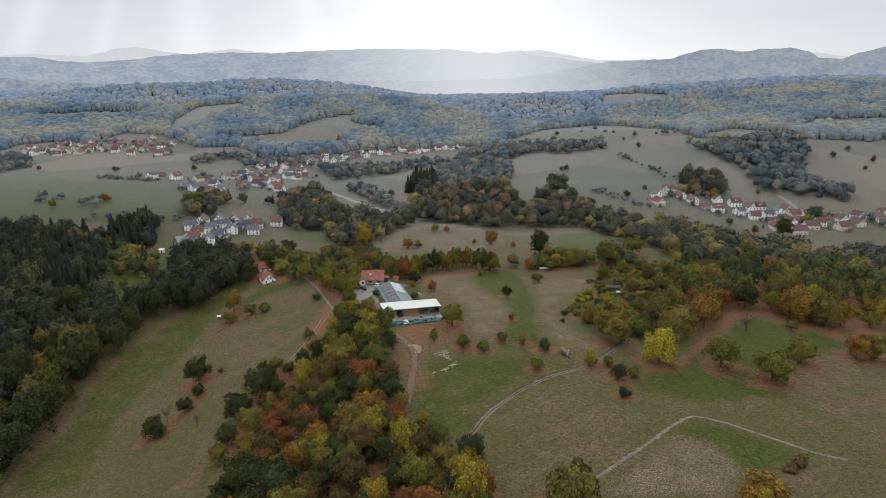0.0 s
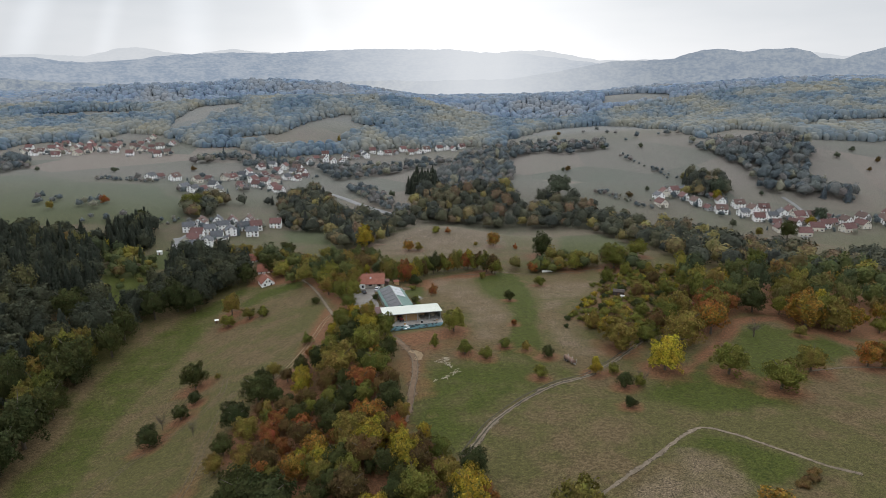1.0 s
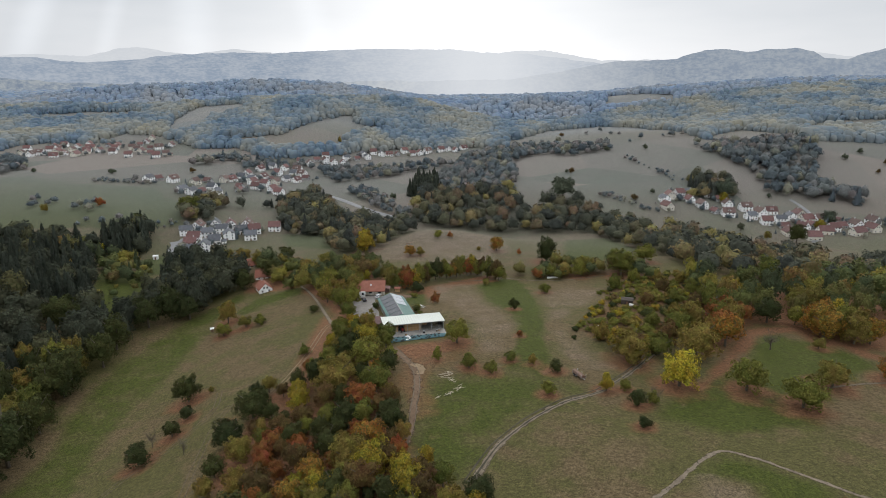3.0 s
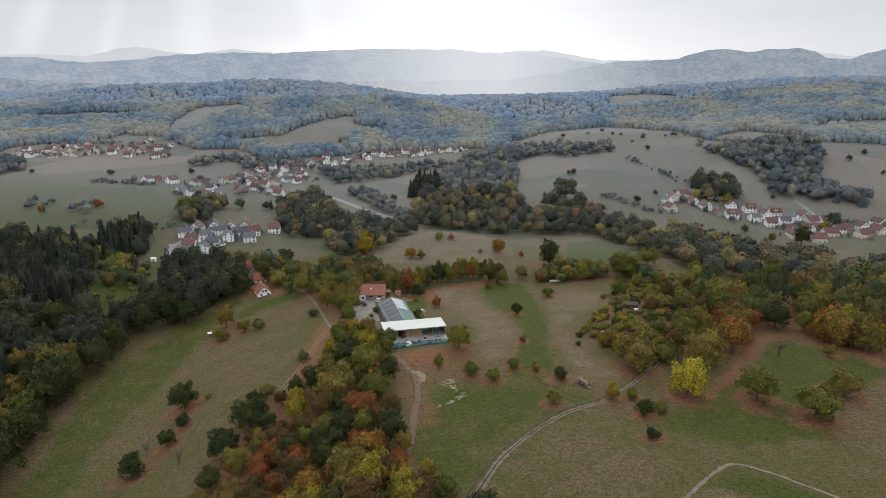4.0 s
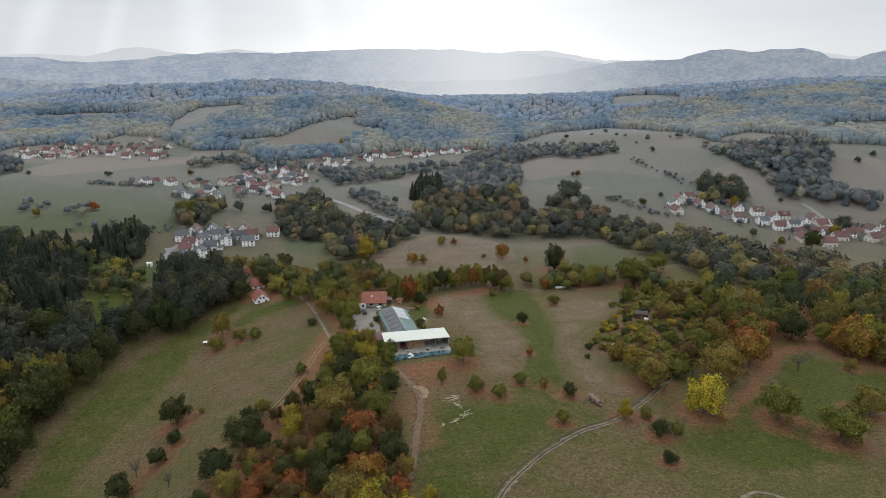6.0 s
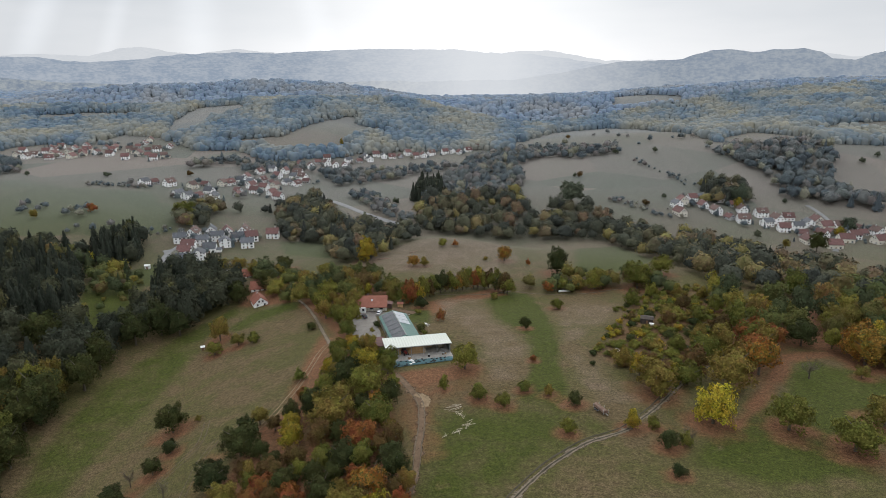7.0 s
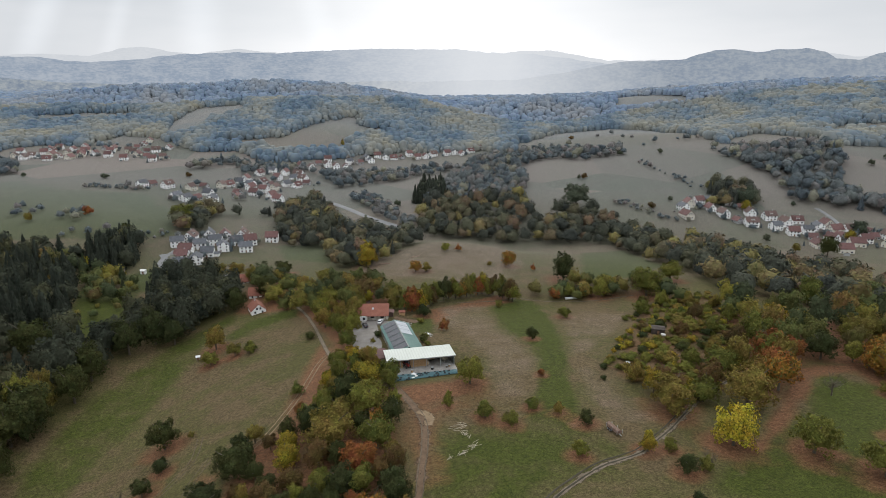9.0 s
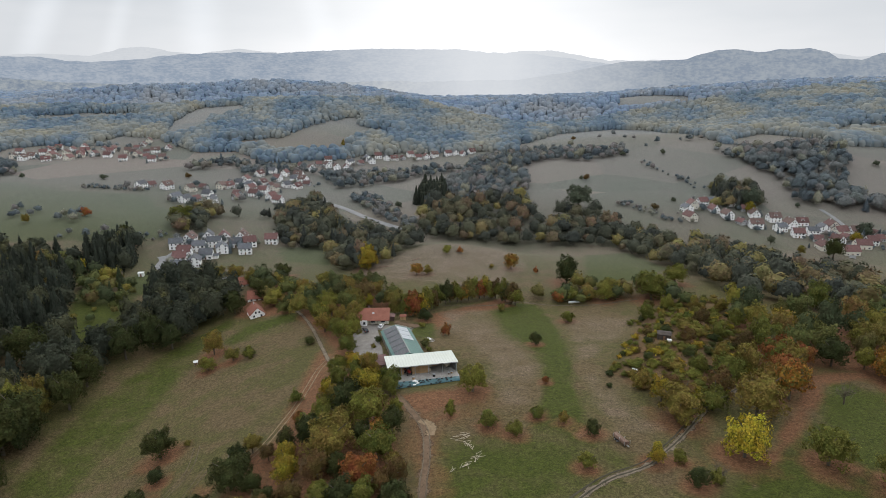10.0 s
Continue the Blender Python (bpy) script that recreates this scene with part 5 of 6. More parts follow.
woodland("woodland", hill_places[~near_hill], (11.5, 2.8), HAZED_WOODLAND, RNG, "brownish autumn woodland along the hill", fir=0.03)
woodland("field_trees", np.array(FIELD_COPSES, float), (8, 2.2), HAZED_WOODLAND, RNG, "single trees and copses in the far fields", spread=1.1)
woodland("oak_group", np.array(OAK_GROUP, float), (12, 3), VALLEY, RNG, "old trees crowding at the hedge", 20, 700, 0.034)
far_places = scatter(FAR_AREA, 6.4, RNG, FAR_FIELDS)
far_places = far_places[far_places[:, 1] < 1150]
verge = np.min([edge_distance(p, far_places[:, 0], far_places[:, 1]) for p in FAR_FIELDS + [FAR_AREA]], axis=0) < 8
DOME = ((0.32, 0.9), (0.49, 0.5), (0.46, 0.0))
woodland("far_woodland", far_places[~verge], (10.0, 1.7), HAZED_FAR_WOODS, RNG, "autumn woodland on the far hills", 5, spread=1.08, rings=DOME)
woodland("wood_edge", far_places[verge], (6.2, 2.4), HAZED_FAR_WOODS, RNG, "lower trees and shrubs along the far woodland", 6, spread=1.1, rings=DOME)
far_places = scatter(FAR_AREA, 9.6, RNG, FAR_FIELDS)
far_places = far_places[(far_places[:, 1] >= 1150) & (far_places[:, 1] < 1700)]
woodland("far_woodland", far_places, (10.5, 2.0), HAZED_DISTANT_WOODS, RNG, "autumn woodland on the distant hills", 5, spread=1.15, rings=DOME)
far_places = scatter(FAR_AREA, 15.0, RNG, FAR_FIELDS)
fx, fy = far_places[:, 0], far_places[:, 1]
far_places = far_places[(fy >= 1700) & (np.sin(fx / 170 + fy / 90) + np.sin(fy / 60 - fx / 310) > -0.5)]
woodland("far_woodland", far_places, (12.0, 2.0), HAZED_DISTANT_WOODS, RNG, "strips of woodland beyond the hills", 5, spread=1.7, rings=DOME)


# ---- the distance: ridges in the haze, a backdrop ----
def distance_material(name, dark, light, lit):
    """Far wooded hills: haze painted as emission, brightest where painted shafts come down."""
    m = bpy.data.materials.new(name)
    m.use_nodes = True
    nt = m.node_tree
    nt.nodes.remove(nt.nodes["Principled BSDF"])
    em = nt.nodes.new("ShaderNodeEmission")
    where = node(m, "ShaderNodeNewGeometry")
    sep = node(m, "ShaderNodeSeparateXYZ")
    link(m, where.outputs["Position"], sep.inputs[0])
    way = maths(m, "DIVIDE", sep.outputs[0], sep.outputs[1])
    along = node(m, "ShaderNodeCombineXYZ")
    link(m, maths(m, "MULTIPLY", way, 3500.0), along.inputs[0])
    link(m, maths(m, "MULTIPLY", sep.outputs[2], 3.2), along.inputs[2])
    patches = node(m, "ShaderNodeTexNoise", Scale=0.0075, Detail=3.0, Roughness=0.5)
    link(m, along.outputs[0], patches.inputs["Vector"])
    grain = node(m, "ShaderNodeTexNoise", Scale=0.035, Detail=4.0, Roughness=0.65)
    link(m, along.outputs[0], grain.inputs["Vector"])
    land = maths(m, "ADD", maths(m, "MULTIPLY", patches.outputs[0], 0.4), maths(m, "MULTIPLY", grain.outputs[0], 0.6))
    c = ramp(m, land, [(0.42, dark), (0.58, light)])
    # light shaft painted in by direction, fading to both sides
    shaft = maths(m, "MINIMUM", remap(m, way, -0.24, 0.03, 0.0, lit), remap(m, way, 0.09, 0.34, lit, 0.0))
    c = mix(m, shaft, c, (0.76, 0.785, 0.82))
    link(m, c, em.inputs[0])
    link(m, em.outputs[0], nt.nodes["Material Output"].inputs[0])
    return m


def ridge(name, profile, dist, depth, foot, mat, label):
    """A long wooded ridge: its crest at dist, its near slope falling away towards us."""
    az = np.linspace(-50, 50, 700)
    rng = np.random.default_rng(int(dist))
    top = np.interp(az, [p[0] for p in profile], [p[1] for p in profile])
    top = top + np.convolve(rng.normal(size=len(az)), np.ones(5) / 5, "same") * dist * 0.0009
    rows, steps = [], 10
    for i in range(steps + 1):
        u = i / steps
        wave = np.convolve(rng.normal(size=len(az) + 40), np.hanning(41) / 20, "same")[20:-20]
        r = dist - depth * (1 - u) + wave * depth * 0.03
        z = foot + (top - foot) * (u ** 1.3) + wave * 3 * u * (1 - u) * 4
        rows.append(np.c_[r * np.sin(np.radians(az)), r * np.cos(np.radians(az)), z])
    r = dist + 120
    rows.append(np.c_[r * np.sin(np.radians(az)), r * np.cos(np.radians(az)), np.full(len(az), foot - 40.0)])
    n = len(az)
    faces = [(a * n + i, a * n + i + 1, (a + 1) * n + i + 1, (a + 1) * n + i) for a in range(steps + 1) for i in range(n - 1)]
    tagged(mesh_object(name, np.concatenate(rows), faces, mat, smooth=True), label, "backdrop", kind="structure")


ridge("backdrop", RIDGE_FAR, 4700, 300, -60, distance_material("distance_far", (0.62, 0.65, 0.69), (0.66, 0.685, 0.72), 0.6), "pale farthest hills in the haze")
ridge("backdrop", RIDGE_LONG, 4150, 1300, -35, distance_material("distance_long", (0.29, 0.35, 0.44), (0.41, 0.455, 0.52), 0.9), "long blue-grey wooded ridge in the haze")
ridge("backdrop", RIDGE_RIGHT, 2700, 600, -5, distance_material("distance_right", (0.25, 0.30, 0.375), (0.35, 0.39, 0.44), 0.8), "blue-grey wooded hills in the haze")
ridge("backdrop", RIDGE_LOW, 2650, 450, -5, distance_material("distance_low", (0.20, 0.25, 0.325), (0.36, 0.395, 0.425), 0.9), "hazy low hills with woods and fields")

# ---- buildings ----
WHITE_METAL = mottled("pale_roof_sheet", (0.46, 0.48, 0.43), (0.49, 0.51, 0.46), 0.1, 0.6, fine=25.0, relief=0.05)
GREEN_METAL = mottled("green_roof_sheet", (0.05, 0.115, 0.10), (0.075, 0.15, 0.13), 0.25, 0.5, fine=1.5, relief=0.05)
STEEL = mottled("galvanised_steel", (0.33, 0.34, 0.34), (0.45, 0.46, 0.46), 0.6, 0.5, 0.6, relief=0.05)
CLADDING = mottled("grey_green_cladding", (0.16, 0.18, 0.165), (0.22, 0.24, 0.22), 0.4, 0.6, relief=0.1)
CONCRETE = mottled("concrete", (0.21, 0.195, 0.175), (0.30, 0.28, 0.255), 0.35, fine=2.0)
TIMBER = mottled("raw_timber", (0.36, 0.22, 0.11), (0.48, 0.32, 0.175), 0.8)
TILE_BRIGHT = tiled("bright_red_tiles", (0.19, 0.072, 0.048), (0.25, 0.10, 0.068))
DARK_WOOD = mottled("dark_wood_and_shade", (0.040, 0.032, 0.026), (0.075, 0.06, 0.05), 0.9)
OLD_WOOD = mottled("weathered_wood", (0.16, 0.13, 0.10), (0.26, 0.22, 0.18), 0.7)
POLE_WOOD = mottled("peeled_poles", (0.36, 0.31, 0.23), (0.50, 0.44, 0.34), 1.5)
LOG_BARK = mottled("log_bark", (0.16, 0.10, 0.075), (0.26, 0.18, 0.14), 1.0)
PANEL = mottled("solar_cells", (0.055, 0.055, 0.06), (0.085, 0.085, 0.09), 0.8, 0.25, relief=0.02)
# sky reflection on the barn's second panel slope, painted as a pale base
PANEL_PALE = mottled("sky_pale_glass", (0.30, 0.32, 0.34), (0.42, 0.44, 0.46), 0.8, 0.3, relief=0.02)
TARP = mottled("blue_green_sheet", (0.045, 0.10, 0.11), (0.075, 0.145, 0.155), 0.9, 0.45, relief=0.5)
RUBBER = mottled("tyre_rubber", (0.015, 0.015, 0.015), (0.03, 0.03, 0.03), 3.0)
PLASTIC_WHITE = mottled("white_plastic", (0.62, 0.62, 0.60), (0.74, 0.74, 0.72), 1.2, 0.4, relief=0.05)
PAINT_RED = mottled("red_paint", (0.22, 0.03, 0.025), (0.3, 0.045, 0.035), 1.0, 0.35, relief=0.02)
PAINT_BLACK = mottled("black_paint", (0.02, 0.02, 0.024), (0.035, 0.035, 0.04), 1.0, 0.2, relief=0.0)
PAINT_WHITE = mottled("white_paint", (0.6, 0.6, 0.6), (0.7, 0.7, 0.7), 1.0, 0.25, relief=0.0)
PAINT_SILVER = mottled("silver_paint", (0.35, 0.36, 0.38), (0.45, 0.46, 0.48), 1.0, 0.3, 0.3, relief=0.0)


def part(name, bm, mat, parent=None, label=""):
    me = bpy.data.meshes.new(name)
    bm.to_mesh(me)
    bm.free()
    me.materials.append(mat)
    ob = new(name, me)
    ob.parent = parent
    return tagged(ob, label) if label else ob


def add_box(bm, size, at, turn=(0, 0, 0), bevel=0.0):
    """A box of that size, its centre at the place."""
    m = Matrix.LocRotScale(at, Euler([radians(a) for a in turn]), size)
    r = bmesh.ops.create_cube(bm, size=1.0, matrix=m)
    if bevel:
        e = list({e for v in r["verts"] for e in v.link_edges})
        bmesh.ops.bevel(bm, geom=e, offset=bevel, segments=1, affect="EDGES")
    return bm


def box(size, at, turn=(0, 0, 0), bevel=0.0):
    return add_box(bmesh.new(), size, at, turn, bevel)


def rod(p, q, r, sides=8, r2=None):
    v, f = stick(p, q, r, r if r2 is None else r2, sides)
    bm = bmesh.new()
    vs = [bm.verts.new(a) for a in v]
    for a in f:
        bm.faces.new([vs[i] for i in a])
    bm.faces.new([vs[i] for i in reversed(range(sides))])
    return bm


def prism(outline, x0, x1):
    """An outline in y and z, drawn out along x."""
    bm = bmesh.new()
    a = [bm.verts.new((x0, y, z)) for y, z in outline]
    b = [bm.verts.new((x1, y, z)) for y, z in outline]
    bm.faces.new(a[::-1])
    bm.faces.new(b)
    for i in range(len(a)):
        j = (i + 1) % len(a)
        bm.faces.new((a[i], a[j], b[j], b[i]))
    bmesh.ops.recalc_face_normals(bm, faces=bm.faces)
    return bm


def gable_roof(length, width, eave, rise, over=0.5, thick=0.22, side=0.4):
    h = width / 2 + over
    drop = rise * over / (width / 2)
    return prism([(-h, eave - drop), (0, eave + rise), (h, eave - drop), (h, eave - drop + thick), (0, eave + rise + thick * 1.2), (-h, eave - drop + thick)], -length / 2 - side, length / 2 + side)


def window_mesh(w, h):
    """A pane in a proud frame."""
    bm = bmesh.new()
    outer = [bm.verts.new(p) for p in ((-w / 2 - 0.1, -0.07, -h / 2 - 0.1), (w / 2 + 0.1, -0.07, -h / 2 - 0.1), (w / 2 + 0.1, -0.07, h / 2 + 0.1), (-w / 2 - 0.1, -0.07, h / 2 + 0.1))]
    outer2 = [bm.verts.new((v.co.x, 0.07, v.co.z)) for v in outer]
    for ring, s in ((outer, -1), (outer2, 1)):
        inner = [bm.verts.new((x, s * 0.03, z)) for x, z in ((-w / 2, -h / 2), (w / 2, -h / 2), (w / 2, h / 2), (-w / 2, h / 2))]
        bm.faces.new(inner)
        for i in range(4):
            f = bm.faces.new((ring[i], ring[(i + 1) % 4], inner[(i + 1) % 4], inner[i]))
            f.material_index = 1
    me = bpy.data.meshes.new("window")
    for i in range(4):
        f = bm.faces.new((outer[i], outer[(i + 1) % 4], outer2[(i + 1) % 4], outer2[i]))
        f.material_index = 1
    bmesh.ops.recalc_face_normals(bm, faces=bm.faces)
    bm.to_mesh(me)
    bm.free()
    me.materials.append(GLASS)
    me.materials.append(FRAME)
    return me


WINDOW, WIDE_WINDOW = window_mesh(1.1, 1.3), window_mesh(1.8, 1.4)


def house(length, width, eave, rise, wall_mat, roof_mat, label, storeys=2, dormer=False, wing=False):
    """A gabled house, its ridge along x, standing on z=0."""
    root = new("house")
    w2 = width / 2
    part("wall", prism([(-w2, -2.0), (w2, -2.0), (w2, eave), (0, eave + rise), (-w2, eave)], -length / 2, length / 2), wall_mat, root)
    roof = part("roof", gable_roof(length, width, eave + 0.02, rise), roof_mat, root)
    cx = length * 0.22
    part("chimney", box((0.7, 0.7, 1.6), (cx, 0.4, eave + rise + 0.3), bevel=0.05), RENDER_GREY, roof)

    def pane(x, y, z, rz, me=WINDOW):
        o = new("window", me)
        o.parent = root
        o.matrix_basis = pose(x, y, z, 0, 0, rz)

    levels = [1.5] if storeys == 1 else [1.5, 4.2]
    for z in levels:
        if z + 0.8 > eave:
            continue
        for s in (-1, 1):
            for u in (-0.3, 0.0, 0.3):
                if not (z == 1.5 and u == 0 and s < 0):
                    pane(u * length, s * (w2 + 0.02), z, 0, WIDE_WINDOW if u == 0.3 else WINDOW)
    for z in levels + [eave + rise * 0.3]:
        for s in (-1, 1):
            for u in ((-0.25, 0.25) if z < eave + 1 else (-0.12, 0.12)):
                pane(s * (length / 2 + 0.02), u * width, z, 90)
    part("door", box((1.1, 0.1, 2.1), (0, -w2 - 0.03, 1.05), bevel=0.03), DOOR, root)
    if dormer:
        d = part("dormer", prism([(-w2 * 0.75, eave), (-w2 * 0.75, eave + rise * 0.62), (0.2, eave + rise * 0.9), (0.2, eave)], -1.6, 1.6), wall_mat, root)
        part("dormer_roof", prism([(-w2 * 0.85, eave + rise * 0.60), (0.3, eave + rise * 0.93), (0.3, eave + rise * 0.98), (-w2 * 0.85, eave + rise * 0.68)], -1.9, 1.9), roof_mat, d)
        pane(0, -w2 * 0.75 - 0.02, eave + rise * 0.32, 0, WIDE_WINDOW)
    if wing:
        part("annexe", box((length * 0.4, width * 0.7, eave * 0.55 + 2), (length * 0.7, 0.3, eave * 0.275 - 1)), wall_mat, root)
        part("annexe_roof", prism([(-width * 0.4, eave * 0.55), (width * 0.45, eave * 0.55), (width * 0.45, eave * 0.6), (0.3, eave * 0.85), (-width * 0.4, eave * 0.6)], length * 0.51, length * 0.93), roof_mat, root)
    return tagged(root, label, "house")


HOUSE_KINDS = []
for i, (l, w, e, r, wm, rm, lab, st, do, wi) in enumerate((
    (11, 9, 5.4, 4.2, RENDER_WHITE, TILE_RED, "white rendered house with a red tiled gable roof", 2, False, False),
    (12.5, 9, 3.6, 4.6, RENDER_WHITE, TILE_RED, "low white house with a steep red roof and dormer", 1, True, False),
    (10, 8.5, 5.6, 3.6, RENDER_CREAM, TILE_BROWN, "cream rendered house with a brown tiled roof", 2, False, True),
    (13, 9.5, 5.5, 4.4, RENDER_WHITE, TILE_BROWN, "long white house with a brown tiled roof", 2, True, False),
    (10.5, 9, 4.2, 4.2, RENDER_WHITE, TILE_GREY, "white house with a dark grey tiled roof", 1, False, True),
    (9, 8, 3.2, 3.4, RENDER_GREY, TILE_RED, "small grey house with a red tiled roof", 1, False, False),
    (14, 10, 4.6, 4.6, RENDER_CREAM, TILE_RED, "long cream house with a broad red roof", 1, False, False),
    (11, 9.5, 5.6, 3.2, RENDER_WHITE, TILE_GREY, "white house with a flat grey tiled roof", 2, False, False),
    (12, 9, 2.6, 4.0, RENDER_WHITE, TILE_BRIGHT, "low white house with a bright red tiled roof", 1, False, False))):
    HOUSE_KINDS.append([(l, w, e, r, wm, rm, lab, st, do, wi), None])


def put_house(k, x, y, yaw, group, sink=0.0):
    """The first of a kind is built, the others are its copies."""
    m = pose(x, y, ground_z(x, y) - sink, 0, 0, yaw)
    args, first = HOUSE_KINDS[k]
    if first is None:
        ob = house(*args)
        ob.matrix_basis = m @ Matrix.Scale(0.82, 4)
        HOUSE_KINDS[k][1] = ob
    else:
        ob = copy_thing(first, m)
    ob["group"] = group
    return ob


def village(places, kinds, axis, group, seed):
    rng = np.random.default_rng(seed)
    for x, y in places:
        put_house(kinds[rng.integers(len(kinds))], x, y, axis + (0, 90)[rng.integers(2)] + rng.uniform(-14, 14), group, 0.2)


village(HAMLET, [4, 7, 3, 7, 0, 3, 4, 0], 12, "houses of the hamlet", 3)
village(MID_VILLAGE, [0, 1, 2, 3, 4, 7, 0, 5], -20, "houses of the valley village", 4)
village(FAR_LEFT_VILLAGE, [0, 1, 6, 3, 2, 5, 0], 10, "houses of the village on the slope", 5)
village(STREET_VILLAGE, [0, 0, 3, 7, 1, 5], 25, "houses along the village street", 6)
village(RIGHT_VILLAGE, [0, 1, 1, 3, 6, 5, 3, 7], 5, "houses of the village below the wood", 7)
village(FAR_SPECKS, [0, 7, 3], 0, "distant houses", 8)


def place(ob, x, y, z, yaw=0.0):
    ob.matrix_basis = pose(x, y, z, 0, 0, yaw)
    return ob


# ---- the farm ----
def machinery_shed():
    """An open-fronted shed: local x along the front, y to the back, z=0 the floor."""
    root = new("machinery_shed")
    L, D = 24.5, 10.3
    part("floor_slab", box((L + 0.6, D + 4.2, 1.2), (L / 2, D / 2 - 1.9, -0.6), bevel=0.05), CONCRETE, root, "grey concrete floor and apron")
    bm = bmesh.new()
    n = 98
    front, back = [], []
    for i in range(n + 1):
        x = -0.5 + (L + 1.0) * i / n
        rib = 0.06 if i % 4 in (0,) else 0.0
        front.append(bm.verts.new((x, -0.6, 3.98 + rib)))
        back.append(bm.verts.new((x, D + 0.4, 3.08 + rib)))
    for i in range(n):
        bm.faces.new((front[i], front[i + 1], back[i + 1], back[i]))
    r = bmesh.ops.extrude_face_region(bm, geom=list(bm.faces))
    bmesh.ops.translate(bm, vec=(0, 0, -0.14), verts=[v for v in r["geom"] if isinstance(v, bmesh.types.BMVert)])
    bmesh.ops.recalc_face_normals(bm, faces=bm.faces)
    part("roof", bm, WHITE_METAL, root, "pale ribbed sheet-metal roof")
    part("fascia", box((L + 1.0, 0.08, 0.34), (L / 2, -0.64, 3.82)), STEEL, root)
    # dark colour here paints in the shade at the back of the shed
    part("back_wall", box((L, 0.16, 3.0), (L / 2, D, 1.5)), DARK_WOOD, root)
    for x in (0.0, L):
        part("side_wall", prism([(0.0, 0.0), (D, 0.0), (D, 2.95), (0.0, 3.8)], x - 0.08, x + 0.08), CLADDING, root, "grey-green sheet cladding")
    for x in (0.15, 4.6, 9.4, 14.2, 19.3, L - 0.15):
        part("post", box((0.22, 0.22, 3.75), (x, 0, 1.87), bevel=0.02), STEEL, root)
    for y in (0.0, D / 2):
        part("beam", box((L, 0.16, 0.3), (L / 2, y, 3.62 - 0.085 * y)), STEEL, root)
    return place(tagged(root, "open-fronted machinery shed with a pale metal roof", "shed"), -25.3, 243.4, 1.55, 12.5)


SHED = machinery_shed()


def in_shed(x, y, z=0.0, yaw=0.0):
    return SHED.matrix_basis @ pose(x, y, z, 0, 0, yaw)


def crate():
    root = new("crate")
    for x in (-0.55, 0.55):
        for y in (-0.55, 0.55):
            part("corner_post", box((0.09, 0.09, 1.0), (x, y, 0.5)), TIMBER, root)
    for z in (0.16, 0.38, 0.6, 0.82):
        for s in (-1, 1):
            part("slat", box((1.2, 0.03, 0.16), (0, s * 0.61, z)), TIMBER, root)
            part("slat", box((0.03, 1.2, 0.16), (s * 0.61, 0, z)), TIMBER, root)
    part("bottom", box((1.16, 1.16, 0.05), (0, 0, 0.08)), TIMBER, root)
    return tagged(root, "slatted raw wooden crate stacked in the shed", "crate", "crates in the shed")


first_crate = crate()
crate_places = [(x, 1.5 + 0.1 * (i % 2), z) for i, x in enumerate((8.9, 10.2, 11.5, 12.75, 14.0)) for z in (0.0, 1.02, 2.04)] + [(x, 6.6, z) for x in (2.2, 3.5, 4.8, 6.1, 7.4) for z in (0.0, 1.02, 2.04)] + [(4.9, 1.7, 0.0), (4.9, 1.7, 1.02), (16.4, 6.0, 0.0), (17.7, 6.1, 0.0), (8.6, 5.6, 0.0), (8.6, 5.6, 1.02)]
first_crate.matrix_basis = in_shed(*crate_places[0])
for c in crate_places[1:]:
    copy_thing(first_crate, in_shed(c[0], c[1], c[2], RNG.uniform(-3, 3)))


def wheel(parent, at, r, w, name="wheel"):
    x, y, z = at
    o = new(name)
    o.parent = parent
    part("tyre", rod((x, y - w / 2, z), (x, y + w / 2, z), r, 16), RUBBER, o)
    part("rim", rod((x, y - w / 2 - 0.02, z), (x, y + w / 2 + 0.02, z), r * 0.55, 12), PAINT_SILVER, o)
    return o


def tractor():
    root = new("tractor")
    part("hood", box((1.9, 0.8, 0.75), (1.0, 0, 1.15), bevel=0.1), PAINT_RED, root, "red hood")
    part("chassis", box((3.0, 0.5, 0.4), (0.5, 0, 0.7), bevel=0.05), PAINT_BLACK, root)
    part("cab", box((1.3, 1.4, 1.25), (-0.5, 0, 1.85), bevel=0.12), GLASS, root, "dark glazed cab")
    part("cab_roof", box((1.5, 1.6, 0.16), (-0.5, 0, 2.55), bevel=0.06), PAINT_RED, root)
    for s in (-1, 1):
        part("mudguard", box((1.3, 0.42, 0.12), (-0.7, s * 0.85, 1.5), bevel=0.05), PAINT_RED, root)
        wheel(root, (-0.75, s * 0.85, 0.78), 0.78, 0.42, "rear_wheel")
        wheel(root, (1.5, s * 0.75, 0.5), 0.5, 0.3, "front_wheel")
    part("exhaust", rod((1.2, 0.3, 1.5), (1.2, 0.3, 2.4), 0.05), STEEL, root)
    return tagged(root, "red farm tractor parked in the open shed", "tractor")


tractor().matrix_basis = in_shed(7.0, 1.8, 0, -75)
t2 = new("farm_trailer")
part("bed", box((4.2, 2.0, 0.2), (0, 0, 0.9), bevel=0.03), OLD_WOOD, t2)
for s in (-1, 1):
    part("side_board", box((4.2, 0.06, 0.5), (0, s * 1.0, 1.22)), OLD_WOOD, t2)
    wheel(t2, (-0.9, s * 0.9, 0.42), 0.42, 0.25)
    wheel(t2, (0.9, s * 0.9, 0.42), 0.42, 0.25)
part("drawbar", rod((2.1, 0, 0.7), (3.4, 0, 0.5), 0.06), STEEL, t2)
tagged(t2, "weathered wooden farm trailer under the shed roof", "trailer").matrix_basis = in_shed(2.4, 5.2, 0, 85)
rack = new("feed_rack")
for i in range(7):
    part("bar", rod((i * 0.6, 0, 0), (i * 0.6, 0, 1.2), 0.03, 6), STEEL, rack)
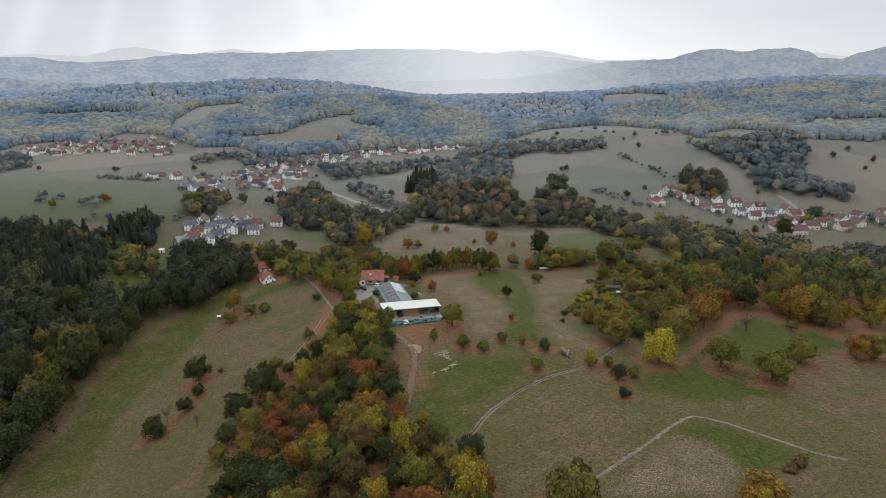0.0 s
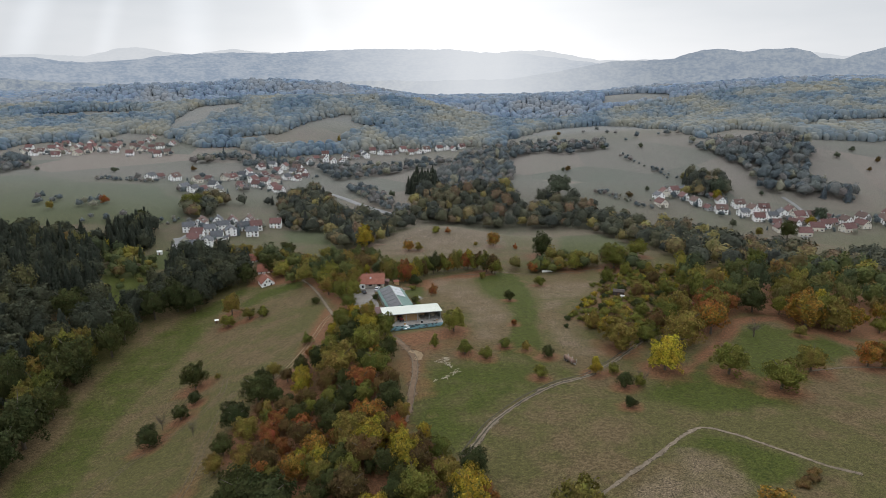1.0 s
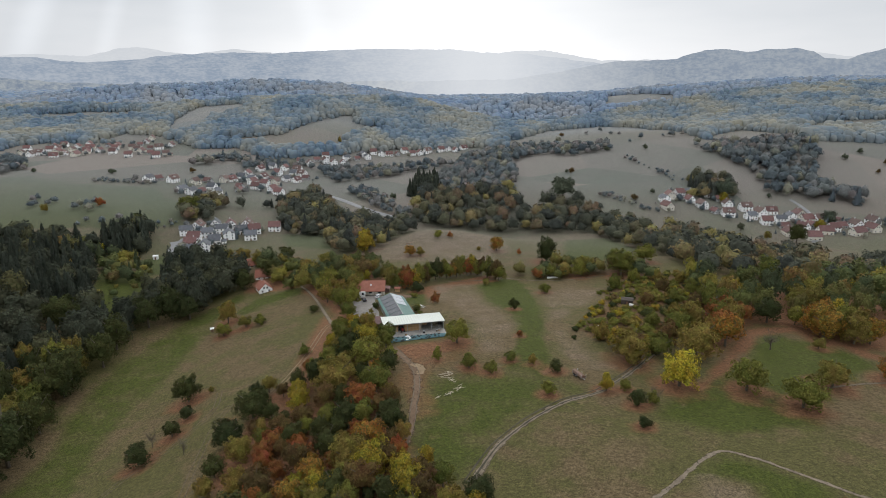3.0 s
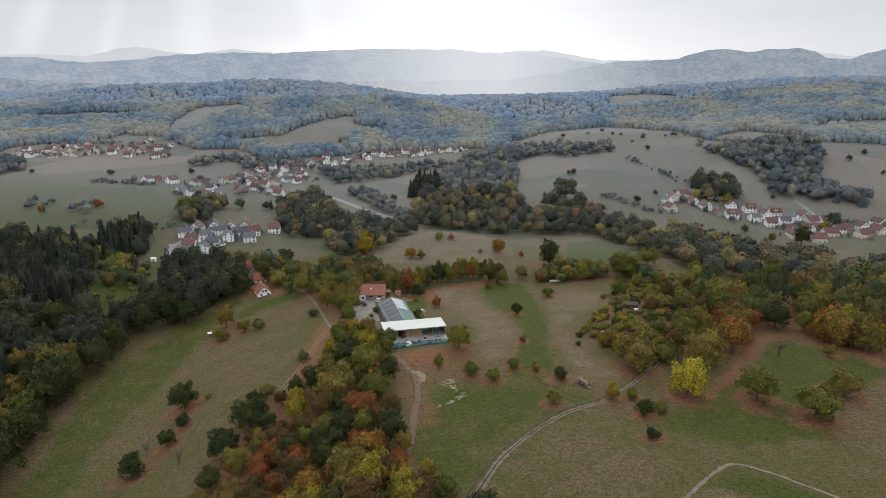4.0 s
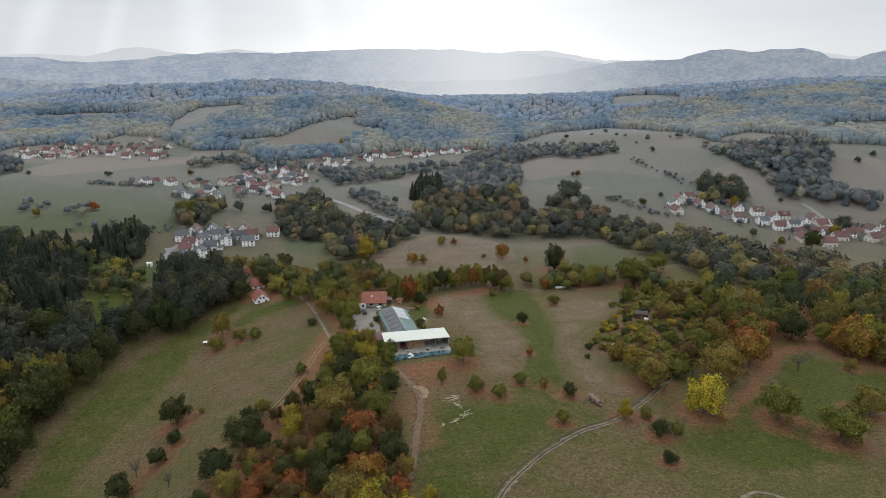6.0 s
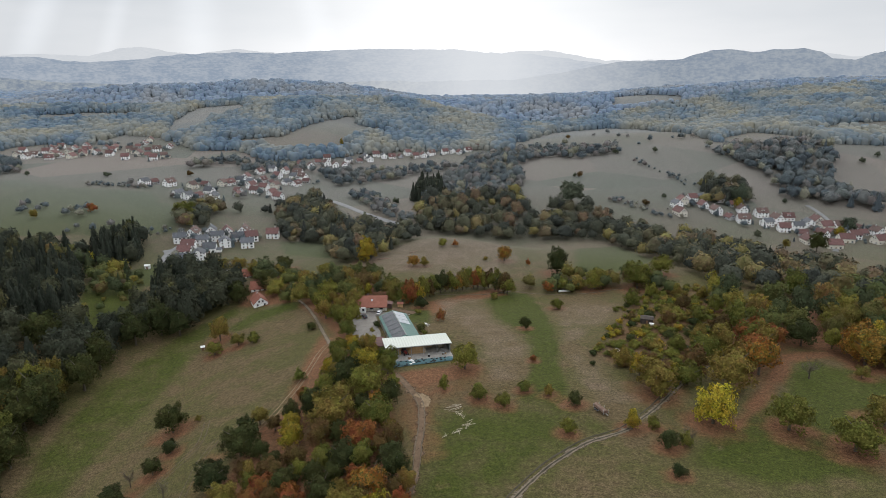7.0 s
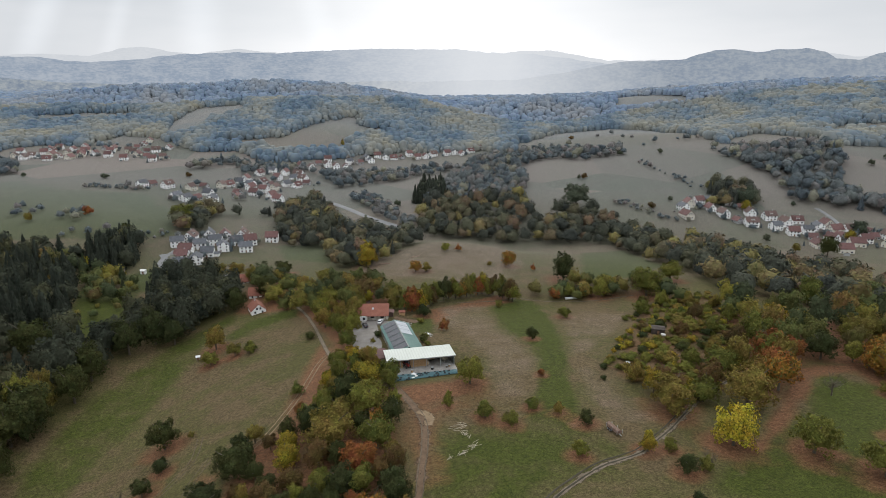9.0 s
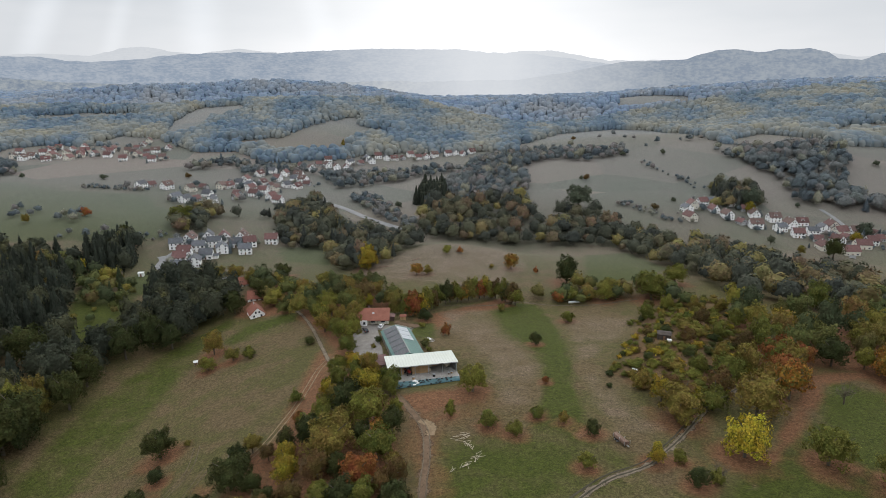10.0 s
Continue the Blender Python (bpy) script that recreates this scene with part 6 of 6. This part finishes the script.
for z in (0.25, 0.7, 1.2):
    part("rail", rod((0, 0, z), (3.6, 0, z), 0.035, 6), STEEL, rack)
tagged(rack, "galvanised feeding barrier at the shed", "barrier").matrix_basis = in_shed(19.8, 0.9)
for i, (x, y) in enumerate(((14.8, 2.2), (15.6, 5.5), (21.5, 4.2), (22.4, 4.9))):
    bale = new("round_bale")
    part("straw", rod((0, -0.6, 0.65), (0, 0.6, 0.65), 0.65, 18), POLE_WOOD, bale)
    tagged(bale, "round straw bale lying in the shed", "bale", "bales in the shed").matrix_basis = in_shed(x, y, 0, 20 * i)
for i, (x, y, s) in enumerate(((-0.4, -2.6, 0.6), (8.3, -2.8, 0.9), (15.8, -2.2, 0.9), (21.3, -1.8, 0.8), (22.4, -1.2, 0.7))):
    tub = new("tub")
    part("body", rod((0, 0, 0), (0, 0, s), s * 0.5, 14, s * 0.58), (OLD_WOOD, TIMBER, RUBBER)[i % 3], tub)
    part("rim", rod((0, 0, s - 0.06), (0, 0, s + 0.02), s * 0.62, 14), STEEL, tub)
    tagged(tub, "low tub standing on the concrete apron", "tub", "tubs on the apron").matrix_basis = in_shed(x, y)


def sheeted_clamp():
    """A low silage heap under blue-green sheeting, weighed down by dark bags."""
    nx, ny = 60, 12
    v, f = [], []
    for j in range(ny + 1):
        for i in range(nx + 1):
            u, w = i / nx, j / ny
            x = 1.2 + 23.2 * u
            y = -4.1 - (3.3 - 1.4 * u) * w
            z = 0.18 + 0.30 * math.sin(math.pi * w) * (1 - 0.3 * u) + 0.08 * noise.noise((x * 0.8, y * 1.2, 3.0)) - 0.75 * w
            v.append((x, y, z))
    for j in range(ny):
        for i in range(nx):
            a = j * (nx + 1) + i
            f.append((a, a + nx + 1, a + nx + 2, a + 1))
    root = new("silage_clamp")
    sheet = mesh_object("sheet", v, f, TARP, root, smooth=True)
    m = sheet.modifiers.new("thick", "SOLIDIFY")
    m.thickness, m.offset = 0.05, -1
    rng = np.random.default_rng(5)
    for i in range(34):
        k = rng.integers(1, ny) * (nx + 1) + rng.integers(1, nx)
        x, y, z = v[k]
        part("weight_bag", box((0.75, 0.5, 0.2), (x, y, z + 0.08), (0, 0, rng.uniform(-25, 25)), 0.07), RUBBER, root)
    for i in range(6):
        k = rng.integers(1, ny) * (nx + 1) + rng.integers(16, 22)
        x, y, z = v[k]
        part("feed_sack", box((1.1, 0.75, 0.24), (x, y, z + 0.15), (0, 0, rng.uniform(-40, 40)), 0.09), PLASTIC_WHITE, root)
    root.matrix_basis = in_shed(0, 0)
    return tagged(root, "silage heap under weighted blue-green sheeting", "silage")


sheeted_clamp()


def long_barn():
    """A long barn under a green roof with solar panels; local y along the ridge."""
    root = new("barn")
    L, W, eave, rise = 26.5, 11.5, 3.0, 2.1
    walls = prism([(-W / 2, -2.0), (W / 2, -2.0), (W / 2, eave), (0, eave + rise), (-W / 2, eave)], -L / 2, L / 2)
    part("wall", walls, CLADDING, root)
    roof = part("roof", gable_roof(L, W, eave + 0.02, rise, 0.4, 0.18), GREEN_METAL, root, "green sheet-metal roof")
    slope = math.degrees(math.atan2(rise, W / 2))
    reach = math.hypot(rise, W / 2)
    for s, rows, cols, first, mat, fill in ((1, 6, 4, 0.2, PANEL, 0.86), (-1, 3, 3, 0.6, PANEL_PALE, 0.78)):
        band = 4.3
        for r in range(rows):
            for c in range(cols):
                u = 0.22 + (c + 0.5) * reach * fill / cols
                x = -L / 2 + first + band * r + band / 2 if s > 0 else L / 2 - first - band * r - band / 2
                if s > 0:
                    x = L / 2 - first - band * r - band / 2
                y, z = s * u * W / 2 / reach, eave + rise - u * rise / reach + 0.34
                part("solar_panel", box((band - 0.35, reach * fill / cols - 0.03, 0.06), (x, y, z), (-s * slope, 0, 0)), mat, roof)
    part("ridge_cap", box((L + 0.8, 0.4, 0.1), (0, 0, eave + rise + 0.24)), CLADDING, roof)
    for u in (-0.3, 0.0, 0.3):
        part("barn_door", box((3.0, 0.1, 2.6), (u * L, W / 2 + 0.04, 1.3)), OLD_WOOD, root)
    m = pose(-22.5, 269.4, -0.55, 0, 0, 107)
    root.matrix_basis = m
    return tagged(root, "long barn with a green roof and solar panels", "barn")


long_barn()


def farmhouse():
    root = new("farmhouse")
    L, W, eave, rise = 14.2, 11.0, 2.7, 3.4
    part("wall", prism([(-W / 2 + 1.6, -2.0), (W / 2, -2.0), (W / 2, eave), (0, eave + rise), (-W / 2 + 1.6, eave)], -L / 2, L / 2), RENDER_CREAM, root)
    roof = part("roof", gable_roof(L, W, eave + 0.02, rise, 0.5), TILE_BRIGHT, root, "broad red tiled roof")
    part("roof_window", box((0.9, 1.1, 0.12), (0.2, -2.4, eave + rise * 0.6 + 0.1), (math.degrees(math.atan2(rise, W / 2)), 0, 0), 0.02), PANEL_PALE, roof)
    part("chimney", box((0.7, 0.7, 1.3), (-2.0, 0.6, eave + rise + 0.2), bevel=0.04), TILE_BROWN, roof)
    porch = part("porch", box((3.9, 2.4, eave + 1.8), (-L / 2 + 2.6, -W / 2 + 0.6, eave / 2 - 0.9)), RENDER_WHITE, root, "white rendered front")
    part("porch_window", box((1.0, 0.1, 1.2), (-L / 2 + 3.4, -W / 2 - 0.62, 1.4)), GLASS, porch)
    for x in (-1.6, 2.2, 6.0):
        part("carport_post", box((0.16, 0.16, eave), (x, -W / 2 + 0.1, eave / 2)), OLD_WOOD, root)
    for x in (0.0, 4.5):
        o = new("window", WIDE_WINDOW)
        o.parent = root
        o.matrix_basis = pose(x, -W / 2 + 1.56, 1.5)
    for y in (-1.5, 1.8):
        o = new("window", WINDOW)
        o.parent = root
        o.matrix_basis = pose(L / 2 + 0.02, y, 1.5, 0, 0, 90)
    part("annexe", box((2.2, 3.4, 3.6), (L / 2 + 1.1, 1.0, 0.3)), TILE_BROWN, root)
    part("annexe_roof", box((2.8, 4.0, 0.18), (L / 2 + 1.3, 1.0, 2.2), (0, 8, 0)), TILE_RED, root)
    root.matrix_basis = pose(-38.6, 307.4, -4.3, 0, 0, 3)
    return tagged(root, "low farmhouse with a broad red tiled roof", "house")


farmhouse()
heap = new("rubble_heap")
for i in range(16):
    a, r = i * 2.4, 0.25 * i ** 0.75
    part("slab", box((1.1 - 0.03 * i, 0.7, 0.22), (r * math.cos(a), 1.6 * r * math.sin(a), 0.5 - 0.025 * i), (i * 37 % 30 - 15, i * 23 % 24 - 12, i * 51), 0.02), (CONCRETE, PLASTIC_WHITE)[i % 3 == 0], heap)
tagged(heap, "heap of pale broken slabs beside the barn", "rubble").matrix_basis = pose(-12.2, 281.0, ground_z(-12.2, 281.0), 0, 0, 20)
lean = new("outbuilding")
part("wall", box((6.0, 6.5, 4.2), (0, 0, 0.2)), OLD_WOOD, lean)
part("roof", prism([(-3.7, 2.3), (3.7, 2.9), (3.7, 3.05), (-3.7, 2.45)], -3.4, 3.4), TILE_RED, lean, "dull red sheet roof")
part("door", box((1.6, 0.08, 2.0), (0, -3.28, 1.0)), DOOR, lean)
tagged(lean, "small outbuilding with a dull red roof", "outbuilding").matrix_basis = pose(-30.2, 254.0, 0.3, 0, 0, 14)


def car(mat, label):
    root = new("car")
    b = prism([(-2.1, 0.35), (2.1, 0.35), (2.15, 0.7), (2.0, 0.92), (0.9, 1.0), (-1.9, 1.0), (-2.15, 0.8)], -0.86, 0.86)
    bmesh.ops.bevel(b, geom=list(b.edges), offset=0.06, segments=1, affect="EDGES")
    part("body", b, mat, root)
    g = prism([(-1.85, 0.98), (1.0, 0.98), (0.25, 1.46), (-1.3, 1.46)], -0.76, 0.76)
    bmesh.ops.bevel(g, geom=list(g.edges), offset=0.05, segments=1, affect="EDGES")
    part("windows", g, GLASS, root)
    part("roof", box((1.4, 1.5, 0.06), (0, -0.55, 1.47), bevel=0.03), mat, root)
    for x in (-0.8, 0.8):
        for y in (-1.35, 1.35):
            o = new("wheel")
            o.parent = root
            part("tyre", rod((x - 0.1, y, 0.33), (x + 0.1, y, 0.33), 0.33, 14), RUBBER, o)
            part("rim", rod((x - 0.12, y, 0.33), (x + 0.12, y, 0.33), 0.19, 10), PAINT_SILVER, o)
    for x in (-0.6, 0.6):
        part("headlight", box((0.35, 0.06, 0.16), (x, 2.13, 0.75)), PANEL_PALE, root)
        part("tail_light", box((0.3, 0.06, 0.18), (x, -2.14, 0.82)), PAINT_RED, root)
    return tagged(root, label, "car")


black_car, white_car = car(PAINT_BLACK, "black car parked on the gravel yard"), car(PAINT_WHITE, "white car parked before the farmhouse")
place(black_car, -40.9, 296.6, ground_z(-40.9, 296.6) + 0.1, 25)
place(white_car, -34.4, 300.0, ground_z(-34.4, 300.0) + 0.1, -12)
ribbon("yard", [(-42.5, 302.0), (-40, 292), (-38.5, 280), (-36, 268), (-35, 260)], 11.0, GRAVEL, "pale gravel farmyard", 0.14, ragged=0.04, category="yard")
ribbon("yard", [(-37, 300.5), (-28, 299), (-21, 295)], 5.0, GRAVEL, "pale gravel way round the barn", 0.10, ragged=0.05, category="yard")


def on_ground(ob, x, y, yaw=0.0, lift=0.0):
    return place(ob, x, y, ground_z(x, y) + lift, yaw)


# ---- things in the pasture ----
def tank_trailer():
    root = new("tank_trailer")
    part("bed", box((3.2, 1.8, 0.15), (0, 0, 0.6), bevel=0.03), STEEL, root)
    for x in (-0.75, 0.75):
        t = part("tank", box((1.05, 1.15, 1.05), (x, 0, 1.24), bevel=0.08), PLASTIC_WHITE, root, "white plastic tank")
        part("cap", rod((x, 0, 1.76), (x, 0, 1.84), 0.15, 10), RUBBER, t)
    for s in (-1, 1):
        wheel(root, (-0.4, s * 0.85, 0.35), 0.35, 0.22)
    part("drawbar", rod((1.6, 0, 0.55), (2.8, 0, 0.4), 0.05), STEEL, root)
    return tagged(root, "trailer with two white plastic water tanks", "trailer")


on_ground(tank_trailer(), *TANK_AT[0], 100)


def log_trailer():
    root = new("log_trailer")
    part("frame", box((6.5, 0.3, 0.25), (0, 0, 0.65), bevel=0.03), STEEL, root)
    for x in (-2.2, 0.2, 2.4):
        for s in (-1, 1):
            part("stake", box((0.1, 0.1, 1.3), (x, s * 0.95, 1.3)), STEEL, root)
    for x in (-1.6, -0.6):
        for s in (-1, 1):
            wheel(root, (x, s * 0.8, 0.42), 0.42, 0.28)
    rng = np.random.default_rng(2)
    for i in range(11):
        y, z = (i % 4 - 1.5) * 0.42, 0.95 + i // 4 * 0.36
        part("log", rod((-2.6 + rng.uniform(-0.3, 0.3), y, z), (2.4, y, z), rng.uniform(0.16, 0.22), 9), LOG_BARK, root)
    return tagged(root, "trailer loaded with brown logs in the pasture", "trailer")


on_ground(log_trailer(), *LOGS_AT[0], LOGS_YAW)


def pole_heap():
    rng = np.random.default_rng(11)
    first = None
    for (cx, cy), n, spread, yaw0 in zip(POLES_AT, (16, 10, 10, 9, 3), (1.4, 0.8, 0.8, 0.7, 0.6), (15, 110, 60, 40, 80)):
        for i in range(n):
            x, y = cx + rng.normal() * spread, cy + rng.normal() * spread
            m = pose(x, y, ground_z(x, y) + 0.12 + 0.05 * (i % 5), 0, rng.uniform(-3, 3), yaw0 + rng.normal() * 28)
            if first is None:
                first = new("pole")
                part("shaft", rod((-1.0, 0, 0), (1.0, 0, 0), 0.055, 7, 0.04), POLE_WOOD, first)
                tagged(first, "pale peeled wooden pole lying in the grass", "pole", "scattered poles")
                first.matrix_basis = m
            else:
                copy_thing(first, m)


pole_heap()


def hut(label, w=2.4, d=2.0, h=2.0, wall=OLD_WOOD, roof=PLASTIC_WHITE):
    root = new("field_hut")
    part("wall", box((w, d, h + 0.6), (0, 0, h / 2 - 0.3)), wall, root)
    part("roof", prism([(-d / 2 - 0.3, h), (0, h + 0.55), (d / 2 + 0.3, h), (d / 2 + 0.3, h + 0.1), (0, h + 0.67), (-d / 2 - 0.3, h + 0.1)], -w / 2 - 0.25, w / 2 + 0.25), roof, root)
    part("door", box((0.9, 0.06, 1.7), (0, -d / 2 - 0.02, 0.85)), DOOR, root)
    return tagged(root, label, "hut")


on_ground(hut("small white-roofed hut in the meadow", 1.5, 1.3, 1.5), *HUTS_AT[0], 20)
on_ground(hut("weathered wooden shed in the scrub", 5.0, 4.0, 2.3, DARK_WOOD, DARK_WOOD), *HUTS_AT[1], -15)
on_ground(hut("small white garden hut by the dell", 3.0, 2.5, 2.3, PLASTIC_WHITE, PLASTIC_WHITE), *HUTS_AT[2], 10)
on_ground(hut("low dark garden shed by the dell", 6.0, 4.0, 2.4, OLD_WOOD, TILE_GREY), *HUTS_AT[3], 12)
for x, y in BARRELS_AT:
    b = new("water_tank")
    part("body", rod((0, -0.9, 0.75), (0, 0.9, 0.75), 0.6, 14), PLASTIC_WHITE, b)
    for s in (-0.5, 0.5):
        part("cradle", box((1.1, 0.12, 0.5), (0, s, 0.25)), STEEL, b)
    on_ground(tagged(b, "white plastic water tank on a cradle", "tank", "water tanks"), x, y, 60)
for x, y, h, w, k in ((-33.2, 277.5, 3.2, 4.2, "dark"), (-34.6, 274.0, 2.4, 3.0, "olive"), (-14.1, 272.5, 3.4, 4.6, "dark"), (-13.1, 277.3, 2.8, 3.6, "green"), (-12.0, 268.0, 2.4, 3.4, "green"), (-16.0, 300.5, 3.0, 4.4, "green"), (-44.5, 299.0, 3.0, 3.6, "olive")):
    bush(x, y, h, w, k, RNG, "beside the barn and the yard", "farmyard bushes")
ribbon("yard", [(-28.5, 307.5), (-23, 305.5), (-17.5, 302.0)], 7.0, REDDIRT, "reddish earth terrace beside the farmhouse", 0.12, ragged=0.25, category="yard")


def low_wall(x, y, yaw, length):
    root = new("garden_wall")
    for i in range(int(length / 0.8)):
        part("stone", box((0.76, 0.4, 0.5 + 0.06 * (i % 3)), (i * 0.8, 0.03 * (i % 2), 0.22), (0, 0, i * 5 % 7 - 3), 0.05), (CONCRETE, OLD_WOOD)[i % 4 == 3], root)
    return on_ground(tagged(root, "low wall of grey stones beside the terrace", "wall"), x, y, yaw)


low_wall(-27.5, 303.0, -28, 9.0)
shelter = new("garden_shelter")
part("wall", box((2.6, 2.0, 2.0), (0, 0, 0.8)), TIMBER, shelter)
part("roof", prism([(-1.3, 1.8), (0, 2.5), (1.3, 1.8), (1.3, 1.92), (0, 2.64), (-1.3, 1.92)], -1.6, 1.6), TILE_BRIGHT, shelter, "small red roof")
on_ground(tagged(shelter, "small wooden shelter with a red roof by the farmhouse", "shelter"), -25.6, 313.0, 5)


def wrapped_bales():
    """A row of round bales wrapped in one white sheet."""
    root = new("wrapped_bales")
    for i in range(5):
        part("bale", rod((i * 1.22, 0, 0.6), (i * 1.22 + 1.17, 0, 0.6), 0.62, 14, 0.6), PLASTIC_WHITE, root)
    return on_ground(tagged(root, "row of bales wrapped in white plastic by the track", "bales"), 57.5, 344.5, 8)


wrapped_bales()


def felled_trunks(x, y, yaw, n, length):
    root = new("felled_trunks")
    rng = np.random.default_rng(n)
    for i in range(n):
        a = i * length / n
        part("trunk", rod((a, rng.uniform(-0.5, 0.5), 0.3), (a + rng.uniform(3, 5), rng.uniform(-0.5, 0.5), 0.35), 0.3, 8, 0.18), LOG_BARK, root)
        part("branch", rod((a + 1, 0, 0.4), (a + 1.8, rng.uniform(-1, 1), 1.3), 0.07, 5, 0.02), LOG_BARK, root)
    return on_ground(tagged(root, "felled trunks and branches lying on the knoll", "logs", "felled trunks"), x, y, yaw)


felled_trunks(-27.5, 421.5, 48, 5, 12)
felled_trunks(-48.0, 411.0, 10, 4, 7)
for i, (x, y) in enumerate(LANE_HOUSES):
    put_house(8, x, y, (118, 14, 28)[i], "houses by the lane", (0.2, 0.7, 0.7)[i])
